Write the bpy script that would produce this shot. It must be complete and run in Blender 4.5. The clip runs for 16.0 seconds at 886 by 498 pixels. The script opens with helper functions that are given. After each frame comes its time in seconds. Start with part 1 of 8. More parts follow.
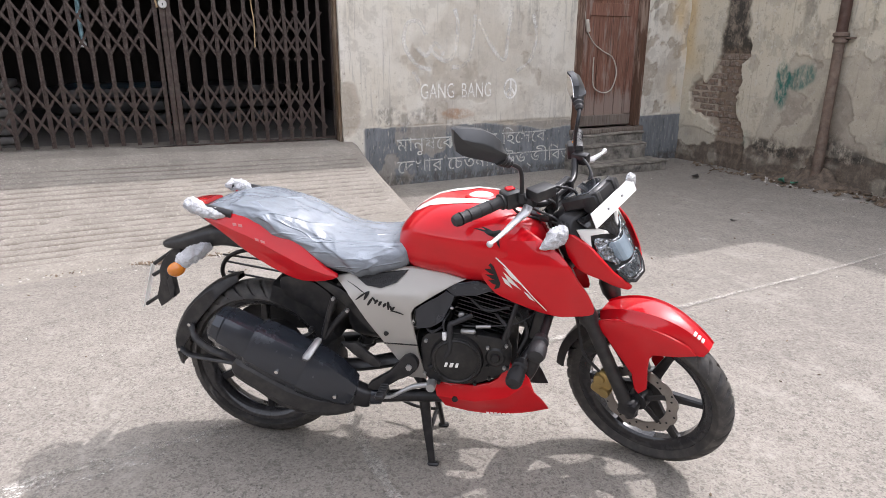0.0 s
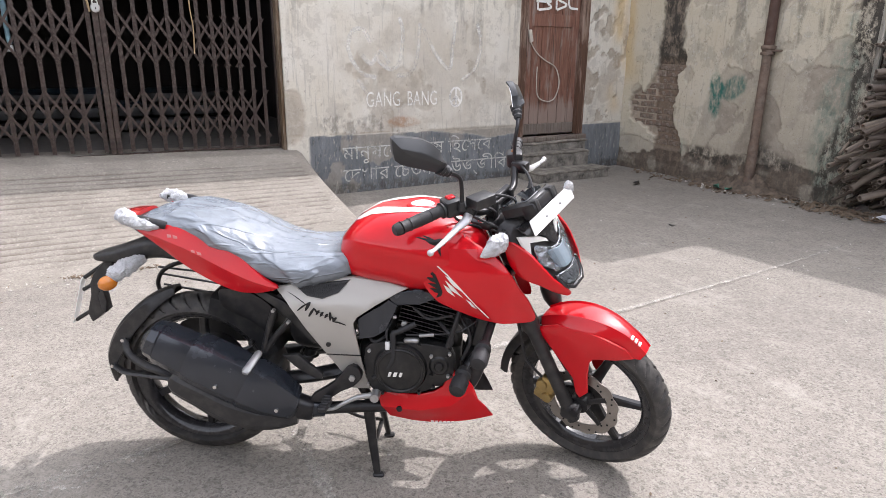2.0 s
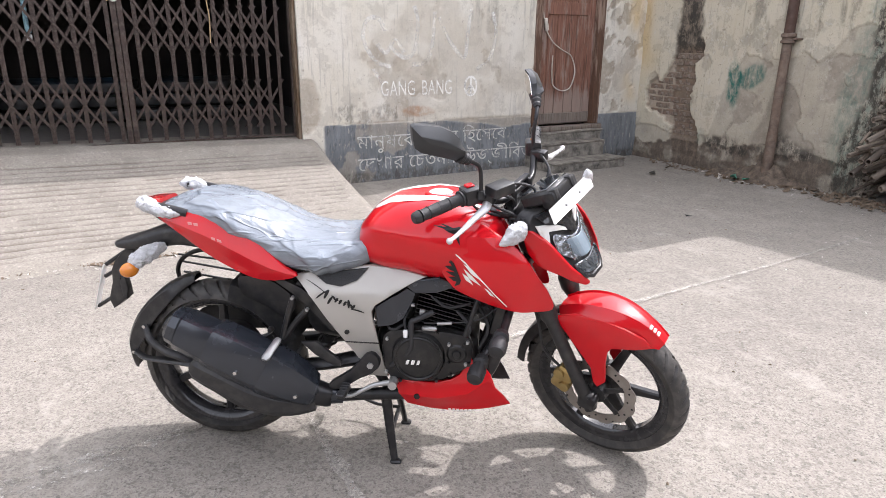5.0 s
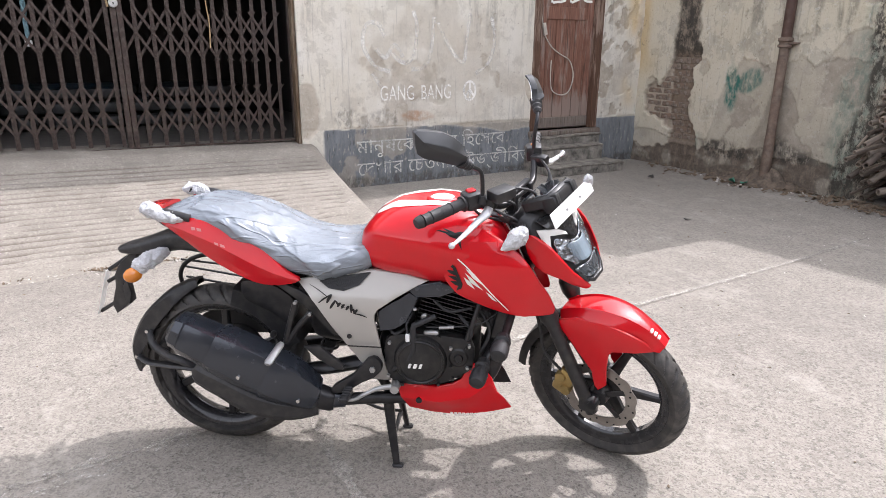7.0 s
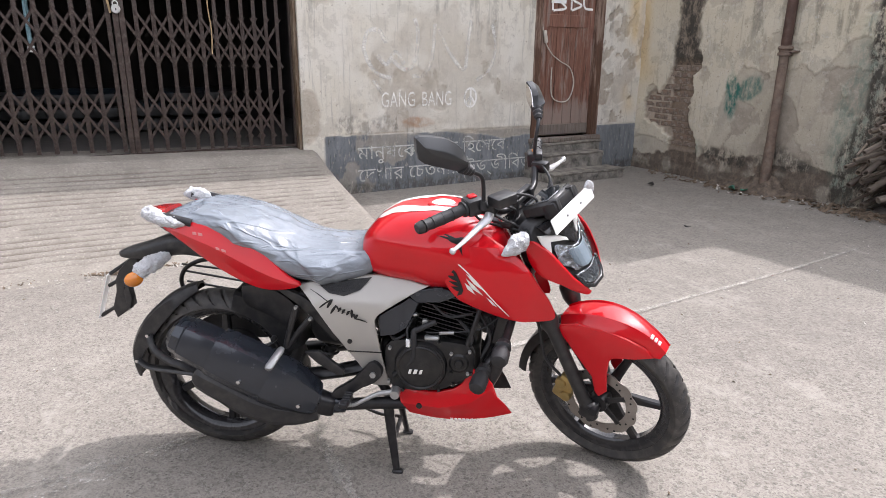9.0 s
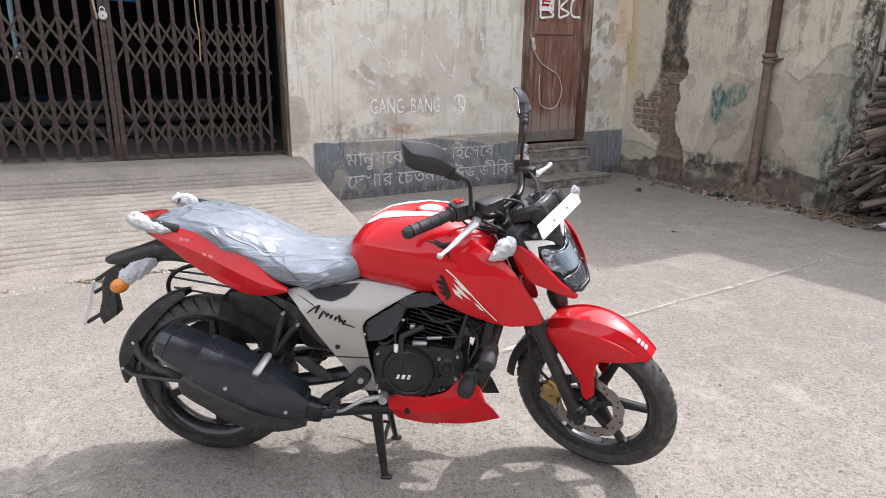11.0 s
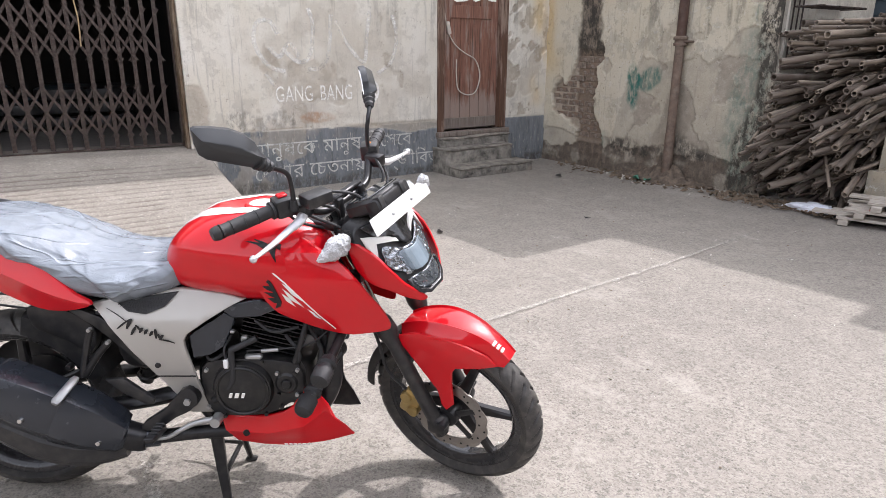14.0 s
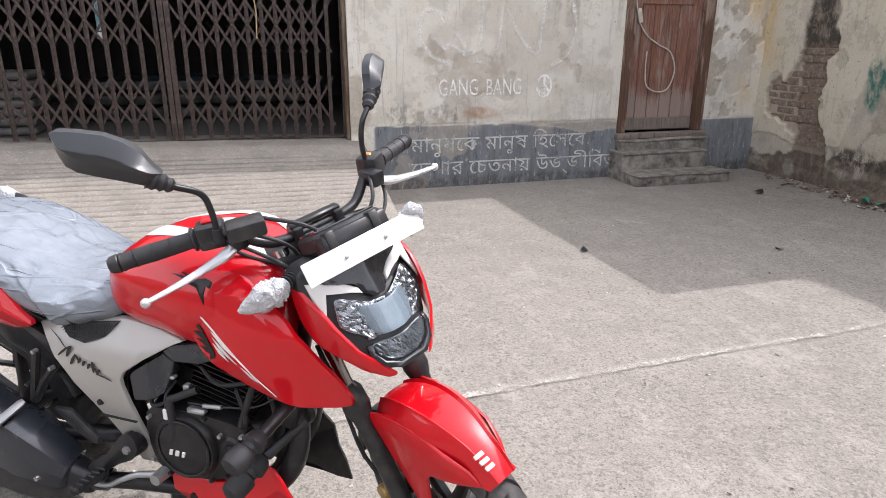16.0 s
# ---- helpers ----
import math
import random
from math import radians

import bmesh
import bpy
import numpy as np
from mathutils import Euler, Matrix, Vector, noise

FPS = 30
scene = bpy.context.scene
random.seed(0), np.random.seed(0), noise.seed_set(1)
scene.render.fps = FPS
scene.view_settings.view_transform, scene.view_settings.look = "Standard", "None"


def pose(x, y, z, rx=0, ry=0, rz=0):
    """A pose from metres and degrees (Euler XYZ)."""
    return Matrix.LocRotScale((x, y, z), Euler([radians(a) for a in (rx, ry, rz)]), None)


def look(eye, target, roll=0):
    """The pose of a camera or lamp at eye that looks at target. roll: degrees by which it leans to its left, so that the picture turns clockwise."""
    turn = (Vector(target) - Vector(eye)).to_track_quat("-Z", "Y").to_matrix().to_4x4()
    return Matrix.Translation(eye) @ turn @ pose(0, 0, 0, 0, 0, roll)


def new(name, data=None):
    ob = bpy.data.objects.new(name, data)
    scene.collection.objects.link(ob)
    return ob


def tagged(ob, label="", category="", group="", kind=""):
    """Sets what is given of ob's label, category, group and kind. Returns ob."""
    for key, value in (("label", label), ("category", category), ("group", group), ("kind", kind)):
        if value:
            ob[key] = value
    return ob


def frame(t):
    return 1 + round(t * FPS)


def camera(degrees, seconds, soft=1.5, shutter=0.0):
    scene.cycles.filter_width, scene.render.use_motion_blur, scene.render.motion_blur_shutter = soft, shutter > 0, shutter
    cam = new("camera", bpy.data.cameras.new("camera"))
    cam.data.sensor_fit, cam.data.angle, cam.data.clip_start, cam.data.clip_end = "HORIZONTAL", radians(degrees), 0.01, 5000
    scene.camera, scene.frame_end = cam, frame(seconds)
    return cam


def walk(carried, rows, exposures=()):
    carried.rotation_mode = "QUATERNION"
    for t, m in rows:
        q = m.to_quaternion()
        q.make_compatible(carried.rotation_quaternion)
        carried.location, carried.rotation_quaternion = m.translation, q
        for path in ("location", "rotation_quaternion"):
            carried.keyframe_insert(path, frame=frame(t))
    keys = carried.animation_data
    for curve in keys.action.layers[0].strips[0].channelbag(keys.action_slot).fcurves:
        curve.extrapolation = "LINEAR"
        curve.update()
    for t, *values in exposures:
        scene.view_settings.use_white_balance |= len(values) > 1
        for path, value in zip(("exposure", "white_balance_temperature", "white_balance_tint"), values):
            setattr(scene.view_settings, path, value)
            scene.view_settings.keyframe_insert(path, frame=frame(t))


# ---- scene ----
cam = camera(69.9, 16.0, 0.75)
PATH = [
    (0, (0.905, 1.144, 1.389), (1.744, 2.854, 0.78), -0.0),
    (0.5, (0.905, 1.136, 1.39), (1.768, 2.838, 0.79), 0.0),
    (1, (0.911, 1.137, 1.388), (1.8, 2.821, 0.778), 0.2),
    (1.5, (0.915, 1.139, 1.391), (1.823, 2.816, 0.789), 0.4),
    (2, (0.928, 1.133, 1.393), (1.908, 2.775, 0.807), 0.6),
    (2.5, (0.934, 1.126, 1.391), (1.995, 2.716, 0.802), 0.7),
    (3, (0.919, 1.122, 1.396), (1.943, 2.745, 0.833), 0.3),
    (3.5, (0.909, 1.131, 1.392), (1.849, 2.792, 0.796), 0.8),
    (4, (0.912, 1.14, 1.388), (1.858, 2.793, 0.778), 0.5),
    (6.5, (0.903, 1.14, 1.389), (1.837, 2.796, 0.769), 0.5),
    (7, (0.897, 1.134, 1.394), (1.844, 2.788, 0.79), 0.4),
    (7.5, (0.898, 1.136, 1.393), (1.835, 2.798, 0.794), 0.4),
    (8, (0.897, 1.133, 1.394), (1.837, 2.799, 0.812), 0.3),
    (8.5, (0.895, 1.132, 1.393), (1.843, 2.792, 0.804), 0.6),
    (10.8, (0.89, 1.124, 1.389), (1.849, 2.789, 0.834), 0.3),
    (11, (0.895, 1.122, 1.389), (1.876, 2.771, 0.825), 0.7),
    (11.5, (0.893, 1.118, 1.383), (1.887, 2.754, 0.805), 0.8),
    (12, (0.874, 1.121, 1.386), (1.84, 2.776, 0.815), 0.7),
    (12.5, (0.883, 1.127, 1.385), (1.844, 2.784, 0.809), 0.4),
    (13, (0.963, 1.102, 1.4), (1.935, 2.774, 0.891), -0.7),
    (13.5, (1.125, 1.064, 1.376), (2.126, 2.696, 0.799), 0.8),
    (14, (1.261, 1.13, 1.355), (2.377, 2.68, 0.76), 0.3),
    (14.5, (1.418, 1.251, 1.353), (2.591, 2.777, 0.81), 0.1),
    (15, (1.626, 1.264, 1.341), (2.694, 2.855, 0.768), 0.5),
    (15.5, (1.791, 1.252, 1.358), (2.537, 3.017, 0.785), 0.1),
    (16, (1.934, 1.366, 1.333), (2.477, 3.19, 0.719), 0.1),
]
walk(cam, [(t, look(eye, target, roll)) for t, eye, target, roll in PATH],
     [(t, stops + 0.83, 6330, 15) for t, stops in ((0, 1.1), (1.5, 1.1), (2.5, 1.33), (3.5, 1.36), (6.5, 1.33), (7, 1.28), (8.5, 1.11), (11, 1.13), (11.5, 1.19), (12.5, 1.2), (13, 1.2), (13.5, 1.28), (14.5, 1.17), (16, 1.15))])

# ---- world and sun ----
world = bpy.data.worlds.new("sky")
scene.world = world
world.use_nodes = True
wn = world.node_tree.nodes
sky = wn.new("ShaderNodeTexSky")
sky.sky_type, sky.sun_disc = "NISHITA", False
SUN_TO = Vector((0.745, 0.03, 1.0)).normalized()
sky.sun_elevation = math.asin(SUN_TO.z)
sky.sun_rotation = math.atan2(SUN_TO.x, SUN_TO.y)
sky.dust_density, sky.air_density, sky.ozone_density = 2.0, 1.0, 0.3
haze = wn.new("ShaderNodeHueSaturation")
haze.inputs["Saturation"].default_value = 0.2
world.node_tree.links.new(sky.outputs[0], haze.inputs["Color"])
world.node_tree.links.new(haze.outputs[0], wn["Background"].inputs[0])
wn["Background"].inputs[1].default_value = 0.15
sun = new("sun", bpy.data.lights.new("sun", "SUN"))
sun.data.energy, sun.data.angle, sun.data.color = 0.9, radians(0.5), (1.0, 0.97, 0.95)
sun.matrix_basis = look((12.0, 3.0, 14.0), Vector((12.0, 3.0, 14.0)) - SUN_TO)

# ---- tools ----
from mathutils import geometry


def value_noise(u, v, seed):
    iu, iv = np.floor(u).astype(int), np.floor(v).astype(int)
    fu, fv = u - iu, v - iv
    fu, fv = fu * fu * (3 - 2 * fu), fv * fv * (3 - 2 * fv)

    def corner(a, b):
        n = (a * 374761393 + b * 668265263 + seed * 974711) & 0x7FFFFFFF
        n = ((n ^ (n >> 13)) * 1274126177) & 0x7FFFFFFF
        return ((n ^ (n >> 16)) & 0xFFFF) / 65535.0

    top = corner(iu, iv) * (1 - fu) + corner(iu + 1, iv) * fu
    bottom = corner(iu, iv + 1) * (1 - fu) + corner(iu + 1, iv + 1) * fu
    return top * (1 - fv) + bottom * fv


def fbm(u, v, seed, octaves=4):
    total, size = np.zeros_like(u), 0.0
    for k in range(octaves):
        total += value_noise(u * 2 ** k, v * 2 ** k, seed + 17 * k) * 0.5 ** k
        size += 0.5 ** k
    return total / size


def ramp01(a, lo, hi):
    s = np.clip((a - lo) / (hi - lo), 0, 1)
    return s * s * (3 - 2 * s)


def blob(u, v, cu, cv, ru, rv, wob, seed, soft=0.25):
    """1 inside a ragged oval, 0 outside."""
    d = np.hypot((u - cu) / ru, (v - cv) / rv) + wob * (fbm(u * 4, v * 4, seed) - 0.5) * 2
    return 1 - ramp01(d, 1 - soft, 1 + soft)


def finish(bm, name, material, smooth=None, angle=38):
    bmesh.ops.recalc_face_normals(bm, faces=bm.faces)
    me = bpy.data.meshes.new(name)
    bm.to_mesh(me)
    bm.free()
    for m in material if isinstance(material, (list, tuple)) else [material]:
        me.materials.append(m)
    if smooth is not False:
        me.polygons.foreach_set("use_smooth", [True] * len(me.polygons))
        me.set_sharp_from_angle(angle=radians(angle))
    return me


def thing(name, bm, material, label, category, m=None, kind="", group="", smooth=None):
    ob = new(name, finish(bm, name, material, smooth))
    if m is not None:
        ob.matrix_basis = m
    return tagged(ob, label, category, group, kind)


def empty(name, label, category, m=None, kind="", group=""):
    ob = new(name)
    if m is not None:
        ob.matrix_basis = m
    return tagged(ob, label, category, group, kind)


def part(name, bm, material, parent, label="", m=None, smooth=None, angle=38):
    ob = new(name, finish(bm, name, material, smooth, angle) if isinstance(bm, bmesh.types.BMesh) else bm)
    ob.parent = parent
    if m is not None:
        ob.matrix_basis = m
    return tagged(ob, label)


def box(bm, x0, x1, y0, y1, z0, z1, bevel=0.0, m=None, seg=1):
    r = bmesh.ops.create_cube(bm, size=1.0)["verts"]
    bmesh.ops.transform(bm, verts=r, matrix=Matrix.Translation(((x0 + x1) / 2, (y0 + y1) / 2, (z0 + z1) / 2)) @ Matrix.Diagonal((abs(x1 - x0), abs(y1 - y0), abs(z1 - z0), 1)))
    if bevel:
        edges = list({e for v in r for e in v.link_edges})
        r = list({v for f in bmesh.ops.bevel(bm, geom=edges, offset=bevel, segments=seg, affect="EDGES", profile=0.5)["faces"] for v in f.verts} | {v for v in r if v.is_valid})
    if m is not None:
        bmesh.ops.transform(bm, verts=r, matrix=m)
    return bm


def B():
    return bmesh.new()


def smooth_path(pts, n=6, closed=False):
    """Catmull-Rom points through pts."""
    p = [Vector(q) for q in pts]
    out, c = [], len(p)
    for i in range(c if closed else c - 1):
        a, b = p[i], p[(i + 1) % c]
        z = p[i - 1] if closed or i else a + (a - b)
        d = p[(i + 2) % c] if closed or i + 2 < c else b + (b - a)
        for k in range(n):
            t = k / n
            out.append(0.5 * ((2 * a) + (b - z) * t + (2 * z - 5 * a + 4 * b - d) * t * t + (3 * a - z - 3 * b + d) * t ** 3))
    if not closed:
        out.append(p[-1])
    return out


def rings(bm, loops, cap=True, close=True):
    """Skin rings of equal length."""
    made = [[bm.verts.new(p) for p in loop] for loop in loops]
    n = len(made[0])
    for a, b in zip(made, made[1:]):
        for i in range(n if close else n - 1):
            j = (i + 1) % n
            bm.faces.new((a[i], a[j], b[j], b[i]))
    if cap and close:
        bm.faces.new(made[0][::-1])
        bm.faces.new(made[-1])
    return made


def tube(bm, pts, radius, sides=10, n=6, smooth=True, flat=1.0, cap=True):
    """A round bar along pts; radius a number or one per point."""
    path = smooth_path(pts, n) if smooth and len(pts) > 2 else [Vector(p) for p in pts]
    if not isinstance(radius, (list, tuple)):
        radius = [radius, radius]
    loops, up = [], None
    for i, p in enumerate(path):
        tan = (path[min(i + 1, len(path) - 1)] - path[max(i - 1, 0)]).normalized()
        if up is None:
            up = tan.orthogonal().normalized() if abs(tan.z) > 0.95 else (Vector((0, 0, 1)) - tan * tan.z).normalized()
        up = (up - tan * up.dot(tan)).normalized()
        side = tan.cross(up)
        f = i / (len(path) - 1) * (len(radius) - 1)
        k = min(int(f), len(radius) - 2)
        r = radius[k] + (radius[k + 1] - radius[k]) * (f - k)
        loops.append([p + (side * math.cos(a) + up * math.sin(a) * flat) * r for a in (2 * math.pi * j / sides for j in range(sides))])
    rings(bm, loops, cap)
    return bm


def lathe(bm, profile, seg=48, m=None, closed=False):
    """Turn (radius, along) pairs round the y axis."""
    loops = []
    for r, y in profile:
        loops.append([Vector((r * math.cos(2 * math.pi * k / seg), y, r * math.sin(2 * math.pi * k / seg))) for k in range(seg)])
    if m is not None:
        loops = [[m @ p for p in loop] for loop in loops]
    if closed:
        loops.append(loops[0])
        made = rings(bm, loops[:-1], cap=False)
        for i in range(seg):
            j = (i + 1) % seg
            bm.faces.new((made[-1][i], made[-1][j], made[0][j], made[0][i]))
    else:
        rings(bm, loops, cap=True)
    return bm


def cyl(bm, a, b, r, sides=16, r2=None):
    return tube(bm, [a, b], [r, r if r2 is None else r2], sides, smooth=False)


def sheet(outline, depth, thick, step=0.02, round_n=4, crease=()):
    """A shaped panel: outline in (x, z); depth(x, z) gives its outer y; thick goes inwards (towards y = 0)."""
    edge = [Vector((p.x, p.y)) for p in smooth_path([(a, b, 0) for a, b in outline], round_n, True)] if round_n > 1 else [Vector(p) for p in outline]
    xs, zs = [p.x for p in edge], [p.y for p in edge]
    pts = list(edge)
    segs = [(i, (i + 1) % len(edge)) for i in range(len(edge))]
    ridge = []
    for (a0, b0), (a1, b1) in zip(crease, crease[1:]):
        k = max(1, int(math.hypot(a1 - a0, b1 - b0) / step))
        ridge += [Vector((a0 + (a1 - a0) * j / k, b0 + (b1 - b0) * j / k)) for j in range(k)]
    if crease:
        ridge.append(Vector(crease[-1]))
        segs += [(len(pts) + j, len(pts) + j + 1) for j in range(len(ridge) - 1)]
        pts += ridge
    x = min(xs) + step / 2
    while x < max(xs):
        z = min(zs) + step / 2
        while z < max(zs):
            if min((Vector((x, z)) - q).length for q in edge + ridge) > step * 0.55:
                pts.append(Vector((x, z)))
            z += step
        x += step
    v2, _, f2, *_ = geometry.delaunay_2d_cdt(pts, segs, [], 1, 1e-5)
    bm = B()
    lim = len(edge)
    vs = [bm.verts.new((p.x, depth(p.x, p.y), p.y)) for p in v2]
    for f in f2:
        bm.faces.new([vs[i] for i in f])
    outer = list(bm.faces)
    border = [e for e in bm.edges if e.is_boundary]
    inner = bmesh.ops.extrude_face_region(bm, geom=outer)["geom"]
    for g in inner:
        if isinstance(g, bmesh.types.BMVert):
            g.co.y -= math.copysign(thick, g.co.y)
    bmesh.ops.recalc_face_normals(bm, faces=bm.faces)
    rim = [e for e in border if e.is_valid]
    bmesh.ops.bevel(bm, geom=rim, offset=min(thick * 0.4, 0.004), segments=2, affect="EDGES", profile=0.5)
    return bm


def mirror_y(bm):
    bmesh.ops.scale(bm, vec=(1, -1, 1), verts=bm.verts)
    bmesh.ops.reverse_faces(bm, faces=bm.faces)
    return bm


def grid_surface(u0, u1, v0, v1, step, place, fields):
    """A dense sheet: place(U, V) -> x, y, z; fields: name -> function(U, V) stored per point."""
    nu, nv = max(2, int(round((u1 - u0) / step)) + 1), max(2, int(round((v1 - v0) / step)) + 1)
    U, V = np.meshgrid(np.linspace(u0, u1, nu), np.linspace(v0, v1, nv), indexing="ij")
    X, Y, Z = place(U, V)
    verts = np.stack([X.ravel(), Y.ravel(), Z.ravel()], 1)
    i = np.arange(nu * nv).reshape(nu, nv)
    faces = np.stack([i[:-1, :-1].ravel(), i[1:, :-1].ravel(), i[1:, 1:].ravel(), i[:-1, 1:].ravel()], 1)
    me = bpy.data.meshes.new("sheet")
    me.from_pydata(verts.tolist(), [], faces.tolist())
    for name, fun in fields.items():
        at = me.attributes.new(name, "FLOAT", "POINT")
        at.data.foreach_set("value", np.ascontiguousarray(fun(U, V).ravel(), dtype=np.float32))
    me.polygons.foreach_set("use_smooth", [True] * len(me.polygons))
    me.update()
    return me

# ---- materials ----


class Mat:
    """A principled material whose inputs are wired by short calls."""

    def __init__(self, name):
        self.m = bpy.data.materials.new(name)
        self.m.use_nodes = True
        self.t = self.m.node_tree
        self.b = self.t.nodes["Principled BSDF"]
        self.co = self.t.nodes.new("ShaderNodeTexCoord").outputs["Object"]

    def node(self, kind, **kw):
        n = self.t.nodes.new(kind)
        for k, v in kw.items():
            n.inputs[k].default_value = v
        return n

    def link(self, a, b):
        self.t.links.new(a, b)

    def noise(self, scale, detail=6.0, rough=0.6, stretch=None, coord=None):
        n = self.node("ShaderNodeTexNoise", Scale=scale, Detail=detail, Roughness=rough)
        src = coord or self.co
        if stretch:
            mp = self.node("ShaderNodeMapping")
            mp.inputs["Scale"].default_value = stretch
            self.link(src, mp.inputs[0])
            src = mp.outputs[0]
        self.link(src, n.inputs["Vector"])
        return n.outputs["Fac"]

    def step(self, fac, lo, hi, a=0.0, b=1.0):
        n = self.node("ShaderNodeMapRange")
        for k, v in zip((1, 2, 3, 4), (lo, hi, a, b)):
            n.inputs[k].default_value = v
        self.link(fac, n.inputs[0])
        return n.outputs[0]

    def math(self, op, a, b):
        n = self.node("ShaderNodeMath")
        n.operation = op
        for i, v in enumerate((a, b)):
            if isinstance(v, (int, float)):
                n.inputs[i].default_value = v
            else:
                self.link(v, n.inputs[i])
        return n.outputs[0]

    def mix(self, fac, a, b, how="MIX"):
        n = self.node("ShaderNodeMix")
        n.data_type, n.blend_type = "RGBA", how
        for i, v in ((0, fac), (6, a), (7, b)):
            if isinstance(v, (int, float)):
                n.inputs[i].default_value = v
            elif isinstance(v, tuple):
                n.inputs[i].default_value = (*v, 1)
            else:
                self.link(v, n.inputs[i])
        return n.outputs[2]

    def attr(self, name):
        n = self.node("ShaderNodeAttribute")
        n.attribute_name = name
        return n.outputs["Fac"]

    def random(self):
        return self.node("ShaderNodeObjectInfo").outputs["Random"]

    def feed(self, socket, v):
        if isinstance(v, tuple):
            self.b.inputs[socket].default_value = (*v, 1)
        elif isinstance(v, (int, float)):
            self.b.inputs[socket].default_value = v
        else:
            self.link(v, self.b.inputs[socket])
        return self

    def colour(self, v):
        return self.feed("Base Color", v)

    def rough(self, v):
        return self.feed("Roughness", v)

    def set(self, **kw):
        for k, v in kw.items():
            self.b.inputs[k.replace("_", " ")].default_value = v
        return self

    def bump(self, height, strength=0.3, distance=0.01):
        n = self.node("ShaderNodeBump", Strength=strength, Distance=distance)
        self.link(height, n.inputs["Height"])
        self.link(n.outputs[0], self.b.inputs["Normal"])
        return self


def simple(name, c, rough=0.5, metal=0.0, var=0.25, scale=12.0, bump=0.15, fine=120.0, coat=0.0, dust=0.0, depth=0.002):
    """One surface with broad and fine variation, and optional pale dust."""
    k = Mat(name)
    dark = tuple(x * (1 - var) for x in c)
    light = tuple(min(1, x * (1 + var)) for x in c)
    big, small = k.noise(scale, 5), k.noise(fine, 4)
    col = k.mix(k.step(big, 0.3, 0.7), dark, light)
    col = k.mix(k.math("MULTIPLY", k.step(small, 0.45, 0.75), 0.25), col, dark)
    if dust:
        col = k.mix(k.math("MULTIPLY", k.step(k.noise(scale * 2.3, 7), 0.45, 0.7), dust), col, (0.42, 0.38, 0.32))
    k.colour(col).set(Metallic=metal, Coat_Weight=coat, Coat_Roughness=0.04)
    k.rough(k.step(big, 0.2, 0.8, max(0.02, rough * 0.85), min(1, rough * 1.15)))
    if bump:
        k.bump(small, bump, depth)
    return k.m


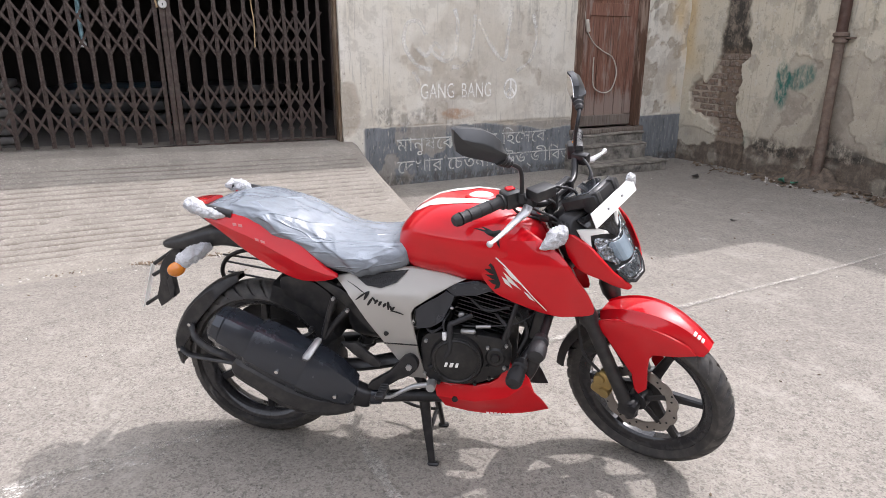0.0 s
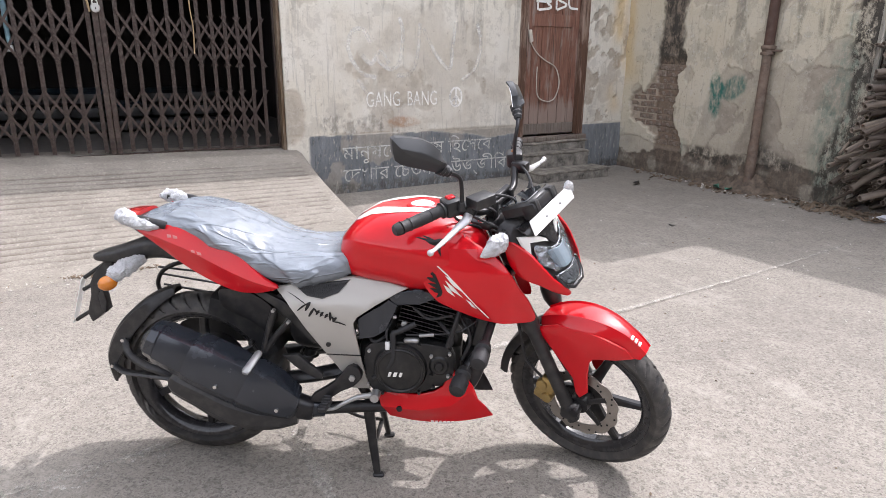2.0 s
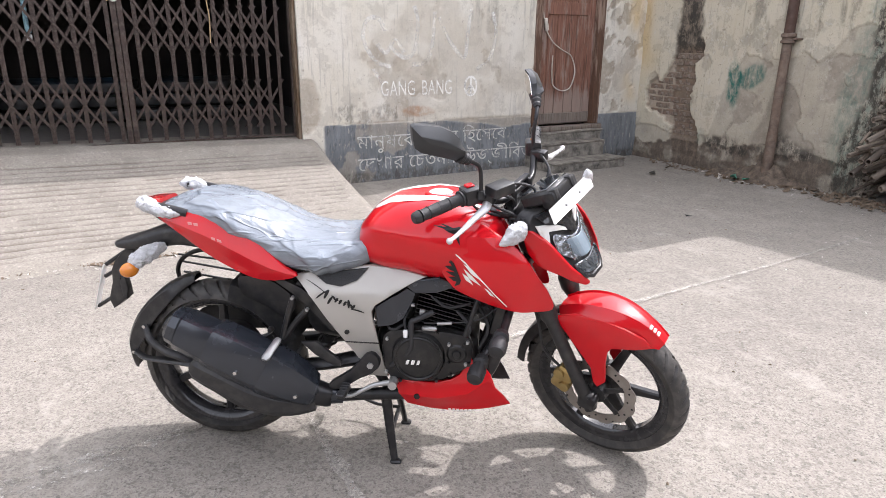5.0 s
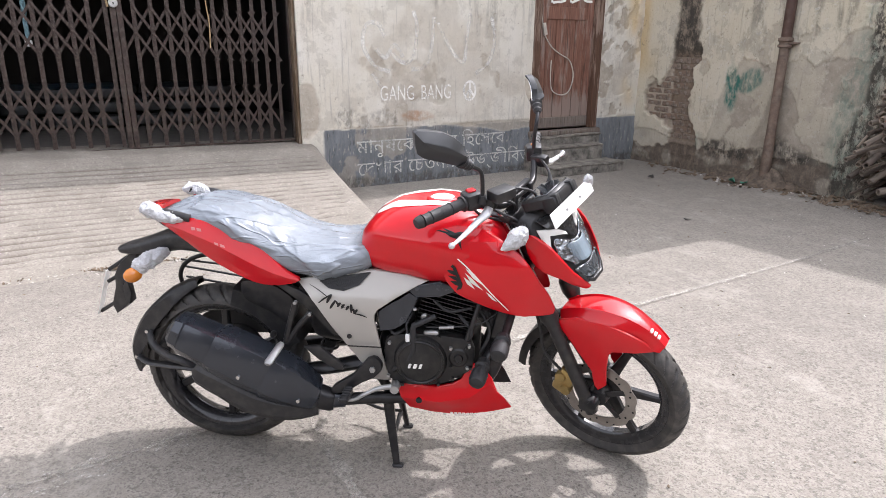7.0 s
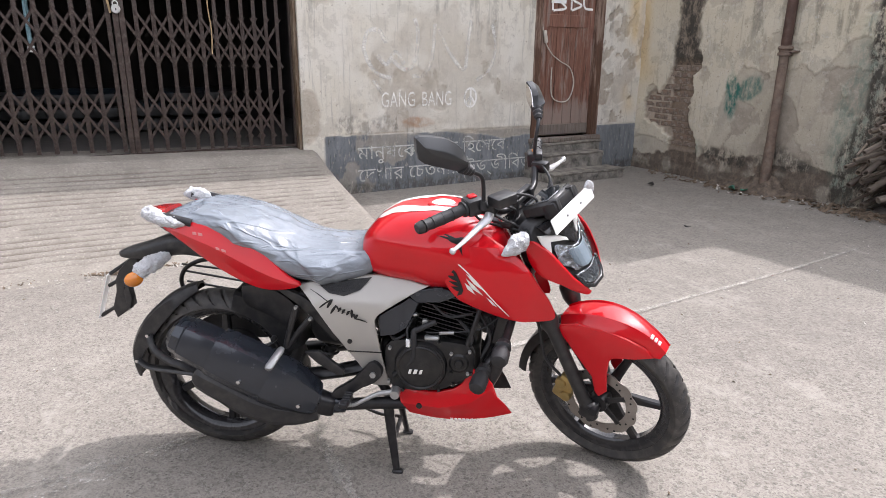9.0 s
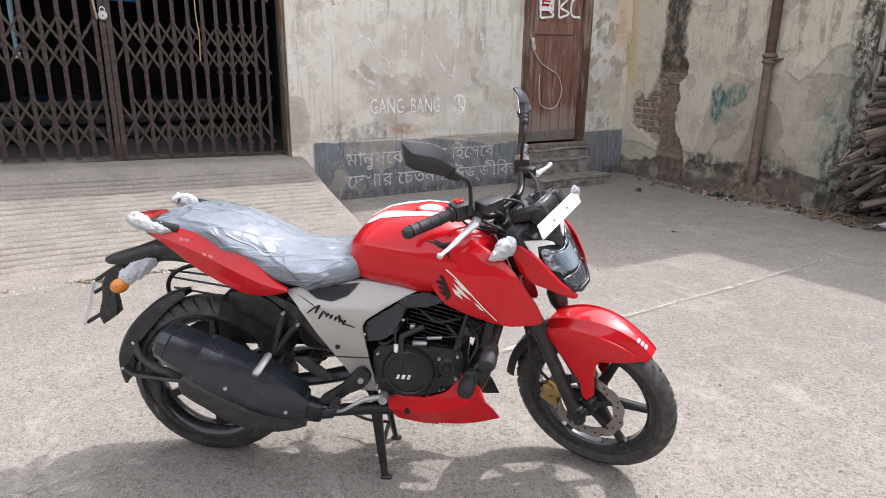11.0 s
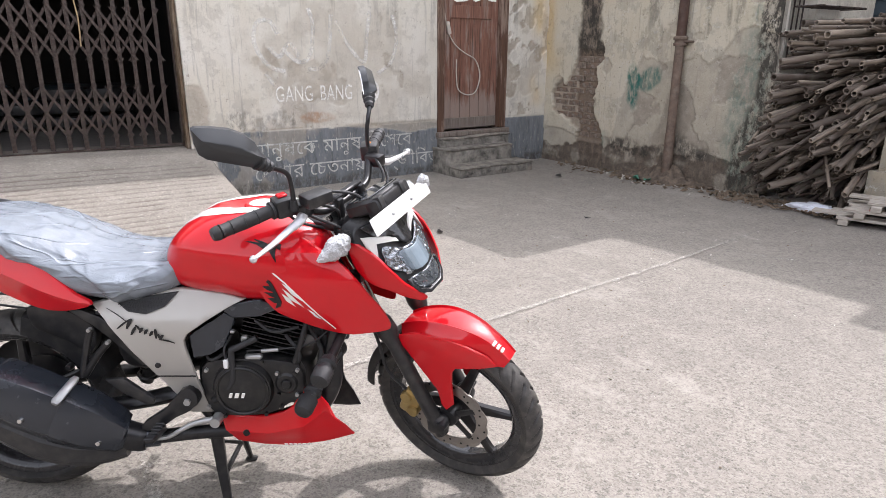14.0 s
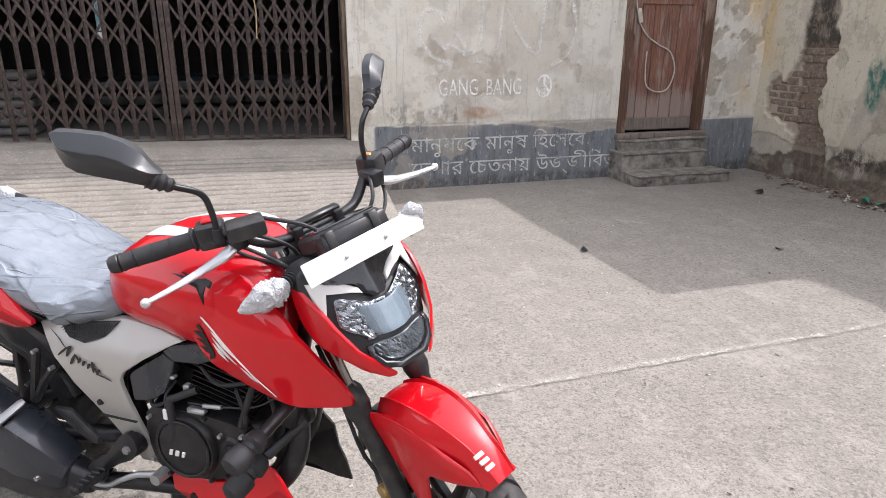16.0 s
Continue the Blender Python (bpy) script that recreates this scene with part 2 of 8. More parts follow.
def plaster_material(name, top, low_band, grime=1.0, ochre=1.0, tone=1.0):
    """Old lime-washed plaster: attributes chip (bare render), stain (black moss), band (blue-grey dado), tint (green paint), warm (brick dust), soil (brown rubble)."""
    k = Mat(name)
    broad, mid, fine = k.noise(1.3, 6), k.noise(7, 9, 0.68), k.noise(60, 6, 0.7)
    col = k.mix(k.step(broad, 0.35, 0.65), top, tuple(x * f for x, f in zip(top, (0.9, 0.88, 0.83))))
    col = k.mix(k.math("MULTIPLY", k.step(k.noise(4.2, 10, 0.72), 0.52, 0.56), 0.4 * grime), col, (0.5, 0.46, 0.39))
    runs = k.noise(3.0, 6, 0.6, (4, 4, 0.35))
    col = k.mix(k.math("MULTIPLY", k.step(runs, 0.5, 0.75), 0.35 * ochre), col, (0.66, 0.53, 0.35))
    drip = k.noise(4.0, 8, 0.7, (9, 9, 0.5))
    col = k.mix(k.math("MULTIPLY", k.step(drip, 0.57, 0.66), 0.45 * grime), col, (0.36, 0.34, 0.3))
    col = k.mix(k.math("MULTIPLY", k.step(k.noise(13, 10, 0.75), 0.585, 0.6), 0.6), col, (0.9, 0.86, 0.77))
    band = k.attr("band")
    bcol = k.mix(k.step(k.noise(5, 8, 0.7, (2.5, 2.5, 0.5)), 0.35, 0.7), low_band, tuple(x * 1.8 for x in low_band))
    bcol = k.mix(k.step(k.noise(26, 7, 0.7, (1.5, 1.5, 0.35)), 0.58, 0.64), bcol, (0.5, 0.47, 0.42))
    bcol = k.mix(k.math("MULTIPLY", k.step(k.noise(11, 8, 0.75, (1.5, 1.5, 0.4)), 0.56, 0.62), 0.6), bcol, (0.07, 0.075, 0.08))
    col = k.mix(band, col, bcol)
    chip = k.attr("chip")
    ccol = k.mix(k.step(mid, 0.3, 0.7), (0.41, 0.355, 0.285), (0.66, 0.585, 0.475))
    ccol = k.mix(k.math("MULTIPLY", k.step(k.noise(20, 9, 0.75), 0.55, 0.6), 0.5), ccol, (0.72, 0.66, 0.56))
    col = k.mix(chip, col, ccol)
    soil = k.mix(k.step(k.noise(16, 8, 0.7), 0.4, 0.62), (0.3, 0.23, 0.17), (0.14, 0.105, 0.08))
    col = k.mix(k.attr("soil"), col, soil)
    col = k.mix(k.attr("ochre"), col, (0.85, 0.66, 0.38))
    col = k.mix(k.math("MULTIPLY", k.attr("warm"), k.step(k.noise(12, 8, 0.7), 0.3, 0.6)), col, (0.5, 0.27, 0.14))
    col = k.mix(k.math("MULTIPLY", k.attr("tint"), k.step(k.noise(22, 6, 0.7, (1, 1, 0.4)), 0.35, 0.6)), col, (0.05, 0.22, 0.18))
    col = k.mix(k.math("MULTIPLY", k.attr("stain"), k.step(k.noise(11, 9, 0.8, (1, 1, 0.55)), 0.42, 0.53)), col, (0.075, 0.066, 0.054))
    speck = k.step(k.noise(34, 5, 0.75), 0.66, 0.7)
    col = k.mix(k.math("MULTIPLY", speck, 0.7), col, (0.14, 0.12, 0.1))
    col = k.mix(k.math("MULTIPLY", k.step(k.noise(17, 10, 0.8), 0.6, 0.612), 0.55), col, (0.3, 0.25, 0.19))
    col = k.mix(k.math("MULTIPLY", k.step(fine, 0.52, 0.72), 0.28 * grime), col, (0.3, 0.26, 0.21))
    k.colour(k.mix(1.0, col, (tone, tone, tone), "MULTIPLY")).rough(0.92)
    k.bump(k.math("ADD", mid, k.math("MULTIPLY", fine, 0.5)), 0.6, 0.014)
    return k.m


def ground_material():
    k = Mat("worn_concrete")
    broad, mid, grit = k.noise(0.55, 6), k.noise(4.5, 8, 0.65), k.noise(95, 4, 0.6)
    col = k.mix(k.step(broad, 0.35, 0.65), (0.242, 0.219, 0.189), (0.196, 0.177, 0.154))
    col = k.mix(k.math("MULTIPLY", k.step(mid, 0.42, 0.7), 0.6), col, (0.301, 0.272, 0.235))
    vor = k.node("ShaderNodeTexVoronoi", Scale=115.0)
    k.link(k.co, vor.inputs["Vector"])
    pale = k.math("MULTIPLY", k.step(vor.outputs["Distance"], 0.12, 0.3, 1, 0), k.step(k.noise(8, 5), 0.42, 0.6))
    col = k.mix(k.math("MULTIPLY", pale, 0.5), col, (0.393, 0.361, 0.321))
    vor2 = k.node("ShaderNodeTexVoronoi", Scale=48.0)
    k.link(k.co, vor2.inputs["Vector"])
    pit = k.math("MULTIPLY", k.step(vor2.outputs["Distance"], 0.12, 0.24, 1, 0), k.step(k.noise(5, 6), 0.46, 0.6))
    col = k.mix(k.math("MULTIPLY", pit, 0.85), col, (0.07, 0.061, 0.052))
    col = k.mix(k.math("MULTIPLY", k.step(grit, 0.5, 0.75), 0.4), col, (0.132, 0.113, 0.099))
    cell = k.node("ShaderNodeTexVoronoi", Scale=72.0)
    k.link(k.co, cell.inputs["Vector"])
    tone = k.node("ShaderNodeSeparateColor")
    k.link(cell.outputs["Color"], tone.inputs[0])
    col = k.mix(k.math("MULTIPLY", k.step(tone.outputs[0], 0.72, 0.8), 0.2), col, (0.380, 0.348, 0.309))
    col = k.mix(k.math("MULTIPLY", k.step(tone.outputs[1], 0.8, 0.9), 0.42), col, (0.079, 0.070, 0.062))
    cell2 = k.node("ShaderNodeTexVoronoi", Scale=190.0)
    k.link(k.co, cell2.inputs["Vector"])
    tone2 = k.node("ShaderNodeSeparateColor")
    k.link(cell2.outputs["Color"], tone2.inputs[0])
    col = k.mix(k.math("MULTIPLY", k.step(tone2.outputs[0], 0.5, 1.0), 0.3), col, (0.360, 0.329, 0.290))
    col = k.mix(k.math("MULTIPLY", k.step(tone2.outputs[1], 0.6, 0.9), 0.5), col, (0.091, 0.082, 0.072))
    scar = k.math("MULTIPLY", k.step(k.noise(2.1, 9, 0.72, (1, 0.45, 1)), 0.57, 0.62), k.step(k.noise(30, 5, 0.7), 0.35, 0.6))
    col = k.mix(k.math("MULTIPLY", scar, 0.5), col, (0.36, 0.33, 0.29))
    damp = k.step(k.noise(0.9, 5, 0.6), 0.55, 0.75)
    col = k.mix(k.math("MULTIPLY", damp, 0.3), col, (0.15, 0.137, 0.12))
    k.colour(col).rough(0.9)
    k.bump(k.math("SUBTRACT", k.math("ADD", k.math("MULTIPLY", grit, 0.5), mid), k.math("MULTIPLY", pit, 0.6)), 0.55, 0.008)
    return k.m


def worn_paint(name, c, lo=0.42, hi=0.56):
    """Paint or chalk rubbed away in flecks."""
    k = Mat(name)
    k.colour(k.mix(k.step(k.noise(9), 0.3, 0.7), c, tuple(x * 0.82 for x in c))).rough(0.9)
    clear = k.node("ShaderNodeBsdfTransparent")
    mixer = k.node("ShaderNodeMixShader")
    k.link(k.step(k.math("ADD", k.math("MULTIPLY", k.noise(70, 6, 0.75), 0.6), k.math("MULTIPLY", k.noise(6, 4), 0.4)), lo, hi), mixer.inputs[0])
    k.link(clear.outputs[0], mixer.inputs[1])
    k.link(k.b.outputs[0], mixer.inputs[2])
    k.link(mixer.outputs[0], k.t.nodes["Material Output"].inputs[0])
    return k.m


def old_wood(name, c, grey, wear=0.0):
    """Weathered boards: grain, grey bare streaks, and with wear a bleached foot."""
    k = Mat(name)
    grain = k.noise(7, 8, 0.65, (14, 14, 0.6))
    col = k.mix(k.step(grain, 0.35, 0.68), c, tuple(x * 0.4 for x in c))
    col = k.mix(k.math("MULTIPLY", k.step(k.noise(2.2, 8, 0.7, (5, 5, 0.7)), 0.5, 0.6), 0.75), col, grey)
    col = k.mix(k.math("MULTIPLY", k.step(k.noise(3.0, 8, 0.75, (8, 8, 0.5)), 0.56, 0.62), 0.7), col, (0.06, 0.035, 0.025))
    if wear:
        xyz = k.node("ShaderNodeSeparateXYZ")
        k.link(k.co, xyz.inputs[0])
        foot = k.math("ADD", xyz.outputs[2], k.math("MULTIPLY", k.noise(3, 7, 0.7, (6, 6, 0.8)), 0.7))
        col = k.mix(k.math("MULTIPLY", k.step(foot, wear + 0.42, wear + 0.28), 0.8), col, grey)
    k.colour(col).rough(0.75).bump(grain, 0.4, 0.006)
    return k.m


M_GROUND = ground_material()
M_WALL = plaster_material("limewashed_plaster", (0.90, 0.86, 0.775), (0.16, 0.172, 0.182), 0.9, 0.35, 0.78)
M_WALL_SIDE = plaster_material("cream_limewashed_plaster", (0.93, 0.86, 0.70), (0.16, 0.172, 0.182), 1.0, 0.7, 0.61)
M_PIER = plaster_material("grimy_pier_plaster", (0.6, 0.54, 0.44), (0.16, 0.172, 0.182), 1.5, 1.0, 0.62)
M_CONCRETE = simple("slab_concrete", (0.40, 0.365, 0.31), 0.9, var=0.22, scale=5, bump=0.5, fine=70, depth=0.01)


def ramp_material():
    k = Mat("ramp_concrete")
    mid, grit = k.noise(3.5, 8, 0.65), k.noise(80, 5, 0.65)
    col = k.mix(k.step(mid, 0.35, 0.68), (0.30, 0.272, 0.235), (0.22, 0.198, 0.17))
    col = k.mix(k.math("MULTIPLY", k.step(grit, 0.46, 0.66), 0.6), col, (0.14, 0.125, 0.105))
    col = k.mix(k.math("MULTIPLY", k.step(k.noise(38, 6, 0.7), 0.56, 0.64), 0.45), col, (0.46, 0.42, 0.36))
    # dirt: shade of the grooves and the eaves, put into the colour
    col = k.mix(k.math("MULTIPLY", k.attr("dirt"), k.step(k.noise(4, 5), 0.3, 0.5)), col, (0.095, 0.075, 0.058))
    k.colour(col).rough(0.92).bump(k.math("ADD", mid, grit), 0.5, 0.008)
    return k.m


M_RAMP = ramp_material()
M_TREAD = simple("worn_tread_concrete", (0.2, 0.182, 0.155), 0.9, var=0.5, scale=11, bump=0.6, fine=45, depth=0.012)
M_STEP = simple("dirty_step_concrete", (0.185, 0.172, 0.15), 0.9, var=0.75, scale=8, bump=0.7, fine=38, depth=0.015, dust=0.35)
M_STEEL = simple("rusty_brown_steel", (0.042, 0.026, 0.021), 0.5, 0.2, var=0.45, scale=14, dust=0.12)
M_JAMB = old_wood("jamb_brown", (0.13, 0.078, 0.039), (0.24, 0.19, 0.14))
M_DOOR = old_wood("weathered_red_brown_wood", (0.26, 0.12, 0.08), (0.29, 0.225, 0.19), 0.85)
M_FRAME = old_wood("door_frame_wood", (0.13, 0.065, 0.039), (0.3, 0.22, 0.17))
M_DOORGREY = old_wood("grey_bare_wood", (0.234, 0.195, 0.163), (0.2, 0.155, 0.13))
M_PIPE = simple("rusted_iron_pipe", (0.15, 0.105, 0.08), 0.75, 0.1, var=0.45, scale=7, dust=0.2, bump=0.3)
M_PIPE_TOP = simple("brown_painted_pipe", (0.075, 0.04, 0.03), 0.6, 0.1, var=0.3, scale=7, dust=0.08, bump=0.2)
# near-black colour that stands in for the shade of unlit rooms
M_DARK = simple("room_shade_dark", (0.033, 0.0281, 0.0264), 0.95, var=0.3, scale=2)
M_CHALK = worn_paint("white_wall_chalk", (0.93, 0.91, 0.86), 0.34, 0.5)
M_LINE = worn_paint("white_ground_line", (0.45, 0.42, 0.375), 0.40, 0.64)
M_DADO_INK = worn_paint("faded_dado_paint", (0.62, 0.62, 0.58), 0.36, 0.52)

# ---- setting: yard, walls, gate, door ----
WALL_Y, WALL_X, GATE_R = 7.232, 7.273, 2.80
DOOR_L, DOOR_R, DOOR_Z = 5.56, 6.60, 0.455
END_Y = 4.27          # where the right wall stops
BAY_Y = 3.28          # where the next pier starts
H_WALL, H_SIDE = 4.6, 4.23


def ground_z(y):
    return np.interp(y, [-400, 2.2, 2.7, 3.8, 6.2, 400], [0.055, 0.055, 0.053, 0.035, 0.0, 0.0])


bm = B()
strips = [-400, -60, -12, -3, 0] + [0.25 * k for k in range(1, 33)] + [9, 20, 80, 400]
across = [-400, -60, -12] + [0.5 * k for k in range(-12, 33)] + [30, 80, 400]
rows = [[bm.verts.new((x, y, float(ground_z(y)) + (0.006 * noise.noise(Vector((x * 0.8, y * 0.8, 0))) if 2.9 < y < 7 and -6 < x < 16 else 0))) for x in across] for y in strips]
for a, b in zip(rows, rows[1:]):
    for i in range(len(across) - 1):
        bm.faces.new((a[i], a[i + 1], b[i + 1], b[i]))
tagged(new("ground", finish(bm, "ground", M_GROUND)), "worn pale concrete yard with grit and pits", "ground", kind="structure")


def dado_top(u):
    return 0.61 - 0.01 * (u - 3)


def back_fields():
    lost = lambda u: np.interp(u, [3.0, 4.3, 4.6, 4.87, 5.17, 5.5, 6.6, 7.3], [0.606, 0.60, 0.565, 0.53, 0.475, 0.5, 0.575, 0.56])
    return {
        "band": lambda u, v: ramp01(dado_top(u) - v + 0.03 * (fbm(u * 9, v * 9, 3) - 0.5), 0, 0.012) * ramp01(u, 3.0, 3.03),
        "chip": lambda u, v: np.clip(
            ramp01(np.minimum(v - lost(u), dado_top(u) + 0.02 - v) + 0.03 * (fbm(u * 6, v * 14, 5) - 0.6), 0, 0.008) * 0.6
            + ramp01(fbm(u * 2.6, v * 2.0, 9, 6), 0.64, 0.66) * 0.45
            + 0.4 * ramp01(blob(u, v, 4.4, 1.15, 1.1, 0.75, 0.5, 19, 0.6) * fbm(u * 3, v * 3, 20, 5), 0.3, 0.5)
            + blob(u, v, 2.86, 0.75, 0.13, 0.35, 0.7, 21, 0.1) * 0.8 + ramp01(fbm(u * 7, v * 7, 29, 5), 0.62, 0.64) * (u > 6.55) * (v > 0.6) * 0.9, 0, 1),
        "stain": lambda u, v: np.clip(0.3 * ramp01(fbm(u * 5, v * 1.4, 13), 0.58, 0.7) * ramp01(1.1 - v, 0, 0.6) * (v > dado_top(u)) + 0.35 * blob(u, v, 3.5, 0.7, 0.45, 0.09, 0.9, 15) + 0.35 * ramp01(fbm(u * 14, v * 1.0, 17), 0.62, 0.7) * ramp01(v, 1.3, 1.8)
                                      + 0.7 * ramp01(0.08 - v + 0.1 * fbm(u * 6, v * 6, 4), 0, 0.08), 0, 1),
        "tint": lambda u, v: u * 0,
        "warm": lambda u, v: blob(u, v, 4.08, 0.7, 0.16, 0.045, 1.0, 31, 0.4) * 0.75,
        "ochre": lambda u, v: 0.9 * ramp01(np.abs(u - 7.14), 0.22, 0.0) * ramp01(v, 0.6, 0.9) * ramp01(fbm(u * 2, v * 1.5, 33), 0.2, 0.6),
        "soil": lambda u, v: u * 0,
    }


def back_place(u, v):
    f = back_fields()
    depth = 0.012 * f["chip"](u, v) + 0.008 * (fbm(u * 3, v * 3, 77) - 0.5)
    return u, WALL_Y + depth, v


def wall_body(name, boxes, parent, material=M_WALL):
    bm = B()
    for b in boxes:
        box(bm, *b)
    return part(name, bm, material, parent, smooth=False)


wall_back = empty("wall_back", "limewashed plaster wall with chips, stains and blue-grey dado", "wall", kind="structure")
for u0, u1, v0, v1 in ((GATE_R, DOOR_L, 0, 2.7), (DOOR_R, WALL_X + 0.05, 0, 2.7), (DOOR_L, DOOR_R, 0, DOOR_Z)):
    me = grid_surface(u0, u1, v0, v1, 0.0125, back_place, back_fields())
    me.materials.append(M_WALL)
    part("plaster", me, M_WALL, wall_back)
wall_body("masonry", [(GATE_R, DOOR_L, WALL_Y + 0.022, WALL_Y + 0.3, 0, 2.7), (DOOR_R, 7.6, WALL_Y + 0.022, WALL_Y + 0.3, 0, 2.7), (DOOR_L, DOOR_R, WALL_Y + 0.022, WALL_Y + 0.3, 0, DOOR_Z),
                      (-6.0, 7.6, WALL_Y, WALL_Y + 0.3, 2.702, H_WALL), (-6.0, -1.7, WALL_Y, WALL_Y + 0.3, 0, 2.70)], wall_back)
bm = B()
box(bm, -6.0, 7.9, WALL_Y - 0.43, WALL_Y + 5.5, H_WALL, H_WALL + 0.14)
part("roof_slab", bm, M_CONCRETE, wall_back, smooth=False)


def strip_zone(u, v):
    """The fallen upright strip of plaster beside the corner."""
    lo = np.interp(v, [0.0, 0.42, 0.64, 0.9, 1.2, 1.33, 1.42, 1.5, 2.0, 2.7], [6.22, 6.25, 6.40, 6.40, 6.38, 6.28, 6.27, 6.33, 6.33, 6.31])
    hi = np.interp(v, [0.0, 0.4, 0.7, 1.0, 1.2, 1.4, 2.0, 2.7], [6.62, 6.66, 6.68, 6.70, 6.71, 6.73, 6.73, 6.76])
    soft = np.interp(v, [1.3, 1.6], [0.012, 0.09])
    return ramp01(np.minimum(u - lo, hi - u) + 0.13 * (fbm(u * 6, v * 6, 51, 6) - 0.5) + 0.05 * (fbm(u * 24, v * 24, 52) - 0.5), 0, soft)


def brick_zone(u, v):
    """Where bare brick shows: a low patch in the corner and the strip's lower part."""
    top = np.interp(u, [6.66, 6.74, 6.84, 6.9, 6.95, 7.06, 7.12], [1.36, 1.22, 1.02, 0.96, 1.03, 0.94, 0.84])
    foot = np.interp(u, [6.6, 6.8, 7.1], [0.42, 0.54, 0.62])
    patch = ramp01(np.minimum(np.minimum(top - v, v - foot), 7.1 - u) + 0.12 * (fbm(u * 6, v * 6, 71, 6) - 0.5) + 0.05 * (fbm(u * 24, v * 24, 72) - 0.5), 0, 0.012) * (u > 6.6)
    return np.maximum(patch, strip_zone(u, v) * ramp01(1.42 - v, 0, 0.12) * ramp01(v, 0.3, 0.36))


def render_zone(u, v):
    """Where the cream top coat has gone and grey render shows."""
    top = np.interp(u, [4.2, 4.6, 4.66, 4.82, 4.96, 5.05, 5.2, 5.5, 5.75, 5.82, 5.95, 6.1], [1.5, 1.64, 1.6, 1.38, 1.27, 1.33, 1.28, 1.27, 1.33, 1.22, 1.0, 0.4])
    return ramp01(top - v + 0.16 * (fbm(u * 5, v * 5, 41, 6) - 0.5) + 0.05 * (fbm(u * 20, v * 20, 42) - 0.5), 0, 0.014)


def pipe_zone(u, v):
    """Deeper loss round the foot of the pipe."""
    lo = np.interp(v, [0, 0.3, 0.41, 0.7, 0.9, 1.05], [4.9, 5.1, 5.18, 5.02, 5.06, 5.22])
    hi = np.interp(v, [0, 0.35, 0.76, 1.05], [5.75, 5.55, 5.44, 5.36])
    return ramp01(np.minimum(np.minimum(u - lo, hi - u), 1.05 - v) + 0.07 * (fbm(u * 8, v * 8, 43, 5) - 0.5), 0, 0.014)


def side_fields():
    foot = lambda u, v: ramp01(np.interp(u, [4.2, 5.0, 5.5, 6.0, 6.4, 6.8, 7.2], [0.3, 0.36, 0.34, 0.28, 0.32, 0.24, 0.2]) - v + 0.22 * (fbm(u * 5, v * 6, 47, 5) - 0.5), 0, 0.02)
    return {
        "band": lambda u, v: u * 0,
        "chip": lambda u, v: np.clip(np.maximum(np.maximum(render_zone(u, v) * 0.55, pipe_zone(u, v) * 0.95), np.maximum(foot(u, v) * 0.9, brick_zone(u, v)))
                                     + ramp01(fbm(u * 4, v * 4, 49, 6), 0.63, 0.645) * 0.5, 0, 1),
        "stain": lambda u, v: np.clip(
            1.0 * strip_zone(u, v) * ramp01(v, 1.0, 1.5)
            + 0.95 * ramp01(np.interp(v, [0, 0.52, 1.26, 2.7], [4.7, 4.6, 4.5, 4.48]) - u + 0.25 * (fbm(u * 4, v * 2, 53, 5) - 0.5), 0, 0.1)
            + 0.85 * blob(u, v, 5.04, 0.36, 0.18, 0.09, 1.4, 54, 0.6) + 0.9 * blob(u, v, 5.88, 0.32, 0.24, 0.09, 1.4, 55, 0.6)
            + 0.42 * foot(u, v)
            + 0.45 * ramp01(fbm(u * 9, v * 0.9, 57, 5), 0.56, 0.66) * ramp01(v, 1.25, 1.7) * (u < 6.4), 0, 1),
        "tint": lambda u, v: blob(u, v, 5.86, 1.03, 0.085, 0.26, 0.5, 61) + blob(u, v, 5.64, 1.08, 0.15, 0.12, 0.5, 62) * 0.8 + 0.5 * blob(u, v, 4.48, 0.85, 0.2, 0.75, 0.5, 63) + 0.3 * blob(u, v, 6.22, 0.38, 0.06, 0.1, 0.6, 64),
        "warm": lambda u, v: 0.2 * brick_zone(u, v),
        "ochre": lambda u, v: 0.9 * ramp01(u, 6.85, 7.2) * ramp01(v, 0.95, 1.3) * ramp01(fbm(u * 3, v * 1.2, 66), 0.2, 0.6),
        "soil": lambda u, v: np.clip(0.85 * strip_zone(u, v) + 0.9 * foot(u, v) * ramp01(fbm(u * 6, v * 9, 68), 0.25, 0.5) + 0.35 * pipe_zone(u, v) * fbm(u * 5, v * 5, 67), 0, 1),
    }


def side_place(u, v):
    f = side_fields()
    depth = 0.02 * brick_zone(u, v) + 0.02 * strip_zone(u, v) * ramp01(1.6 - v, 0, 0.2) + 0.02 * f["chip"](u, v) + 0.014 * (fbm(u * 2.5, v * 2.5, 79) - 0.5) - 0.02 * ramp01(0.2 - v, -0.1, 0.2)
    return WALL_X + depth, u, v


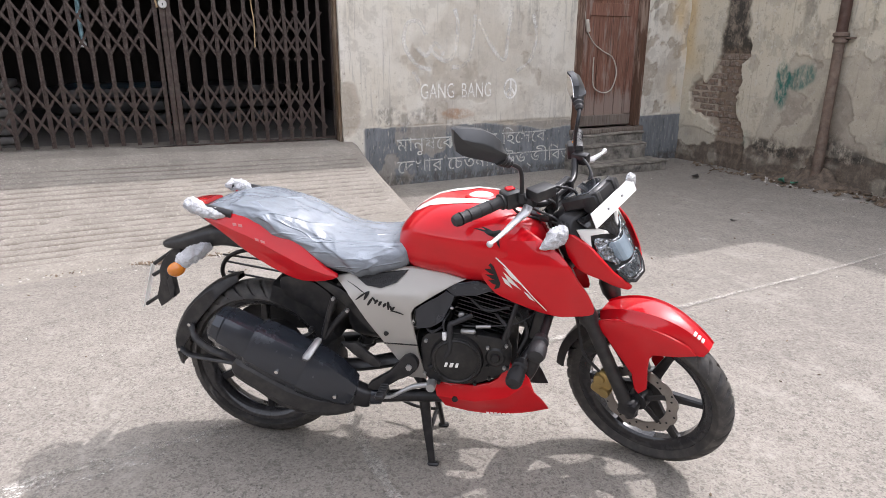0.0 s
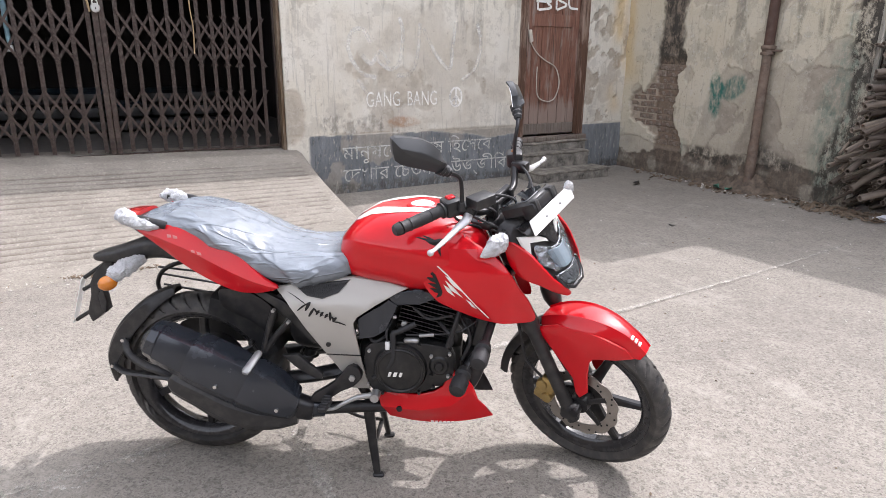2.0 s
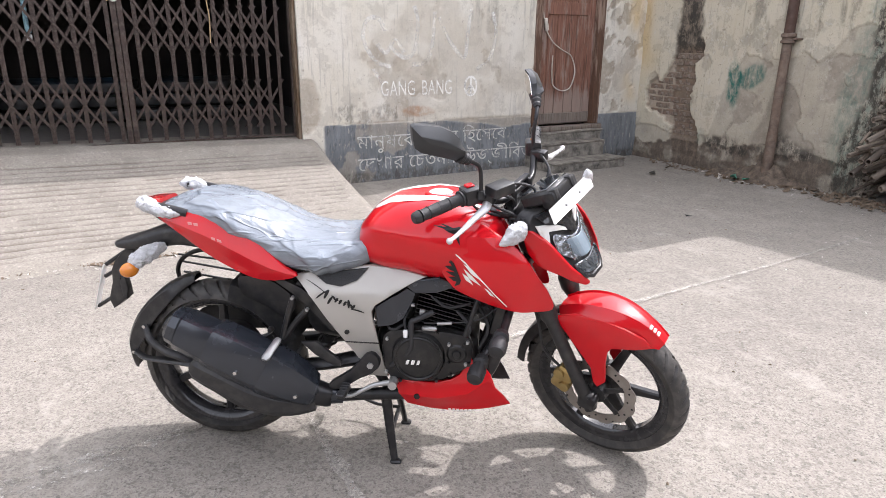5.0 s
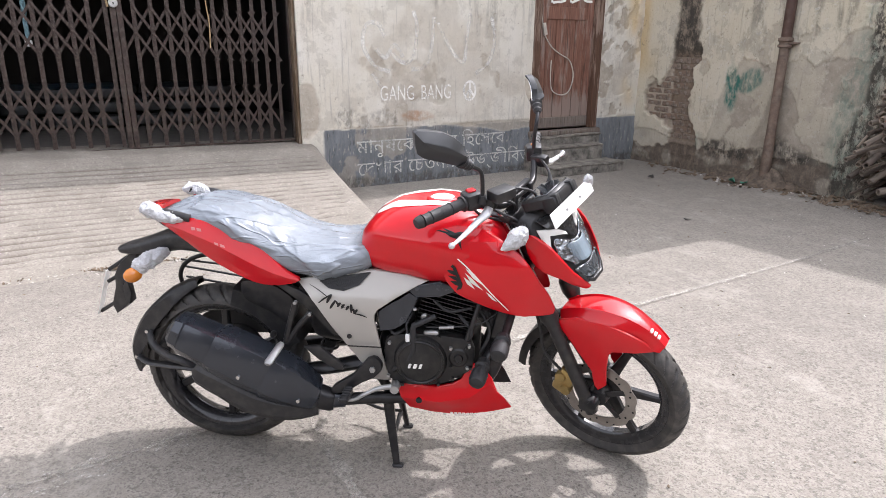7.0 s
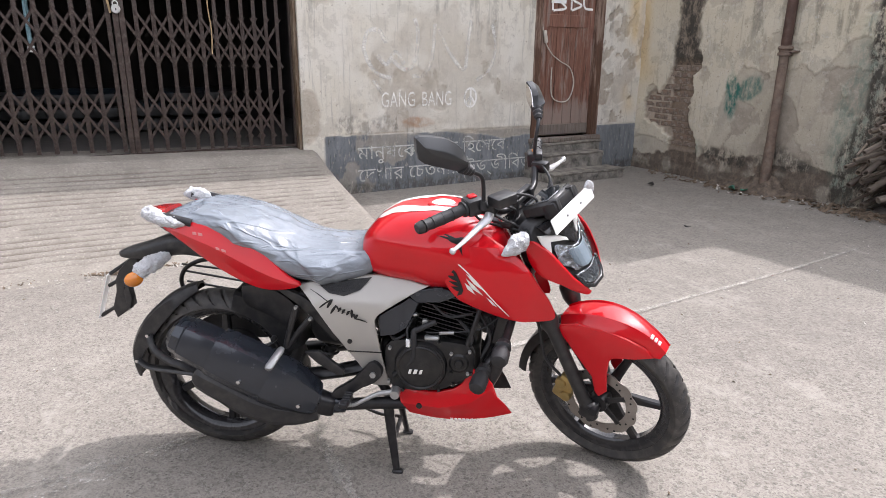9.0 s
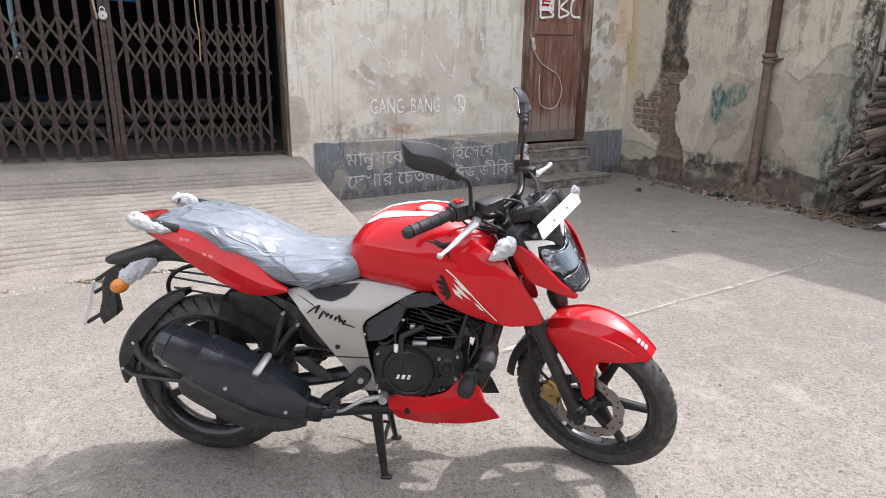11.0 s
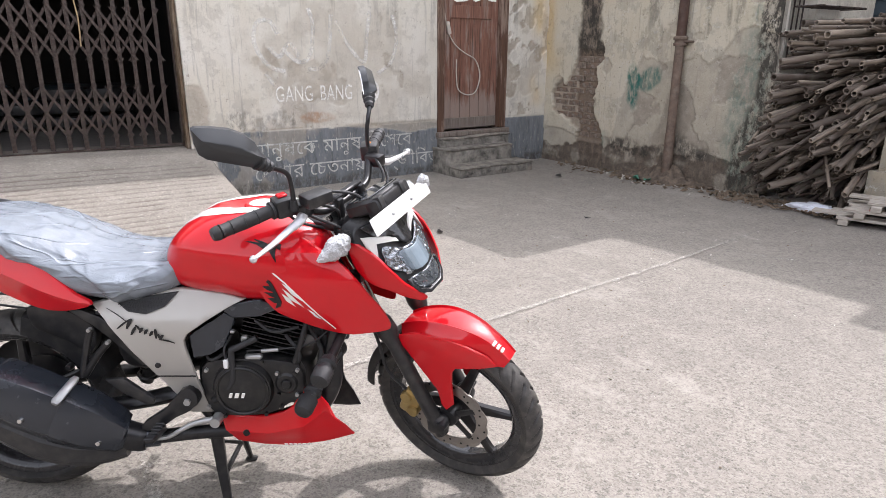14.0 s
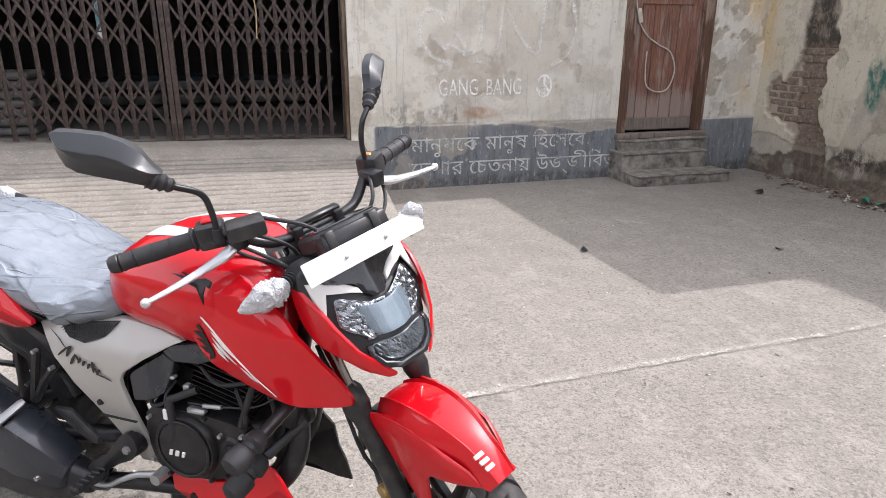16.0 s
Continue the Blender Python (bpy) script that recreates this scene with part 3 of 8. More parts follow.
wall_right = empty("wall_right", "stained peeling plaster side wall with bare brick patch", "wall", kind="structure")
me = grid_surface(END_Y, WALL_Y + 0.02, 0, 2.7, 0.0125, side_place, side_fields())
me.materials.append(M_WALL_SIDE)
part("plaster", me, M_WALL_SIDE, wall_right)
wall_body("masonry", [(WALL_X + 0.075, 7.38, END_Y, WALL_Y - 0.002, 0, 2.7), (7.382, 7.6, END_Y + 0.3, WALL_Y - 0.002, 0, 2.7), (7.382, 7.6, END_Y, END_Y + 0.3, 0, 1.25), (WALL_X, 7.6, END_Y, WALL_Y - 0.002, 2.702, H_SIDE),
          (7.602, 13.0, END_Y, END_Y + 0.3, 0, 1.25), (7.86, 9.1, END_Y, END_Y + 0.3, 1.252, 2.7), (10.0, 13.0, END_Y, END_Y + 0.3, 1.252, 2.7), (7.602, 13.0, END_Y, END_Y + 0.3, 2.702, H_SIDE)], wall_right)
bm = B()
box(bm, WALL_X - 0.06, 13.0, END_Y - 0.03, WALL_Y - 0.44, H_SIDE, H_SIDE + 0.12)
part("roof_slab", bm, M_CONCRETE, wall_right, smooth=False)

pier = empty("wall_pier", "pale plaster pier with stepped plinth beside the pole stack", "wall", kind="structure")
wall_body("pier_masonry", [(7.3, 7.9, 2.45, BAY_Y, 0.42, 3.1), (7.3, 7.9, -6, 2.45, 0.42, 3.6)], pier, M_PIER)
wall_body("plinth", [(7.24, 7.9, -6, BAY_Y + 0.05, 0, 0.42)], pier, M_PIER)
far = empty("wall_bay", "grimy plaster wall at the back of the bay, with unseen shade block", "wall", kind="structure")
# unseen height and the block above the roof are added to shape the yard's shadow
wall_body("bay_wall_with_shade_block", [(10.6, 10.9, -6, END_Y - 0.002, 0, 7.6), (10.6, 10.9, END_Y - 0.002, 6.6, H_SIDE + 0.122, 7.6)], far, M_PIER)
# added out of view: dark walls that tone down reflections and sky light
front = empty("reflection_wall", "plain unseen dark wall added to close the yard and darken reflections", "wall", kind="structure")
wall_body("reflection_masonry", [(-7.0, 7.9, -6.3, -6.0, 0, 4.2), (-7.3, -7.0, -6.3, WALL_Y, 0, 3.0)], front, simple("dark_reflection_plaster", (0.15, 0.13, 0.11), 0.9, var=0.4, scale=1.5))
side_window = empty("window_1", "dark unglazed side window with iron bars", "window", kind="structure")
bm = B()
for x in (7.46, 7.55, 7.64, 7.73, 7.81):
    cyl(bm, (x, END_Y + 0.1, 1.25), (x, END_Y + 0.1, 2.7), 0.008, 8)
part("bars", bm, M_STEEL, side_window)
# dark panel set behind the bars for the shade inside the opening
part("shade_panel", box(B(), 7.384, 7.858, END_Y + 0.26, END_Y + 0.296, 1.252, 2.7), M_DARK, side_window, smooth=False)
bm = B()
for k in range(5):
    cyl(bm, (7.42 + k * 0.01, END_Y - 0.02 - 0.05 * k, 1.76), (8.35, END_Y - 0.02 - 0.05 * k, 1.77), 0.008, 8)
for x in (7.5, 7.8, 8.1, 8.34):
    cyl(bm, (x, END_Y - 0.24, 1.765), (x, END_Y + 0.02, 1.765), 0.008, 8)
part("iron_ledge", bm, M_STEEL, side_window, "rusty iron ledge grid")
blue = simple("faded_blue_paint", (0.035, 0.06, 0.085), 0.6, var=0.3)
shutter = empty("door_2", "dark blue shutter in the bay wall", "door", kind="structure")
part("leaf", box(B(), 9.102, 9.998, END_Y + 0.04, END_Y + 0.08, 1.252, 2.7), blue, shutter, smooth=False)
for k in range(9):
    part("rib", box(B(), 9.11, 9.99, END_Y + 0.025, END_Y + 0.04, 1.3 + k * 0.15, 1.32 + k * 0.15), blue, shutter, smooth=False)


def ramp_z(y):
    return np.interp(y, [5.45, 5.75, 6.2, 6.8, 7.1, 7.5], [-0.01, 0.05, 0.18, 0.36, 0.47, 0.505])


def groove(u, v):
    wave = np.abs(((v * 14.5 + 0.55 * fbm(u * 1.5, v * 3, 81)) % 1.0) - 0.5)
    return (1 - ramp01(wave, 0.07, 0.15)) * ramp01(6.98 - v, 0, 0.05) * ramp01(v, 5.72, 5.8) * ramp01(fbm(u * 2.5, v * 11, 82), 0.25, 0.36) * ramp01(2.80 - u + 0.05 * fbm(u * 0 + v * 6, v * 6, 84), 0, 0.05)


def ramp_place(u, v):
    z = ramp_z(v) + 0.022 * (2.8 - u) * ramp01(v, 5.6, 7.0) - 0.02 * groove(u, v) + 0.006 * fbm(u * 5, v * 5, 83)
    side = ramp01(u, 2.88, 2.96)
    return u, v, z * (1 - 0.25 * side)


ramp = empty("ramp", "grooved pale concrete vehicle ramp up to the gate", "ramp", kind="structure")
for u0, u1 in ((-1.2, 2.95), (-5.0, -1.2)):
    # dirt paints shade into the groove lines and, in patches, the upper end
    me = grid_surface(u0, u1, 5.45, 7.6, 0.0115 if u0 > -2 else 0.03, ramp_place, {"dirt": lambda u, v: np.clip(1.0 * groove(u, v) + 0.5 * ramp01(v, 6.9, 7.25) * fbm(u * 4, v * 4, 88), 0, 1)})
    me.materials.append(M_RAMP)
    part("slab", me, M_RAMP, ramp)
bm = B()
ys = np.linspace(5.45, WALL_Y + 0.02, 40)
for a, b in zip(ys, ys[1:]):
    bm.faces.new([bm.verts.new(p) for p in ((2.95, a, -0.02), (2.95, b, -0.02), (2.95, b, float(ramp_z(b)) * 0.76), (2.95, a, float(ramp_z(a)) * 0.76))])
part("side_face", bm, M_RAMP, ramp, smooth=False)

# ---- motorcycle ----


def paint(name, c, rough=0.22, flake=0.0, coat=1.0):
    k = Mat(name)
    k.colour(k.mix(k.math("MULTIPLY", k.step(k.noise(3, 4), 0.4, 0.7), 0.25), c, tuple(x * 0.72 for x in c)))
    k.set(Coat_Weight=coat, Coat_Roughness=0.02, Metallic=flake, Specular_IOR_Level=0.15)
    k.rough(k.step(k.noise(40, 5), 0.3, 0.7, rough, rough + 0.12))
    return k.m


def film(name, c, rough, scale, strength, stretch=(1, 1, 1), alpha=1.0, depth=0.01, fold=1.0):
    """Crinkled plastic film with thin folded lines that look whiter."""
    k = Mat(name)
    a, b = k.noise(scale, 5, 0.55, stretch), k.noise(scale * 3.2, 4, 0.6, stretch)
    lines = None
    for turn, sc in (((0.3, 0.5, 0.2), 5.0), ((0.1, -0.6, -0.3), 6.5), ((0.9, 0.15, 0.5), 8.0), ((-0.5, 1.1, 0.1), 7.0)):
        mp = k.node("ShaderNodeMapping")
        mp.inputs["Rotation"].default_value, mp.inputs["Scale"].default_value = turn, (0.2, 1.25, 1.5)
        k.link(k.co, mp.inputs[0])
        n = k.noise(sc * scale / 22, 1, 0.3, None, mp.outputs[0])
        line = k.math("MULTIPLY", k.step(k.math("ABSOLUTE", k.math("SUBTRACT", n, 0.5), 0.0), 0.0, 0.016, 1, 0), k.step(k.noise(sc * scale / 16, 2), 0.45, 0.6))
        lines = line if lines is None else k.math("MAXIMUM", lines, line)
    col = k.mix(k.step(a, 0.35, 0.7), c, tuple(min(1, x * 1.2) for x in c))
    col = k.mix(k.math("MULTIPLY", lines, 0.35 * fold), col, tuple(min(1, x * 2.1) for x in c))
    k.colour(col).rough(rough).set(Alpha=alpha, Specular_IOR_Level=0.7)
    k.bump(k.math("ADD", k.math("MULTIPLY", lines, 1.2 * fold), k.math("MULTIPLY", b, 0.5)), strength, depth)
    return k.m


def glass(name, c=(0.04, 0.045, 0.05)):
    k = Mat(name)
    k.colour(c).rough(0.03).set(Alpha=0.13, Coat_Weight=0.5, Coat_Roughness=0.02)
    return k.m


M_RED = paint("gloss_red_paint", (0.56, 0.003, 0.009), 0.3, 0, 0.75)
M_WHITE = paint("white_decal", (0.78, 0.76, 0.72), 0.3, 0, 0.6)
M_FAINT = paint("faint_pink_decal", (0.55, 0.2, 0.19), 0.4, 0, 0.4)
M_INK = paint("black_decal", (0.012, 0.012, 0.013), 0.35, 0, 0.4)
M_SILVER = paint("silver_grey_paint", (0.432, 0.414, 0.382), 0.32, 0.25, 0.5)
M_BLACK = simple("black_plastic", (0.0154, 0.0154, 0.0168), 0.42, var=0.2, bump=0.08, fine=300, dust=0.06)
M_SATIN = simple("satin_black_metal", (0.021, 0.021, 0.0231), 0.34, 0.35, var=0.2, bump=0.05, dust=0.05)
M_ENGINE = simple("dark_engine_metal", (0.022, 0.022, 0.023), 0.36, 0.45, var=0.3, bump=0.2, dust=0.05)
M_MUFF = simple("matt_blue_black_metal", (0.026, 0.0305, 0.039), 0.26, 0.3, var=0.15, bump=0.08, fine=350, coat=0.35)
M_RUBBER = simple("tyre_rubber", (0.034, 0.032, 0.031), 0.55, var=0.25, bump=0.3, fine=220, dust=0.12)
M_SHELL = simple("smooth_mirror_plastic", (0.024, 0.026, 0.029), 0.36, var=0.1, bump=0.05, fine=400, coat=0.15)
M_GRIP = simple("grip_rubber", (0.0188, 0.0188, 0.0203), 0.6, var=0.2, bump=0.4, fine=500)
M_CHROME = simple("bright_chrome", (0.576, 0.576, 0.576), 0.14, 1.0, var=0.08, bump=0)
M_ALLOY = simple("cast_alloy", (0.372, 0.372, 0.366), 0.36, 0.6, var=0.15, bump=0.1, fine=200)
M_LEVER = simple("polished_alloy", (0.62, 0.62, 0.63), 0.3, 0.45, var=0.12, bump=0.05, fine=200)
M_DISC = simple("brushed_steel_disc", (0.36, 0.33, 0.3), 0.36, 0.8, var=0.2, fine=200)
M_GOLD = simple("gold_caliper", (0.42, 0.3, 0.12), 0.42, 0.7, var=0.25)
M_WRAP = film("bubble_wrap", (0.62, 0.63, 0.65), 0.16, 90, 1.0, depth=0.012, alpha=0.93, fold=0.2)
M_COVER = film("grey_seat_film", (0.175, 0.197, 0.224), 0.2, 22, 0.8, (0.7, 1.6, 1.4), depth=0.004)
M_SEAT = simple("black_seat_vinyl", (0.03, 0.03, 0.03), 0.6)
M_PLATE = simple("plain_white_plate", (0.78, 0.78, 0.77), 0.35, var=0.04)
M_AMBER = simple("amber_lens", (0.55, 0.18, 0.02), 0.18, var=0.15, coat=0.6)
M_REDLENS = simple("red_lens", (0.35, 0.01, 0.01), 0.15, coat=0.7)
M_REFLECT = simple("lamp_reflector", (0.34, 0.36, 0.385), 0.2, 0.95, var=0.3, scale=60, bump=0.4, fine=90, depth=0.006)
M_GLASS = glass("clear_lens")
M_BULB = simple("grey_blue_lamp_glass", (0.2, 0.25, 0.29), 0.22, 0.0, var=0.15, bump=0, coat=0.4)
M_CHIN = simple("dark_grey_lamp_glass", (0.12, 0.135, 0.15), 0.2, 0.4, var=0.3, scale=40, bump=0, coat=0.4)
M_GLOSS = paint("gloss_black_plastic", (0.02, 0.02, 0.022), 0.2, 0, 0.8)
M_MIRROR = simple("mirror_glass", (0.9, 0.9, 0.9), 0.02, 1.0, var=0.0, bump=0)
M_SCREEN = simple("dark_display", (0.02, 0.024, 0.028), 0.08, coat=1.0, var=0.1, bump=0)

bike = empty("motorcycle", "red naked motorcycle with plastic-wrapped seat on centre stand", "motorcycle", pose(1.209, 3.276, 0, 0, 0, -35.1))
AXLE_R, AXLE_F = Vector((0.045, 0, 0.338)), Vector((1.345, 0, 0.331))
TILT = radians(25.5)
HEAD = Vector((1.330, 0, 0.285))
UP_AXIS = Vector((-math.sin(TILT), 0, math.cos(TILT)))
STEER = Matrix.Translation(HEAD) @ Matrix.Rotation(radians(-31.0), 4, UP_AXIS) @ Matrix.Translation(-HEAD)


def fixed(name, bm, material, label="", parent=None, angle=38, smooth=None):
    return part(name, bm, material, parent or bike, label, None, smooth, angle)


def steered(name, bm, material, label="", parent=None, angle=38, smooth=None):
    return part(name, bm, material, parent or bike, label, None if parent else STEER, smooth, angle)


def body(stations, e=2.4, n=4, sides=28, bm=None, top_e=None):
    """Skin rounded sections across x: (x, top, bottom, half width)."""
    pts = smooth_path([s[:3] for s in stations], n)
    wid = smooth_path([(s[0], s[3], 0) for s in stations], n)
    loops = []
    for p, w in zip(pts, wid):
        zc, hz, loop = (p.y + p.z) / 2, (p.y - p.z) / 2, []
        for k in range(sides):
            a = 2 * math.pi * k / sides
            c, s = math.cos(a), math.sin(a)
            q = top_e if top_e and s > 0 else e
            loop.append(Vector((p.x, w.y * math.copysign(abs(c) ** (2 / q), c), zc + hz * math.copysign(abs(s) ** (2 / q), s))))
        loops.append(loop)
    bm = bm or B()
    rings(bm, loops)
    return bm


def front_sheet(outline, depth, thick, step=0.012, round_n=3):
    """A shaped panel facing forwards: outline in (y, z), depth gives x."""
    bm = sheet([(a * 1.12, b) for a, b in outline], depth, thick, step, round_n)
    for v in bm.verts:
        v.co = Vector((v.co.y, v.co.x, v.co.z))
    return bm


# wheels
def tyre_mesh(r, w, groove):
    seg, prof = 476, []
    for k in range(29):
        a = -1.02 + 2.04 * k / 28
        prof.append((r - w * 0.52 * (1 - math.cos(a * 1.25)) * 1.05, w * 0.5 * math.sin(a * 1.4) / math.sin(1.43), a))
    rim = r - 0.054
    loops = []
    for rr, y, a in prof:
        loop = []
        for k in range(seg):
            t = 2 * math.pi * k / seg
            q = (t / (2 * math.pi) * groove + (0.5 if y > 0 else 0.0) + 1.15 * abs(a) ** 1.4) % 1.0
            cut = max(0.0, 1 - abs(q - 0.5) / 0.13) * max(0.0, min(1.0, (abs(a) - 0.06) / 0.08, (0.9 - abs(a)) / 0.1))
            d = rr - 0.009 * min(1.0, 1.6 * cut)
            loop.append(Vector((d * math.cos(t), y, d * math.sin(t))))
        loops.append(loop)
    for y in (w * 0.36, -w * 0.36):
        loops.append([Vector((rim * math.cos(2 * math.pi * k / seg), y, rim * math.sin(2 * math.pi * k / seg))) for k in range(seg)])
    bm = B()
    made = rings(bm, loops, cap=False)
    for i in range(seg):
        j = (i + 1) % seg
        bm.faces.new((made[-1][i], made[-1][j], made[0][j], made[0][i]))
    return bm


def spoke(bm, ang, r0, r1, w0, w1, t):
    m = Matrix.Rotation(-ang, 4, "Y")
    loops = []
    for f in (0, 0.35, 0.8, 1.0):
        r = r0 + (r1 - r0) * f
        w = (w0 + (w1 - w0) * f) * (1.25 if f in (0, 1.0) else 1)
        loops.append([m @ Vector((r, y, z)) for y, z in ((-t, -w * 0.6), (-t * 0.6, -w), (t * 0.6, -w), (t, -w * 0.6), (t, w * 0.6), (t * 0.6, w), (-t * 0.6, w), (-t, w * 0.6))])
    rings(bm, loops)


def wheel(name, axle, r, w, spokes, turn, disc_r, disc_y, add):
    hub = add(name, lathe(B(), [(0.012, -0.07), (0.03, -0.068), (0.034, -0.04), (0.03, -0.02), (0.03, 0.02), (0.034, 0.04), (0.03, 0.068), (0.012, 0.07)], 32), M_SATIN, "black cast-alloy wheel")
    hub.matrix_basis = hub.matrix_basis @ Matrix.Translation(axle)
    part("tyre", tyre_mesh(r, w, 34), M_RUBBER, hub, "treaded black tyre")
    bm, R = B(), r - 0.056
    lathe(bm, [(R + 0.012, -w * 0.4), (R + 0.013, -w * 0.36), (R - 0.004, -w * 0.35), (R - 0.02, -w * 0.30), (R - 0.032, -w * 0.15), (R - 0.032, w * 0.15), (R - 0.02, w * 0.30), (R - 0.004, w * 0.35), (R + 0.013, w * 0.36), (R + 0.012, w * 0.4), (R + 0.02, w * 0.36), (R + 0.02, -w * 0.36)], 72, closed=True)
    part("rim", bm, M_GLOSS, hub, "gloss black rim")
    for k in range(spokes):
        bm = B()
        spoke(bm, turn + 2 * math.pi * k / spokes, 0.025, R - 0.012, 0.02, 0.011, 0.012)
        part("spoke", bm, M_SATIN, hub)
    bm, n = B(), 72
    outer, inner = [], []
    for k in range(n):
        t = 2 * math.pi * k / n
        rr = disc_r * (1 - 0.05 * (0.5 + 0.5 * math.cos(t * 12)) ** 2)
        outer.append((rr * math.cos(t), rr * math.sin(t)))
        inner.append((disc_r * 0.7 * math.cos(t), disc_r * 0.7 * math.sin(t)))
    loops = [[Vector((x, disc_y + s, z)) for x, z in ring] for ring, s in ((inner, -0.002), (outer, -0.002), (outer, 0.002), (inner, 0.002), (inner, -0.002))]
    made = rings(bm, loops, cap=False)
    bmesh.ops.remove_doubles(bm, verts=bm.verts, dist=0.0002)
    disc = part("brake_disc", bm, M_DISC, hub, "petal steel brake disc")
    for k in range(24):
        t = 2 * math.pi * (k + 0.3 * (k % 2)) / 24
        bm, rr = B(), disc_r * (0.78 + 0.07 * (k % 3))
        lathe(bm, [(0.0035, disc_y - 0.0032), (0.0035, disc_y + 0.0032)], 8, Matrix.Translation((rr * math.cos(t), 0, rr * math.sin(t))))
        part("hole", bm, M_INK, hub)
    bm = B()
    for k in range(5):
        spoke(bm, 0.5 + 2 * math.pi * k / 5, 0.03, disc_r * 0.74, 0.009, 0.008, 0.004)
    bmesh.ops.translate(bm, verts=bm.verts, vec=(0, disc_y, 0))
    part("disc_carrier", bm, M_SATIN, hub)
    return hub


wheel("front_wheel", AXLE_F, 0.274, 0.086, 6, 0.12, 0.128, -0.052, steered)
wheel("rear_wheel", AXLE_R, 0.290, 0.124, 6, 0.5, 0.1, -0.07, fixed)

# front fork, brake and fender
for s in (-1, 1):
    at = lambda k: Vector((1.325, s * 0.085, 0.31)) + UP_AXIS * (k * 0.965)
    leg = steered("fork_leg", tube(B(), [at(-0.03), at(0.02), at(0.30), at(0.345)], [0.021, 0.0225, 0.021, 0.024], 18, smooth=False), M_BLACK, "dark grey fork slider")
    steered("fork_tube", cyl(B(), at(0.34), at(0.735), 0.0165, 18), M_CHROME, "chromed fork tube", leg)
    steered("fork_cover", tube(B(), [at(0.325), at(0.35), at(0.39), at(0.405)], [0.025, 0.031, 0.028, 0.019], 18, smooth=False), M_BLACK, "", leg)
    bm = B()
    lathe(bm, [(0.006, -0.012), (0.014, -0.012), (0.016, 0.0), (0.016, 0.02)], 16, Matrix.Translation((1.345, s * 0.095 - 0.004, 0.331)))
    steered("axle_nut", bm, M_SATIN, "", leg)
    box(bm := B(), 1.295, 1.355, s * 0.085 - 0.022, s * 0.085 + 0.022, 0.288, 0.348, 0.012, seg=2)
    steered("axle_lug", bm, M_BLACK, "", leg)
bm = B()
box(bm, -0.03, 0.03, -0.022, 0.018, -0.05, 0.05, 0.012, Matrix.Translation((1.238, -0.075, 0.372)) @ Matrix.Rotation(radians(22), 4, "Y"), 2)
caliper = steered("brake_caliper", bm, M_GOLD, "gold front brake caliper")
for dz in (-0.024, 0.024):
    lathe(bm := B(), [(0.017, -0.03), (0.019, -0.022), (0.019, 0.0)], 18, Matrix.Translation((1.238 - dz * 0.37, -0.075, 0.372 + dz)))
    steered("piston_cap", bm, M_GOLD, "", caliper)
steered("brake_hose", tube(B(), [(1.225, -0.09, 0.42), (1.17, -0.095, 0.48), (1.15, -0.1, 0.6), (1.10, -0.1, 0.75)], 0.005, 8), M_GRIP)


def fender_loops(a0, a1, n, rad, half, drop, crown, ridge=0.0):
    """Sections of a mudguard; ridge raises a sharp crest along each shoulder."""
    loops = []
    for i in range(n):
        f = i / (n - 1)
        a = radians(a0 + (a1 - a0) * f)
        r, w, dr = rad(f), half(f), drop(f)
        side = [(0, crown), (0.3, crown * 0.95), (0.5, crown * 0.8), (0.6, crown * 0.72 + ridge), (0.66, crown * 0.6 + ridge * 0.3), (0.84, 0.0), (1.0, -min(0.02, dr * 0.7)), (1.0, -dr)]
        outer = [(-q, k) for q, k in side[:0:-1]] + side
        ring = outer + [(q * 0.93, k - 0.006 if abs(q) < 0.99 else k) for q, k in outer[::-1]]
        loops.append([AXLE_F + Vector(((r + k) * math.cos(a), q * w, (r + k) * math.sin(a))) for q, k in ring])
    return loops


bm = B()
fender_r = lambda f: 0.303 + 0.016 * math.sin(f * math.pi) - 0.012 * f
rings(bm, fender_loops(118, 53.6, 26, fender_r, lambda f: 0.058 + 0.018 * math.sin(min(1, f * 1.3) * math.pi) - 0.02 * f * f,
                       lambda f: 0.02 * (1 - f * f) + min(1, f * 5) * max(0.002, min(0.055, fender_r(f) - (0.222 + 0.01 * f * f) / math.sin(radians(118 - 64.4 * f)))), 0.014, 0.006))
fender = steered("front_fender", bm, M_RED, "gloss red front fender", angle=22)
for s in (-1, 1):
    skirt = lambda x, z: -(0.079 - 0.3 * max(0, z - 0.60) - 0.1 * max(0, x - 1.34) - 0.3 * max(0, x - 1.42))
    bm = sheet([(1.195, 0.60), (1.235, 0.555), (1.28, 0.50), (1.325, 0.445), (1.336, 0.392), (1.35, 0.374), (1.374, 0.402), (1.371, 0.47), (1.374, 0.522), (1.385, 0.54), (1.41, 0.546), (1.45, 0.549), (1.498, 0.559), (1.472, 0.592), (1.42, 0.618), (1.34, 0.632), (1.26, 0.625)], skirt, 0.006, 0.02, 1)
    steered("fender_blade", bm if s < 0 else mirror_y(bm), M_RED, "", fender)
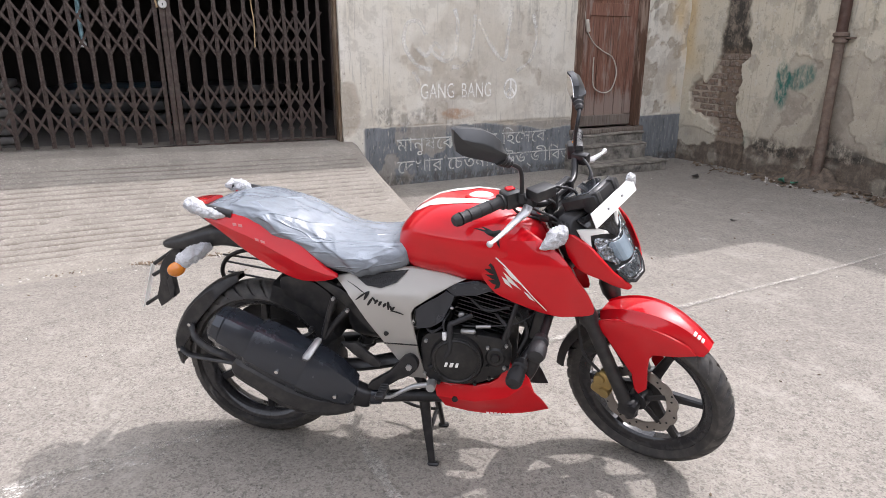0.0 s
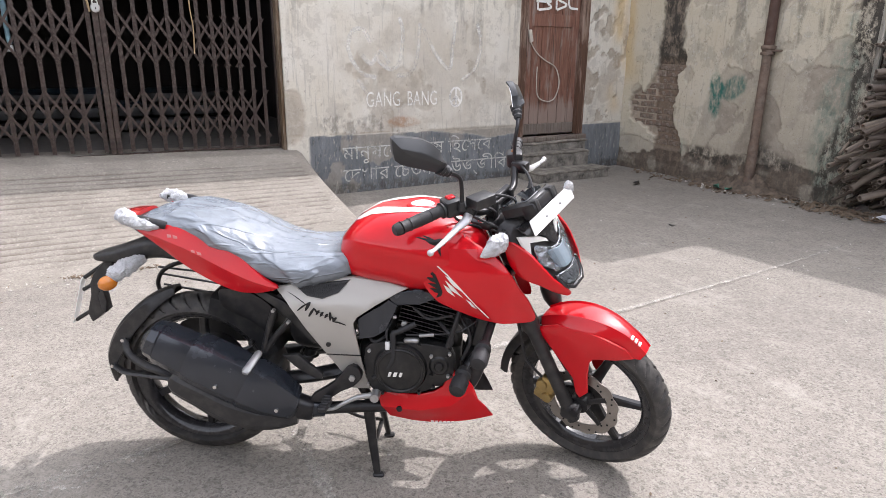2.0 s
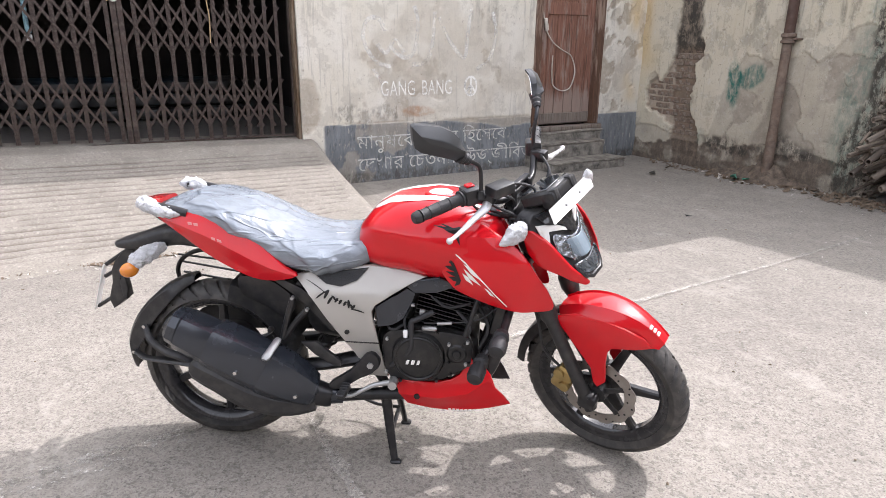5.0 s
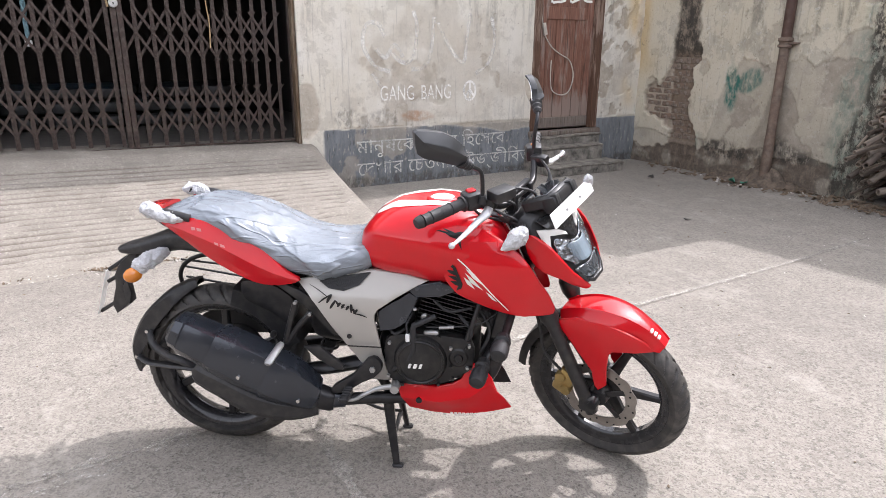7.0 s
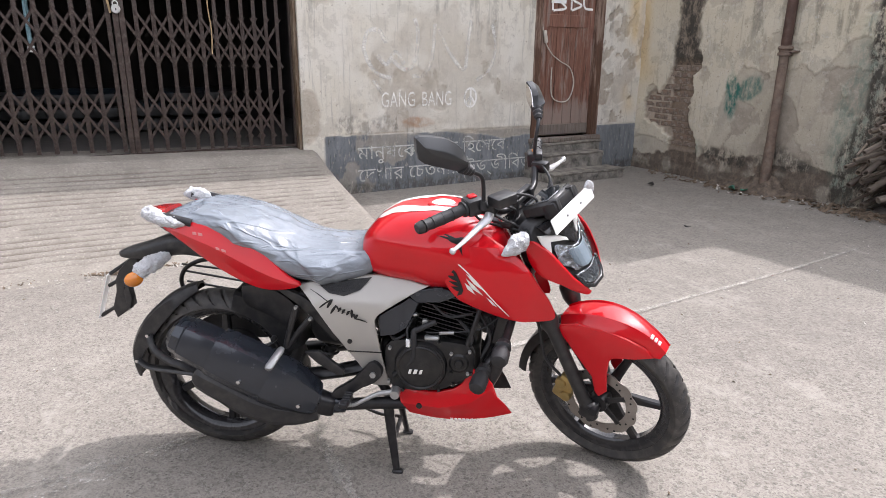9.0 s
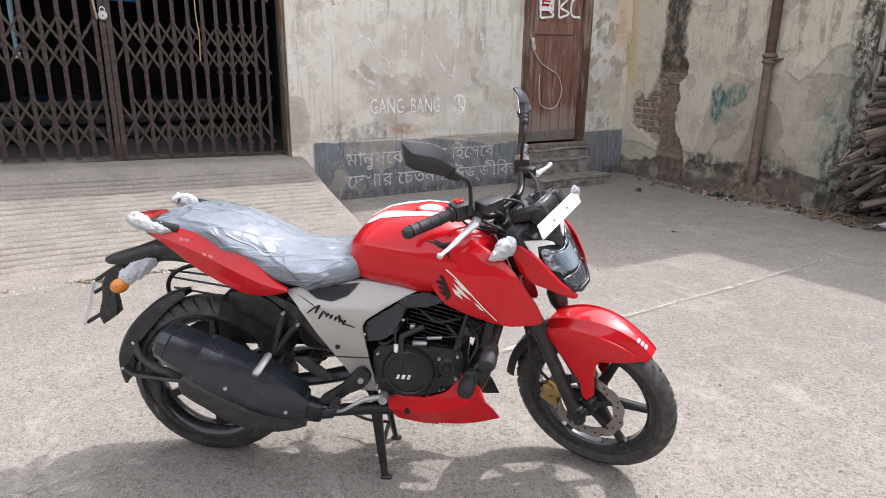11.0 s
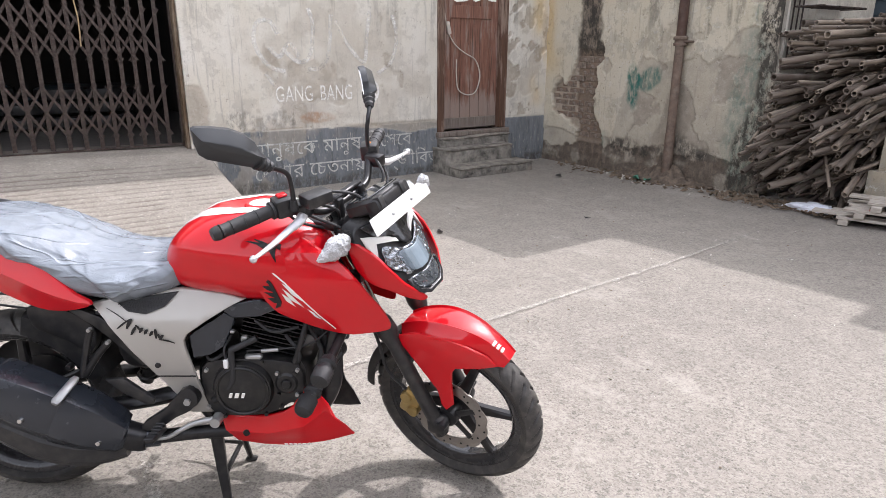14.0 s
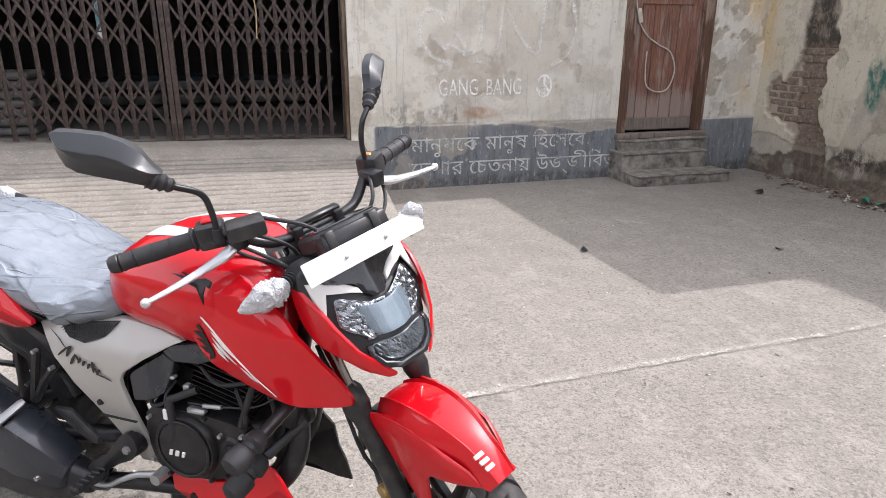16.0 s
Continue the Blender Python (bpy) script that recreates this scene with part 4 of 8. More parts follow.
for k in range(3):
    bm = B()
    a = radians(63.5 - k * 0.8)
    r = 0.3185 - k * 0.0028
    box(bm, -0.004, 0.004, -0.038 + k * 0.003, -0.014 + 0.002 * k, 0.001, 0.005, 0, Matrix.Translation(AXLE_F + Vector((r * math.cos(a + 0.03 * (1 - k)), 0, r * math.sin(a + 0.03 * (1 - k)))) + Vector((0, 0, -0.004))) @ Matrix.Rotation(math.pi / 2 - a, 4, "Y") @ Matrix.Rotation(radians(-14), 4, "X"))
    steered("fender_mark", bm, M_WHITE, "", fender)
bm = B()
rings(bm, fender_loops(124, 178, 14, lambda f: 0.292 + 0.008 * f, lambda f: 0.05 - 0.006 * f, lambda f: 0.03, 0.004))
steered("fender_flap", bm, M_BLACK, "black rear flap of front fender")

def crumpled(path, radii, sides, rough, squash):
    """A crushed plastic wrap skinned round a path."""
    loops, n = [], len(path) - 1
    for i, p in enumerate(path):
        r = float(np.interp(i / n, np.linspace(0, 1, len(radii)), radii))
        tan = (path[min(i + 1, n)] - path[max(i - 1, 0)]).normalized()
        a = tan.cross(Vector((0, 0, 1))).normalized()
        b = tan.cross(a)
        ring = []
        for k in range(sides):
            t = 2 * math.pi * k / sides
            d = a * math.cos(t) * squash[0] + b * math.sin(t) * squash[2]
            q = p + d * r
            ring.append(p + d * r * (1 + rough * (0.55 * noise.noise(q * 60) + 0.5 * abs(noise.noise(q * 150)) + 0.45 * abs(noise.noise(q * 320)))) + tan * 0.003 * noise.noise(q * 90))
        loops.append(ring)
    rings(bm := B(), loops)
    return bm


# headlamp group
face = lambda y, z: 1.213 + (0.90 - z) * 0.62 - 2.6 * y * y
nose = steered("head_cowl", body([(1.05, 0.94, 0.83, 0.07), (1.09, 0.958, 0.80, 0.105), (1.13, 0.945, 0.785, 0.112), (1.165, 0.915, 0.772, 0.104), (1.21, 0.872, 0.76, 0.08), (1.245, 0.82, 0.752, 0.055)], 3.0), M_BLACK, "black headlamp cowl")
steered("lamp_surround", front_sheet([(-0.108, 0.938), (-0.06, 0.958), (0.06, 0.958), (0.108, 0.938), (0.116, 0.87), (0.108, 0.835), (0.075, 0.785), (0.05, 0.748), (0, 0.742), (-0.05, 0.748), (-0.075, 0.785), (-0.108, 0.835), (-0.116, 0.87)], lambda y, z: face(y, z) - 0.02, 0.04), M_BLACK, "", nose)
lens_line = [(-0.077, 0.895), (-0.05, 0.884), (-0.02, 0.871), (0.02, 0.871), (0.05, 0.884), (0.077, 0.895), (0.086, 0.872), (0.091, 0.849), (0.081, 0.834), (0.058, 0.815), (0.05, 0.809), (-0.05, 0.809), (-0.058, 0.815), (-0.081, 0.834), (-0.091, 0.849), (-0.086, 0.872)]
chin_line = [(-0.054, 0.803), (0, 0.8), (0.054, 0.803), (0.057, 0.79), (0.047, 0.774), (0.024, 0.763), (-0.024, 0.763), (-0.047, 0.774), (-0.057, 0.79)]
for o, c, m, amp in ((lens_line, 0.85, M_REFLECT, 1.0), (chin_line, 0.783, M_CHIN, 0.8)):
    steered("reflector", front_sheet([(y * 0.96, c + (z - c) * 0.95) for y, z in o], lambda y, z: face(y, z) - 0.003 - amp * (0.007 * abs(noise.noise(Vector((y * 150, z * 60, 2.0)))) + 0.006 * abs(noise.noise(Vector((y * 320 + z * 180, z * 90, 7.0))))), 0.002, 0.003), m, "faceted lamp reflector", nose)
    steered("lens", front_sheet(o, lambda y, z: face(y, z) + 0.003, 0.003), M_GLASS, "clear headlamp lens", nose)
steered("projector", front_sheet([(-0.045, 0.868), (-0.016, 0.867), (0.016, 0.867), (0.045, 0.868), (0.05, 0.848), (0.044, 0.826), (0.03, 0.814), (-0.03, 0.814), (-0.044, 0.826), (-0.05, 0.848)], lambda y, z: face(y, z) - 0.002 + 0.006 * (1 - (y / 0.045) ** 2), 0.002, 0.008), M_BULB, "grey-blue central glass", nose)
for s in (-1, 1):
    for k in range(3):
        steered("lamp_fin", front_sheet([(s * y, z) for y, z in ((0.054 + 0.009 * k, 0.882 - 0.001 * k), (0.058 + 0.009 * k, 0.883 - 0.001 * k), (0.063 + 0.008 * k, 0.832 + 0.008 * k), (0.060 + 0.008 * k, 0.832 + 0.008 * k))], lambda y, z: face(y, z) - 0.008, 0.003, 0.02, 1), M_MUFF, "", nose)
steered("brow", front_sheet([(-0.095, 0.95), (-0.05, 0.957), (0, 0.959), (0.05, 0.957), (0.095, 0.95), (0.08, 0.923), (0.04, 0.911), (0.028, 0.9), (0.025, 0.888), (0.012, 0.876), (-0.012, 0.876), (-0.025, 0.888), (-0.028, 0.9), (-0.04, 0.911), (-0.08, 0.923)], lambda y, z: face(y, z) - 0.006 + 0.008 * max(0, 1 - abs(y) / 0.035), 0.006, 0.01, 1), M_GLOSS, "glossy black ridged brow", nose)
steered("chin_trim", front_sheet([(-0.066, 0.803), (-0.057, 0.803), (-0.059, 0.79), (-0.049, 0.772), (-0.025, 0.76), (0.025, 0.76), (0.049, 0.772), (0.059, 0.79), (0.057, 0.803), (0.066, 0.803), (0.069, 0.788), (0.056, 0.763), (0.03, 0.75), (-0.03, 0.75), (-0.056, 0.763), (-0.069, 0.788)], lambda y, z: face(y, z) + 0.002, 0.008, 0.01, 1), M_GLOSS, "grey glossy lens rim", nose)
for s in (-1, 1):
    bm = front_sheet([(s * y, z) for y, z in ((0.03, 0.899), (0.047, 0.911), (0.08, 0.922), (0.104, 0.928), (0.104, 0.9), (0.107, 0.871), (0.105, 0.847), (0.099, 0.866), (0.09, 0.888), (0.083, 0.905), (0.045, 0.896), (0.027, 0.888))], lambda y, z: face(y, z) - 0.003, 0.008, 0.01, 1)
    steered("lamp_trim", bm, M_WHITE, "pale silver trim", nose)
    out = lambda x, z: -float(np.interp(x, [1.11, 1.17, 1.22, 1.26, 1.285, 1.30], [0.139, 0.134, 0.12, 0.098, 0.068, 0.048])) + 0.8 * (z - 0.82) ** 2
    bm = sheet([(1.118, 0.916), (1.165, 0.905), (1.205, 0.876), (1.243, 0.827), (1.272, 0.783), (1.295, 0.741), (1.288, 0.733), (1.275, 0.744), (1.23, 0.780), (1.18, 0.80), (1.15, 0.825), (1.13, 0.857)], out, 0.008, 0.013, 2)
    steered("cheek_panel", bm if s < 0 else mirror_y(bm), M_RED, "gloss red lamp cheek", nose)
bm = B()
box(bm, -0.0015, 0.0015, -0.139, 0.139, -0.023, 0.023, 0.001, Matrix.Translation((1.211, 0, 0.979)) @ Matrix.Rotation(radians(-24), 4, "Y"))
plate = steered("front_plate", bm, M_PLATE, "blank white plate above the headlamp")
for y in (-0.049, 0.045):
    lathe(bm := B(), [(0.001, -0.003), (0.0035, -0.002), (0.0035, 0.003)], 12, Matrix.Translation((1.215, y, 0.979)) @ Matrix.Rotation(radians(-24), 4, "Y") @ Matrix.Rotation(radians(90), 4, "Z"))
    steered("plate_bolt", bm, M_ALLOY, "", plate)
path = smooth_path([(1.2, 0.104, 1.0), (1.203, 0.122, 1.002), (1.206, 0.138, 0.994), (1.212, 0.146, 0.975)], 12)
steered("plate_wrap", crumpled(path, [0.004, 0.013, 0.011, 0.003], 34, 0.6, (0.55, 0.8, 1.0)), M_WRAP, "scrap of clear wrap", plate, 25)
# instrument cluster
turned = Matrix.Translation((1.128, 0, 0.984)) @ Matrix.Rotation(radians(-24), 4, "Y")
dash = steered("instrument_panel", box(B(), -0.05, 0.055, -0.076, 0.076, -0.02, 0.02, 0.008, turned, 1), M_BLACK, "black instrument cluster")
steered("display", box(B(), -0.042, 0.045, -0.068, 0.068, 0.019, 0.0245, 0.004, turned), M_SCREEN, "", dash)
steered("cluster_hood", box(B(), 0.02, 0.066, -0.078, 0.078, -0.034, 0.014, 0.009, turned, 2), M_SATIN, "", dash)
for y in (-0.058, 0.045):
    steered("cluster_rib", box(B(), 0.012, 0.071, y - 0.011, y + 0.011, -0.03, 0.019, 0.006, turned, 2), M_BLACK, "", dash)
for s in (-1, 1):
    bm = B()
    tube(bm, [(1.11, s * 0.10, 0.93), (1.122, s * 0.145, 0.933)], [0.012, 0.010], 10, smooth=False)
    ind = steered("front_indicator", bm, M_GRIP, "front indicator in bubble wrap")
    path = smooth_path([(1.127, s * 0.138, 0.932), (1.124, s * 0.16, 0.93), (1.114, s * 0.20, 0.921), (1.10, s * 0.234, 0.912)], 14)
    steered("wrap", crumpled(path, [0.012, 0.024, 0.028, 0.020, 0.004], 40, 0.5, (0.75, 0.3, 0.95)), M_WRAP, "crinkled clear bubble wrap", ind, 25)
    for k in range(4):
        steered("stalk_ring", tube(B(), [(1.108 + 0.004 * k, s * (0.112 + 0.008 * k), 0.9295 + 0.001 * k), (1.110 + 0.004 * k, s * (0.116 + 0.008 * k), 0.930 + 0.001 * k)], [0.0155, 0.0155], 12, smooth=False), M_GRIP, "", ind)

# handlebar, controls, mirrors
bar = steered("handlebar", tube(B(), [(0.925, -0.352, 1.019), (0.978, -0.22, 1.027), (1.002, -0.17, 1.02), (1.026, -0.118, 0.984), (1.036, -0.075, 0.974), (1.037, 0, 0.973), (1.036, 0.075, 0.974), (1.026, 0.118, 0.984), (1.002, 0.17, 1.02), (0.978, 0.22, 1.027), (0.925, 0.352, 1.019)], 0.011, 14), M_SATIN, "black tubular handlebar")
steered("top_yoke", box(B(), 0.96, 1.06, -0.105, 0.105, 0.918, 0.942, 0.01, None, 2), M_SATIN, "black top yoke")
steered("lower_yoke", box(B(), 1.07, 1.13, -0.11, 0.11, 0.775, 0.81, 0.01, None, 2), M_SATIN)
steered("head_stem", cyl(B(), (1.015, 0, 0.935), (1.10, 0, 0.76), 0.026), M_SATIN)
for y in (-0.05, 0.05):
    steered("bar_clamp", box(B(), 1.018, 1.056, y - 0.011, y + 0.011, 0.935, 0.994, 0.006, None, 2), M_SATIN, "", bar)
steered("bar_bridge", box(B(), 1.024, 1.046, -0.062, 0.062, 0.988, 1.001, 0.004), M_SATIN, "", bar)
for s in (-1, 1):
    P = lambda f: Vector((0.978, s * 0.22, 1.027)).lerp(Vector((0.914, s * 0.372, 1.018)), f)
    grip = steered("grip", tube(B(), [P(0.0), P(0.06), P(0.1), P(0.5), P(0.82), P(0.86)], [0.020, 0.020, 0.0165, 0.018, 0.0165, 0.019], 18, smooth=False), M_GRIP, "black rubber grip", bar)
    for f in (-0.09, -0.03, 0.03):
        steered("grip_collar", tube(B(), [P(f), P(f + 0.012), P(f + 0.035), P(f + 0.047)], [0.020, 0.0235, 0.0235, 0.020], 20, smooth=False), M_GRIP, "", grip)
    for f in (0.3, 0.5, 0.7):
        steered("grip_rib", tube(B(), [P(f), P(f + 0.006), P(f + 0.012)], [0.0165, 0.0188, 0.0165], 18, smooth=False), M_GRIP, "", grip)
    steered("bar_end", tube(B(), [P(0.86), P(0.89), P(0.97), P(1.0)], [0.014, 0.0185, 0.0165, 0.013], 18, smooth=False), M_BLACK, "", bar)
    pod = Matrix.Translation((0.99, s * 0.198, 1.03)) @ Matrix.Rotation(radians(s * 28), 4, "Z")
    steered("switch_pod", box(B(), -0.028, 0.024, -0.027, 0.027, -0.026, 0.024, 0.009, pod, 2), M_BLACK, "", bar)
    if s < 0:
        steered("kill_switch", box(B(), -0.018, 0.004, -0.013, 0.013, 0.022, 0.03, 0.003, pod), M_RED, "red kill switch", bar)
        steered("fluid_reservoir", box(B(), -0.026, 0.026, -0.036, 0.036, -0.016, 0.016, 0.006, Matrix.Translation((1.062, -0.158, 1.046)) @ Matrix.Rotation(radians(-20), 4, "Z"), 2), M_BLACK, "black brake fluid reservoir", bar)
    else:
        steered("switch_button", box(B(), -0.012, 0.004, -0.008, 0.008, 0.022, 0.028, 0.003, pod), M_AMBER, "amber switch", bar)
    steered("lever_perch", box(B(), 0.995, 1.05, s * 0.17 - 0.018, s * 0.17 + 0.018, 0.998, 1.034, 0.008, None, 2), M_SATIN, "", bar)
    lev = steered("lever", tube(B(), [(1.03, s * 0.165, 1.012), (1.038, s * 0.205, 0.999), (1.030, s * 0.24, 0.988), (1.026, s * 0.29, 0.979), (1.024, s * 0.325, 0.975), (1.020, s * 0.354, 0.971)], [0.014, 0.0145, 0.011, 0.0085, 0.007, 0.0062], 12, flat=0.7), M_LEVER, "polished alloy lever")
    bmesh.ops.create_uvsphere(bm := B(), u_segments=14, v_segments=10, radius=0.0095, matrix=Matrix.Translation((1.019, s * 0.36, 0.97)))
    steered("ball_end", bm, M_LEVER, "", lev)
    # mirror
    if s < 0:
        line, neck, long, size = [(1.022, -0.198, 1.03), (1.025, -0.197, 1.085), (1.025, -0.205, 1.125), (1.022, -0.245, 1.155)], Vector((1.02, -0.262, 1.172)), Vector((-0.088, -0.135, 0.085)), 1.0
    else:
        line, neck, long, size = [(0.996, 0.18, 1.03), (1.0, 0.176, 1.09), (1.004, 0.185, 1.135), (0.995, 0.212, 1.158)], Vector((0.989, 0.228, 1.17)), Vector((-0.097, 0.111, 0.057)), 0.9
    stem = steered("mirror", tube(B(), line, 0.0062, 12), M_SATIN, "black rear-view mirror on curved stem")
    foot = Vector(line[0])
    steered("stem_boot", tube(B(), [foot - Vector((0, 0, 0.005)), foot + Vector((0.002, 0, 0.02))], [0.012, 0.008], 12, smooth=False), M_GRIP, "", stem)
    long.normalize()
    face_n = Vector((0.84, s * 0.54, -0.05))
    face_n = (face_n - long * face_n.dot(long)).normalized()
    up_n = long.cross(face_n) * (-s)
    base = neck + (long * 0.016 if s > 0 else Vector((0, 0, 0)))
    put = lambda u, v, d: base + long * u * (size if s < 0 else 0.64) + up_n * v * size + face_n * d
    shape = [(0.0, 0.014), (0.02, 0.026), (0.04, 0.044), (0.065, 0.053), (0.10, 0.056), (0.14, 0.049), (0.170, 0.041), (0.177, 0.034), (0.162, 0.004), (0.147, -0.016), (0.128, -0.022), (0.10, -0.021), (0.06, -0.018), (0.025, -0.016), (0.0, -0.012)]
    edge = [Vector((a, b, 0)) for a, b in shape]
    loops = [[put(0.085 + (p.x - 0.085) * (k + (1 - k) * 0.72 * (k < 0.9)), 0.021 + (p.y - 0.021) * k, sx) for p in edge] for sx, k in ((-0.012, 0.93), (-0.015, 0.98), (-0.004, 1.0), (0.003, 0.985), (0.023, 0.26), (0.025, 0.12))]
    rings(bm := B(), loops)
    steered("mirror_shell", bm, M_SHELL, "", stem, 24)
    rings(bm := B(), [[put(0.09 + (p.x - 0.09) * k, p.y * k, d) for p in edge] for d, k in ((-0.0125, 0.9), (-0.0165, 0.89))])
    steered("mirror_glass", bm, M_MIRROR, "mirror glass", stem)
    end = Vector(line[-1])
    reach = [end.lerp(base + long * 0.02, f) for f in (0, 0.15, 0.3, 0.45, 0.6, 0.75, 0.9, 1.0)]
    steered("mirror_neck", tube(B(), reach, [0.009, 0.014, 0.012, 0.017, 0.014, 0.019, 0.017, 0.02], 14, smooth=False), M_GRIP, "ribbed rubber neck", stem)
for pts in (((1.03, -0.16, 1.03), (1.07, -0.10, 0.99), (1.05, -0.06, 0.93), (1.06, -0.05, 0.86)), ((1.03, 0.16, 1.03), (1.08, 0.12, 0.99), (1.06, 0.07, 0.92), (1.05, 0.05, 0.84)),
            ((1.0, -0.2, 1.03), (1.04, -0.14, 0.975), (1.09, -0.10, 0.93), (1.08, -0.06, 0.85)), ((1.0, 0.2, 1.03), (1.06, 0.17, 0.97), (1.09, 0.1, 0.92), (1.06, 0.06, 0.84)),
            ((0.97, -0.19, 1.03), (0.98, -0.15, 0.96), (1.03, -0.10, 0.925), (1.09, -0.08, 0.91)), ((1.06, -0.12, 1.05), (1.11, -0.06, 1.02), (1.1, 0.0, 0.95), (1.05, 0.02, 0.88))):
    steered("cable", tube(B(), pts, 0.0042, 8), M_GRIP, "black control cable")

# tank, seat, tail and side panels
TANK = [(0.548, 0.848, 0.755, 0.06), (0.562, 0.868, 0.738, 0.12), (0.60, 0.908, 0.725, 0.152), (0.65, 0.938, 0.712, 0.168), (0.71, 0.954, 0.704, 0.178), (0.78, 0.962, 0.69, 0.188), (0.84, 0.957, 0.69, 0.186), (0.90, 0.942, 0.69, 0.176), (0.96, 0.918, 0.69, 0.15), (1.0, 0.892, 0.70, 0.1)]


def tank_side(x, z):
    """Half width of the tank at a height."""
    t, b, w = (float(np.interp(x, [r[0] for r in TANK], [r[k] for r in TANK])) for k in (1, 2, 3))
    q = min(1, abs(z - (t + b) / 2) / ((t - b) / 2))
    return w * (1 - q ** 2.7) ** (1 / 2.7) + 0.011 * max(0, 1 - abs(z - (0.874 - (x - 0.6) * 0.19)) / 0.045)


def tank_skin(bm):
    """A sunk filler well between raised shoulders, and a long crease down each flank."""
    for v in bm.verts:
        x, y, z = v.co
        if z > 0.86:
            v.co.z -= 0.020 * math.exp(-(y / 0.062) ** 2) * float(ramp01(np.array(x), 0.66, 0.76))
        zc = 0.874 - (x - 0.6) * 0.19
        v.co.y += math.copysign(0.011 * max(0, 1 - abs(z - zc) / 0.045), y) * (abs(y) > 0.05)
    return bm


tank = fixed("fuel_tank", tank_skin(body(TANK, 2.5, 6, 72, None, 2.9)), M_RED, "gloss red fuel tank", angle=30)
for s in (-1, 1):
    bm = sheet([(0.60, 0.06), (0.65, 0.088), (0.72, 0.108), (0.80, 0.112), (0.88, 0.102), (0.945, 0.082), (0.95, 0.045), (0.885, 0.07), (0.82, 0.078), (0.76, 0.068), (0.69, 0.045), (0.61, 0.022)], lambda x, z: 1.0, 0.001, 0.012, 3)
    for v in bm.verts:
        t, b, w = (np.interp(v.co.x, [r[0] for r in TANK], [r[k] for r in TANK]) for k in (1, 2, 3))
        z = (t + b) / 2 + (t - b) / 2 * (1 - min(1, abs(v.co.z) / w) ** 2.9) ** (1 / 2.9) + 0.003 + (v.co.y - 1.0)
        z -= 0.020 * math.exp(-(v.co.z / 0.062) ** 2) * float(ramp01(np.array(v.co.x), 0.66, 0.76))
        v.co = Vector((v.co.x, s * v.co.z, z))
    fixed("tank_stripe", bm, M_WHITE, "white tank stripe", tank)
lathe(bm := B(), [(0.001, 0.008), (0.028, 0.008), (0.036, 0.004), (0.04, 0.0), (0.04, -0.01)], 32, Matrix.Translation((0.795, 0, 0.949)) @ Matrix.Rotation(radians(90), 4, "X"))
cap = fixed("filler_cap", bm, M_WHITE, "pale filler cap", tank)
lathe(bm := B(), [(0.034, 0.004), (0.044, 0.005), (0.05, 0.001), (0.05, -0.01)], 32, Matrix.Translation((0.795, 0, 0.947)) @ Matrix.Rotation(radians(90), 4, "X"))
fixed("cap_ring", bm, M_RED, "", tank)

wing = lambda x, z: -(0.17 - 3.0 * max(0, x - 0.92) * max(0, z - 0.79) + 0.013 * max(0, 1 - abs((x - 0.835) * 0.715 + (z - 0.831) * 0.699) / 0.07) + 0.026 * math.exp(-((x - 0.98) / 0.1) ** 2 - ((z - 0.80) / 0.09) ** 2) - 0.042 * max(0, x - 1.06) / 0.1 - 0.012 * max(0, 0.70 - z) / 0.07 - 0.05 * max(0, z - 0.86) / 0.06)
wing_line = [(0.845, 0.705), (0.875, 0.682), (0.94, 0.655), (1.0, 0.637), (1.075, 0.625), (1.15, 0.622), (1.135, 0.68), (1.10, 0.735), (1.06, 0.80), (1.012, 0.845), (0.95, 0.882), (0.89, 0.91), (0.83, 0.90), (0.80, 0.83), (0.815, 0.75)]
claw = [[(0.814, 0.802), (0.84, 0.794), (0.849, 0.775), (0.832, 0.786)], [(0.82, 0.773), (0.846, 0.771), (0.854, 0.755), (0.838, 0.760)], [(0.828, 0.753), (0.852, 0.753), (0.861, 0.737), (0.845, 0.742)], [(0.835, 0.736), (0.858, 0.738), (0.867, 0.721), (0.85, 0.724)],
        [(0.838, 0.797), (0.852, 0.782), (0.863, 0.755), (0.873, 0.728), (0.869, 0.714), (0.853, 0.706), (0.861, 0.726), (0.852, 0.755), (0.843, 0.777)]]
slash = [[(0.835, 0.833), (0.886, 0.789), (0.928, 0.745), (0.971, 0.695), (1.012, 0.65), (1.009, 0.649), (0.968, 0.694), (0.925, 0.743), (0.884, 0.786), (0.833, 0.83)],
         [(0.88, 0.784), (0.907, 0.768), (0.943, 0.728), (0.904, 0.754)], [(0.88, 0.769), (0.904, 0.75), (0.933, 0.717), (0.897, 0.738)], [(0.876, 0.754), (0.894, 0.742), (0.91, 0.717), (0.886, 0.732)], [(0.942, 0.712), (0.956, 0.703), (0.975, 0.68), (0.959, 0.688)]]
top_mark = [[(0.822, 0.884), (0.832, 0.893), (0.848, 0.886), (0.868, 0.89), (0.882, 0.882), (0.878, 0.868), (0.868, 0.874), (0.866, 0.858), (0.869, 0.838), (0.858, 0.856), (0.85, 0.87), (0.835, 0.875)], [(0.79, 0.893), (0.805, 0.889), (0.822, 0.884), (0.828, 0.889), (0.806, 0.893)], [(0.80, 0.907), (0.815, 0.899), (0.832, 0.893), (0.83, 0.888), (0.814, 0.896)]]
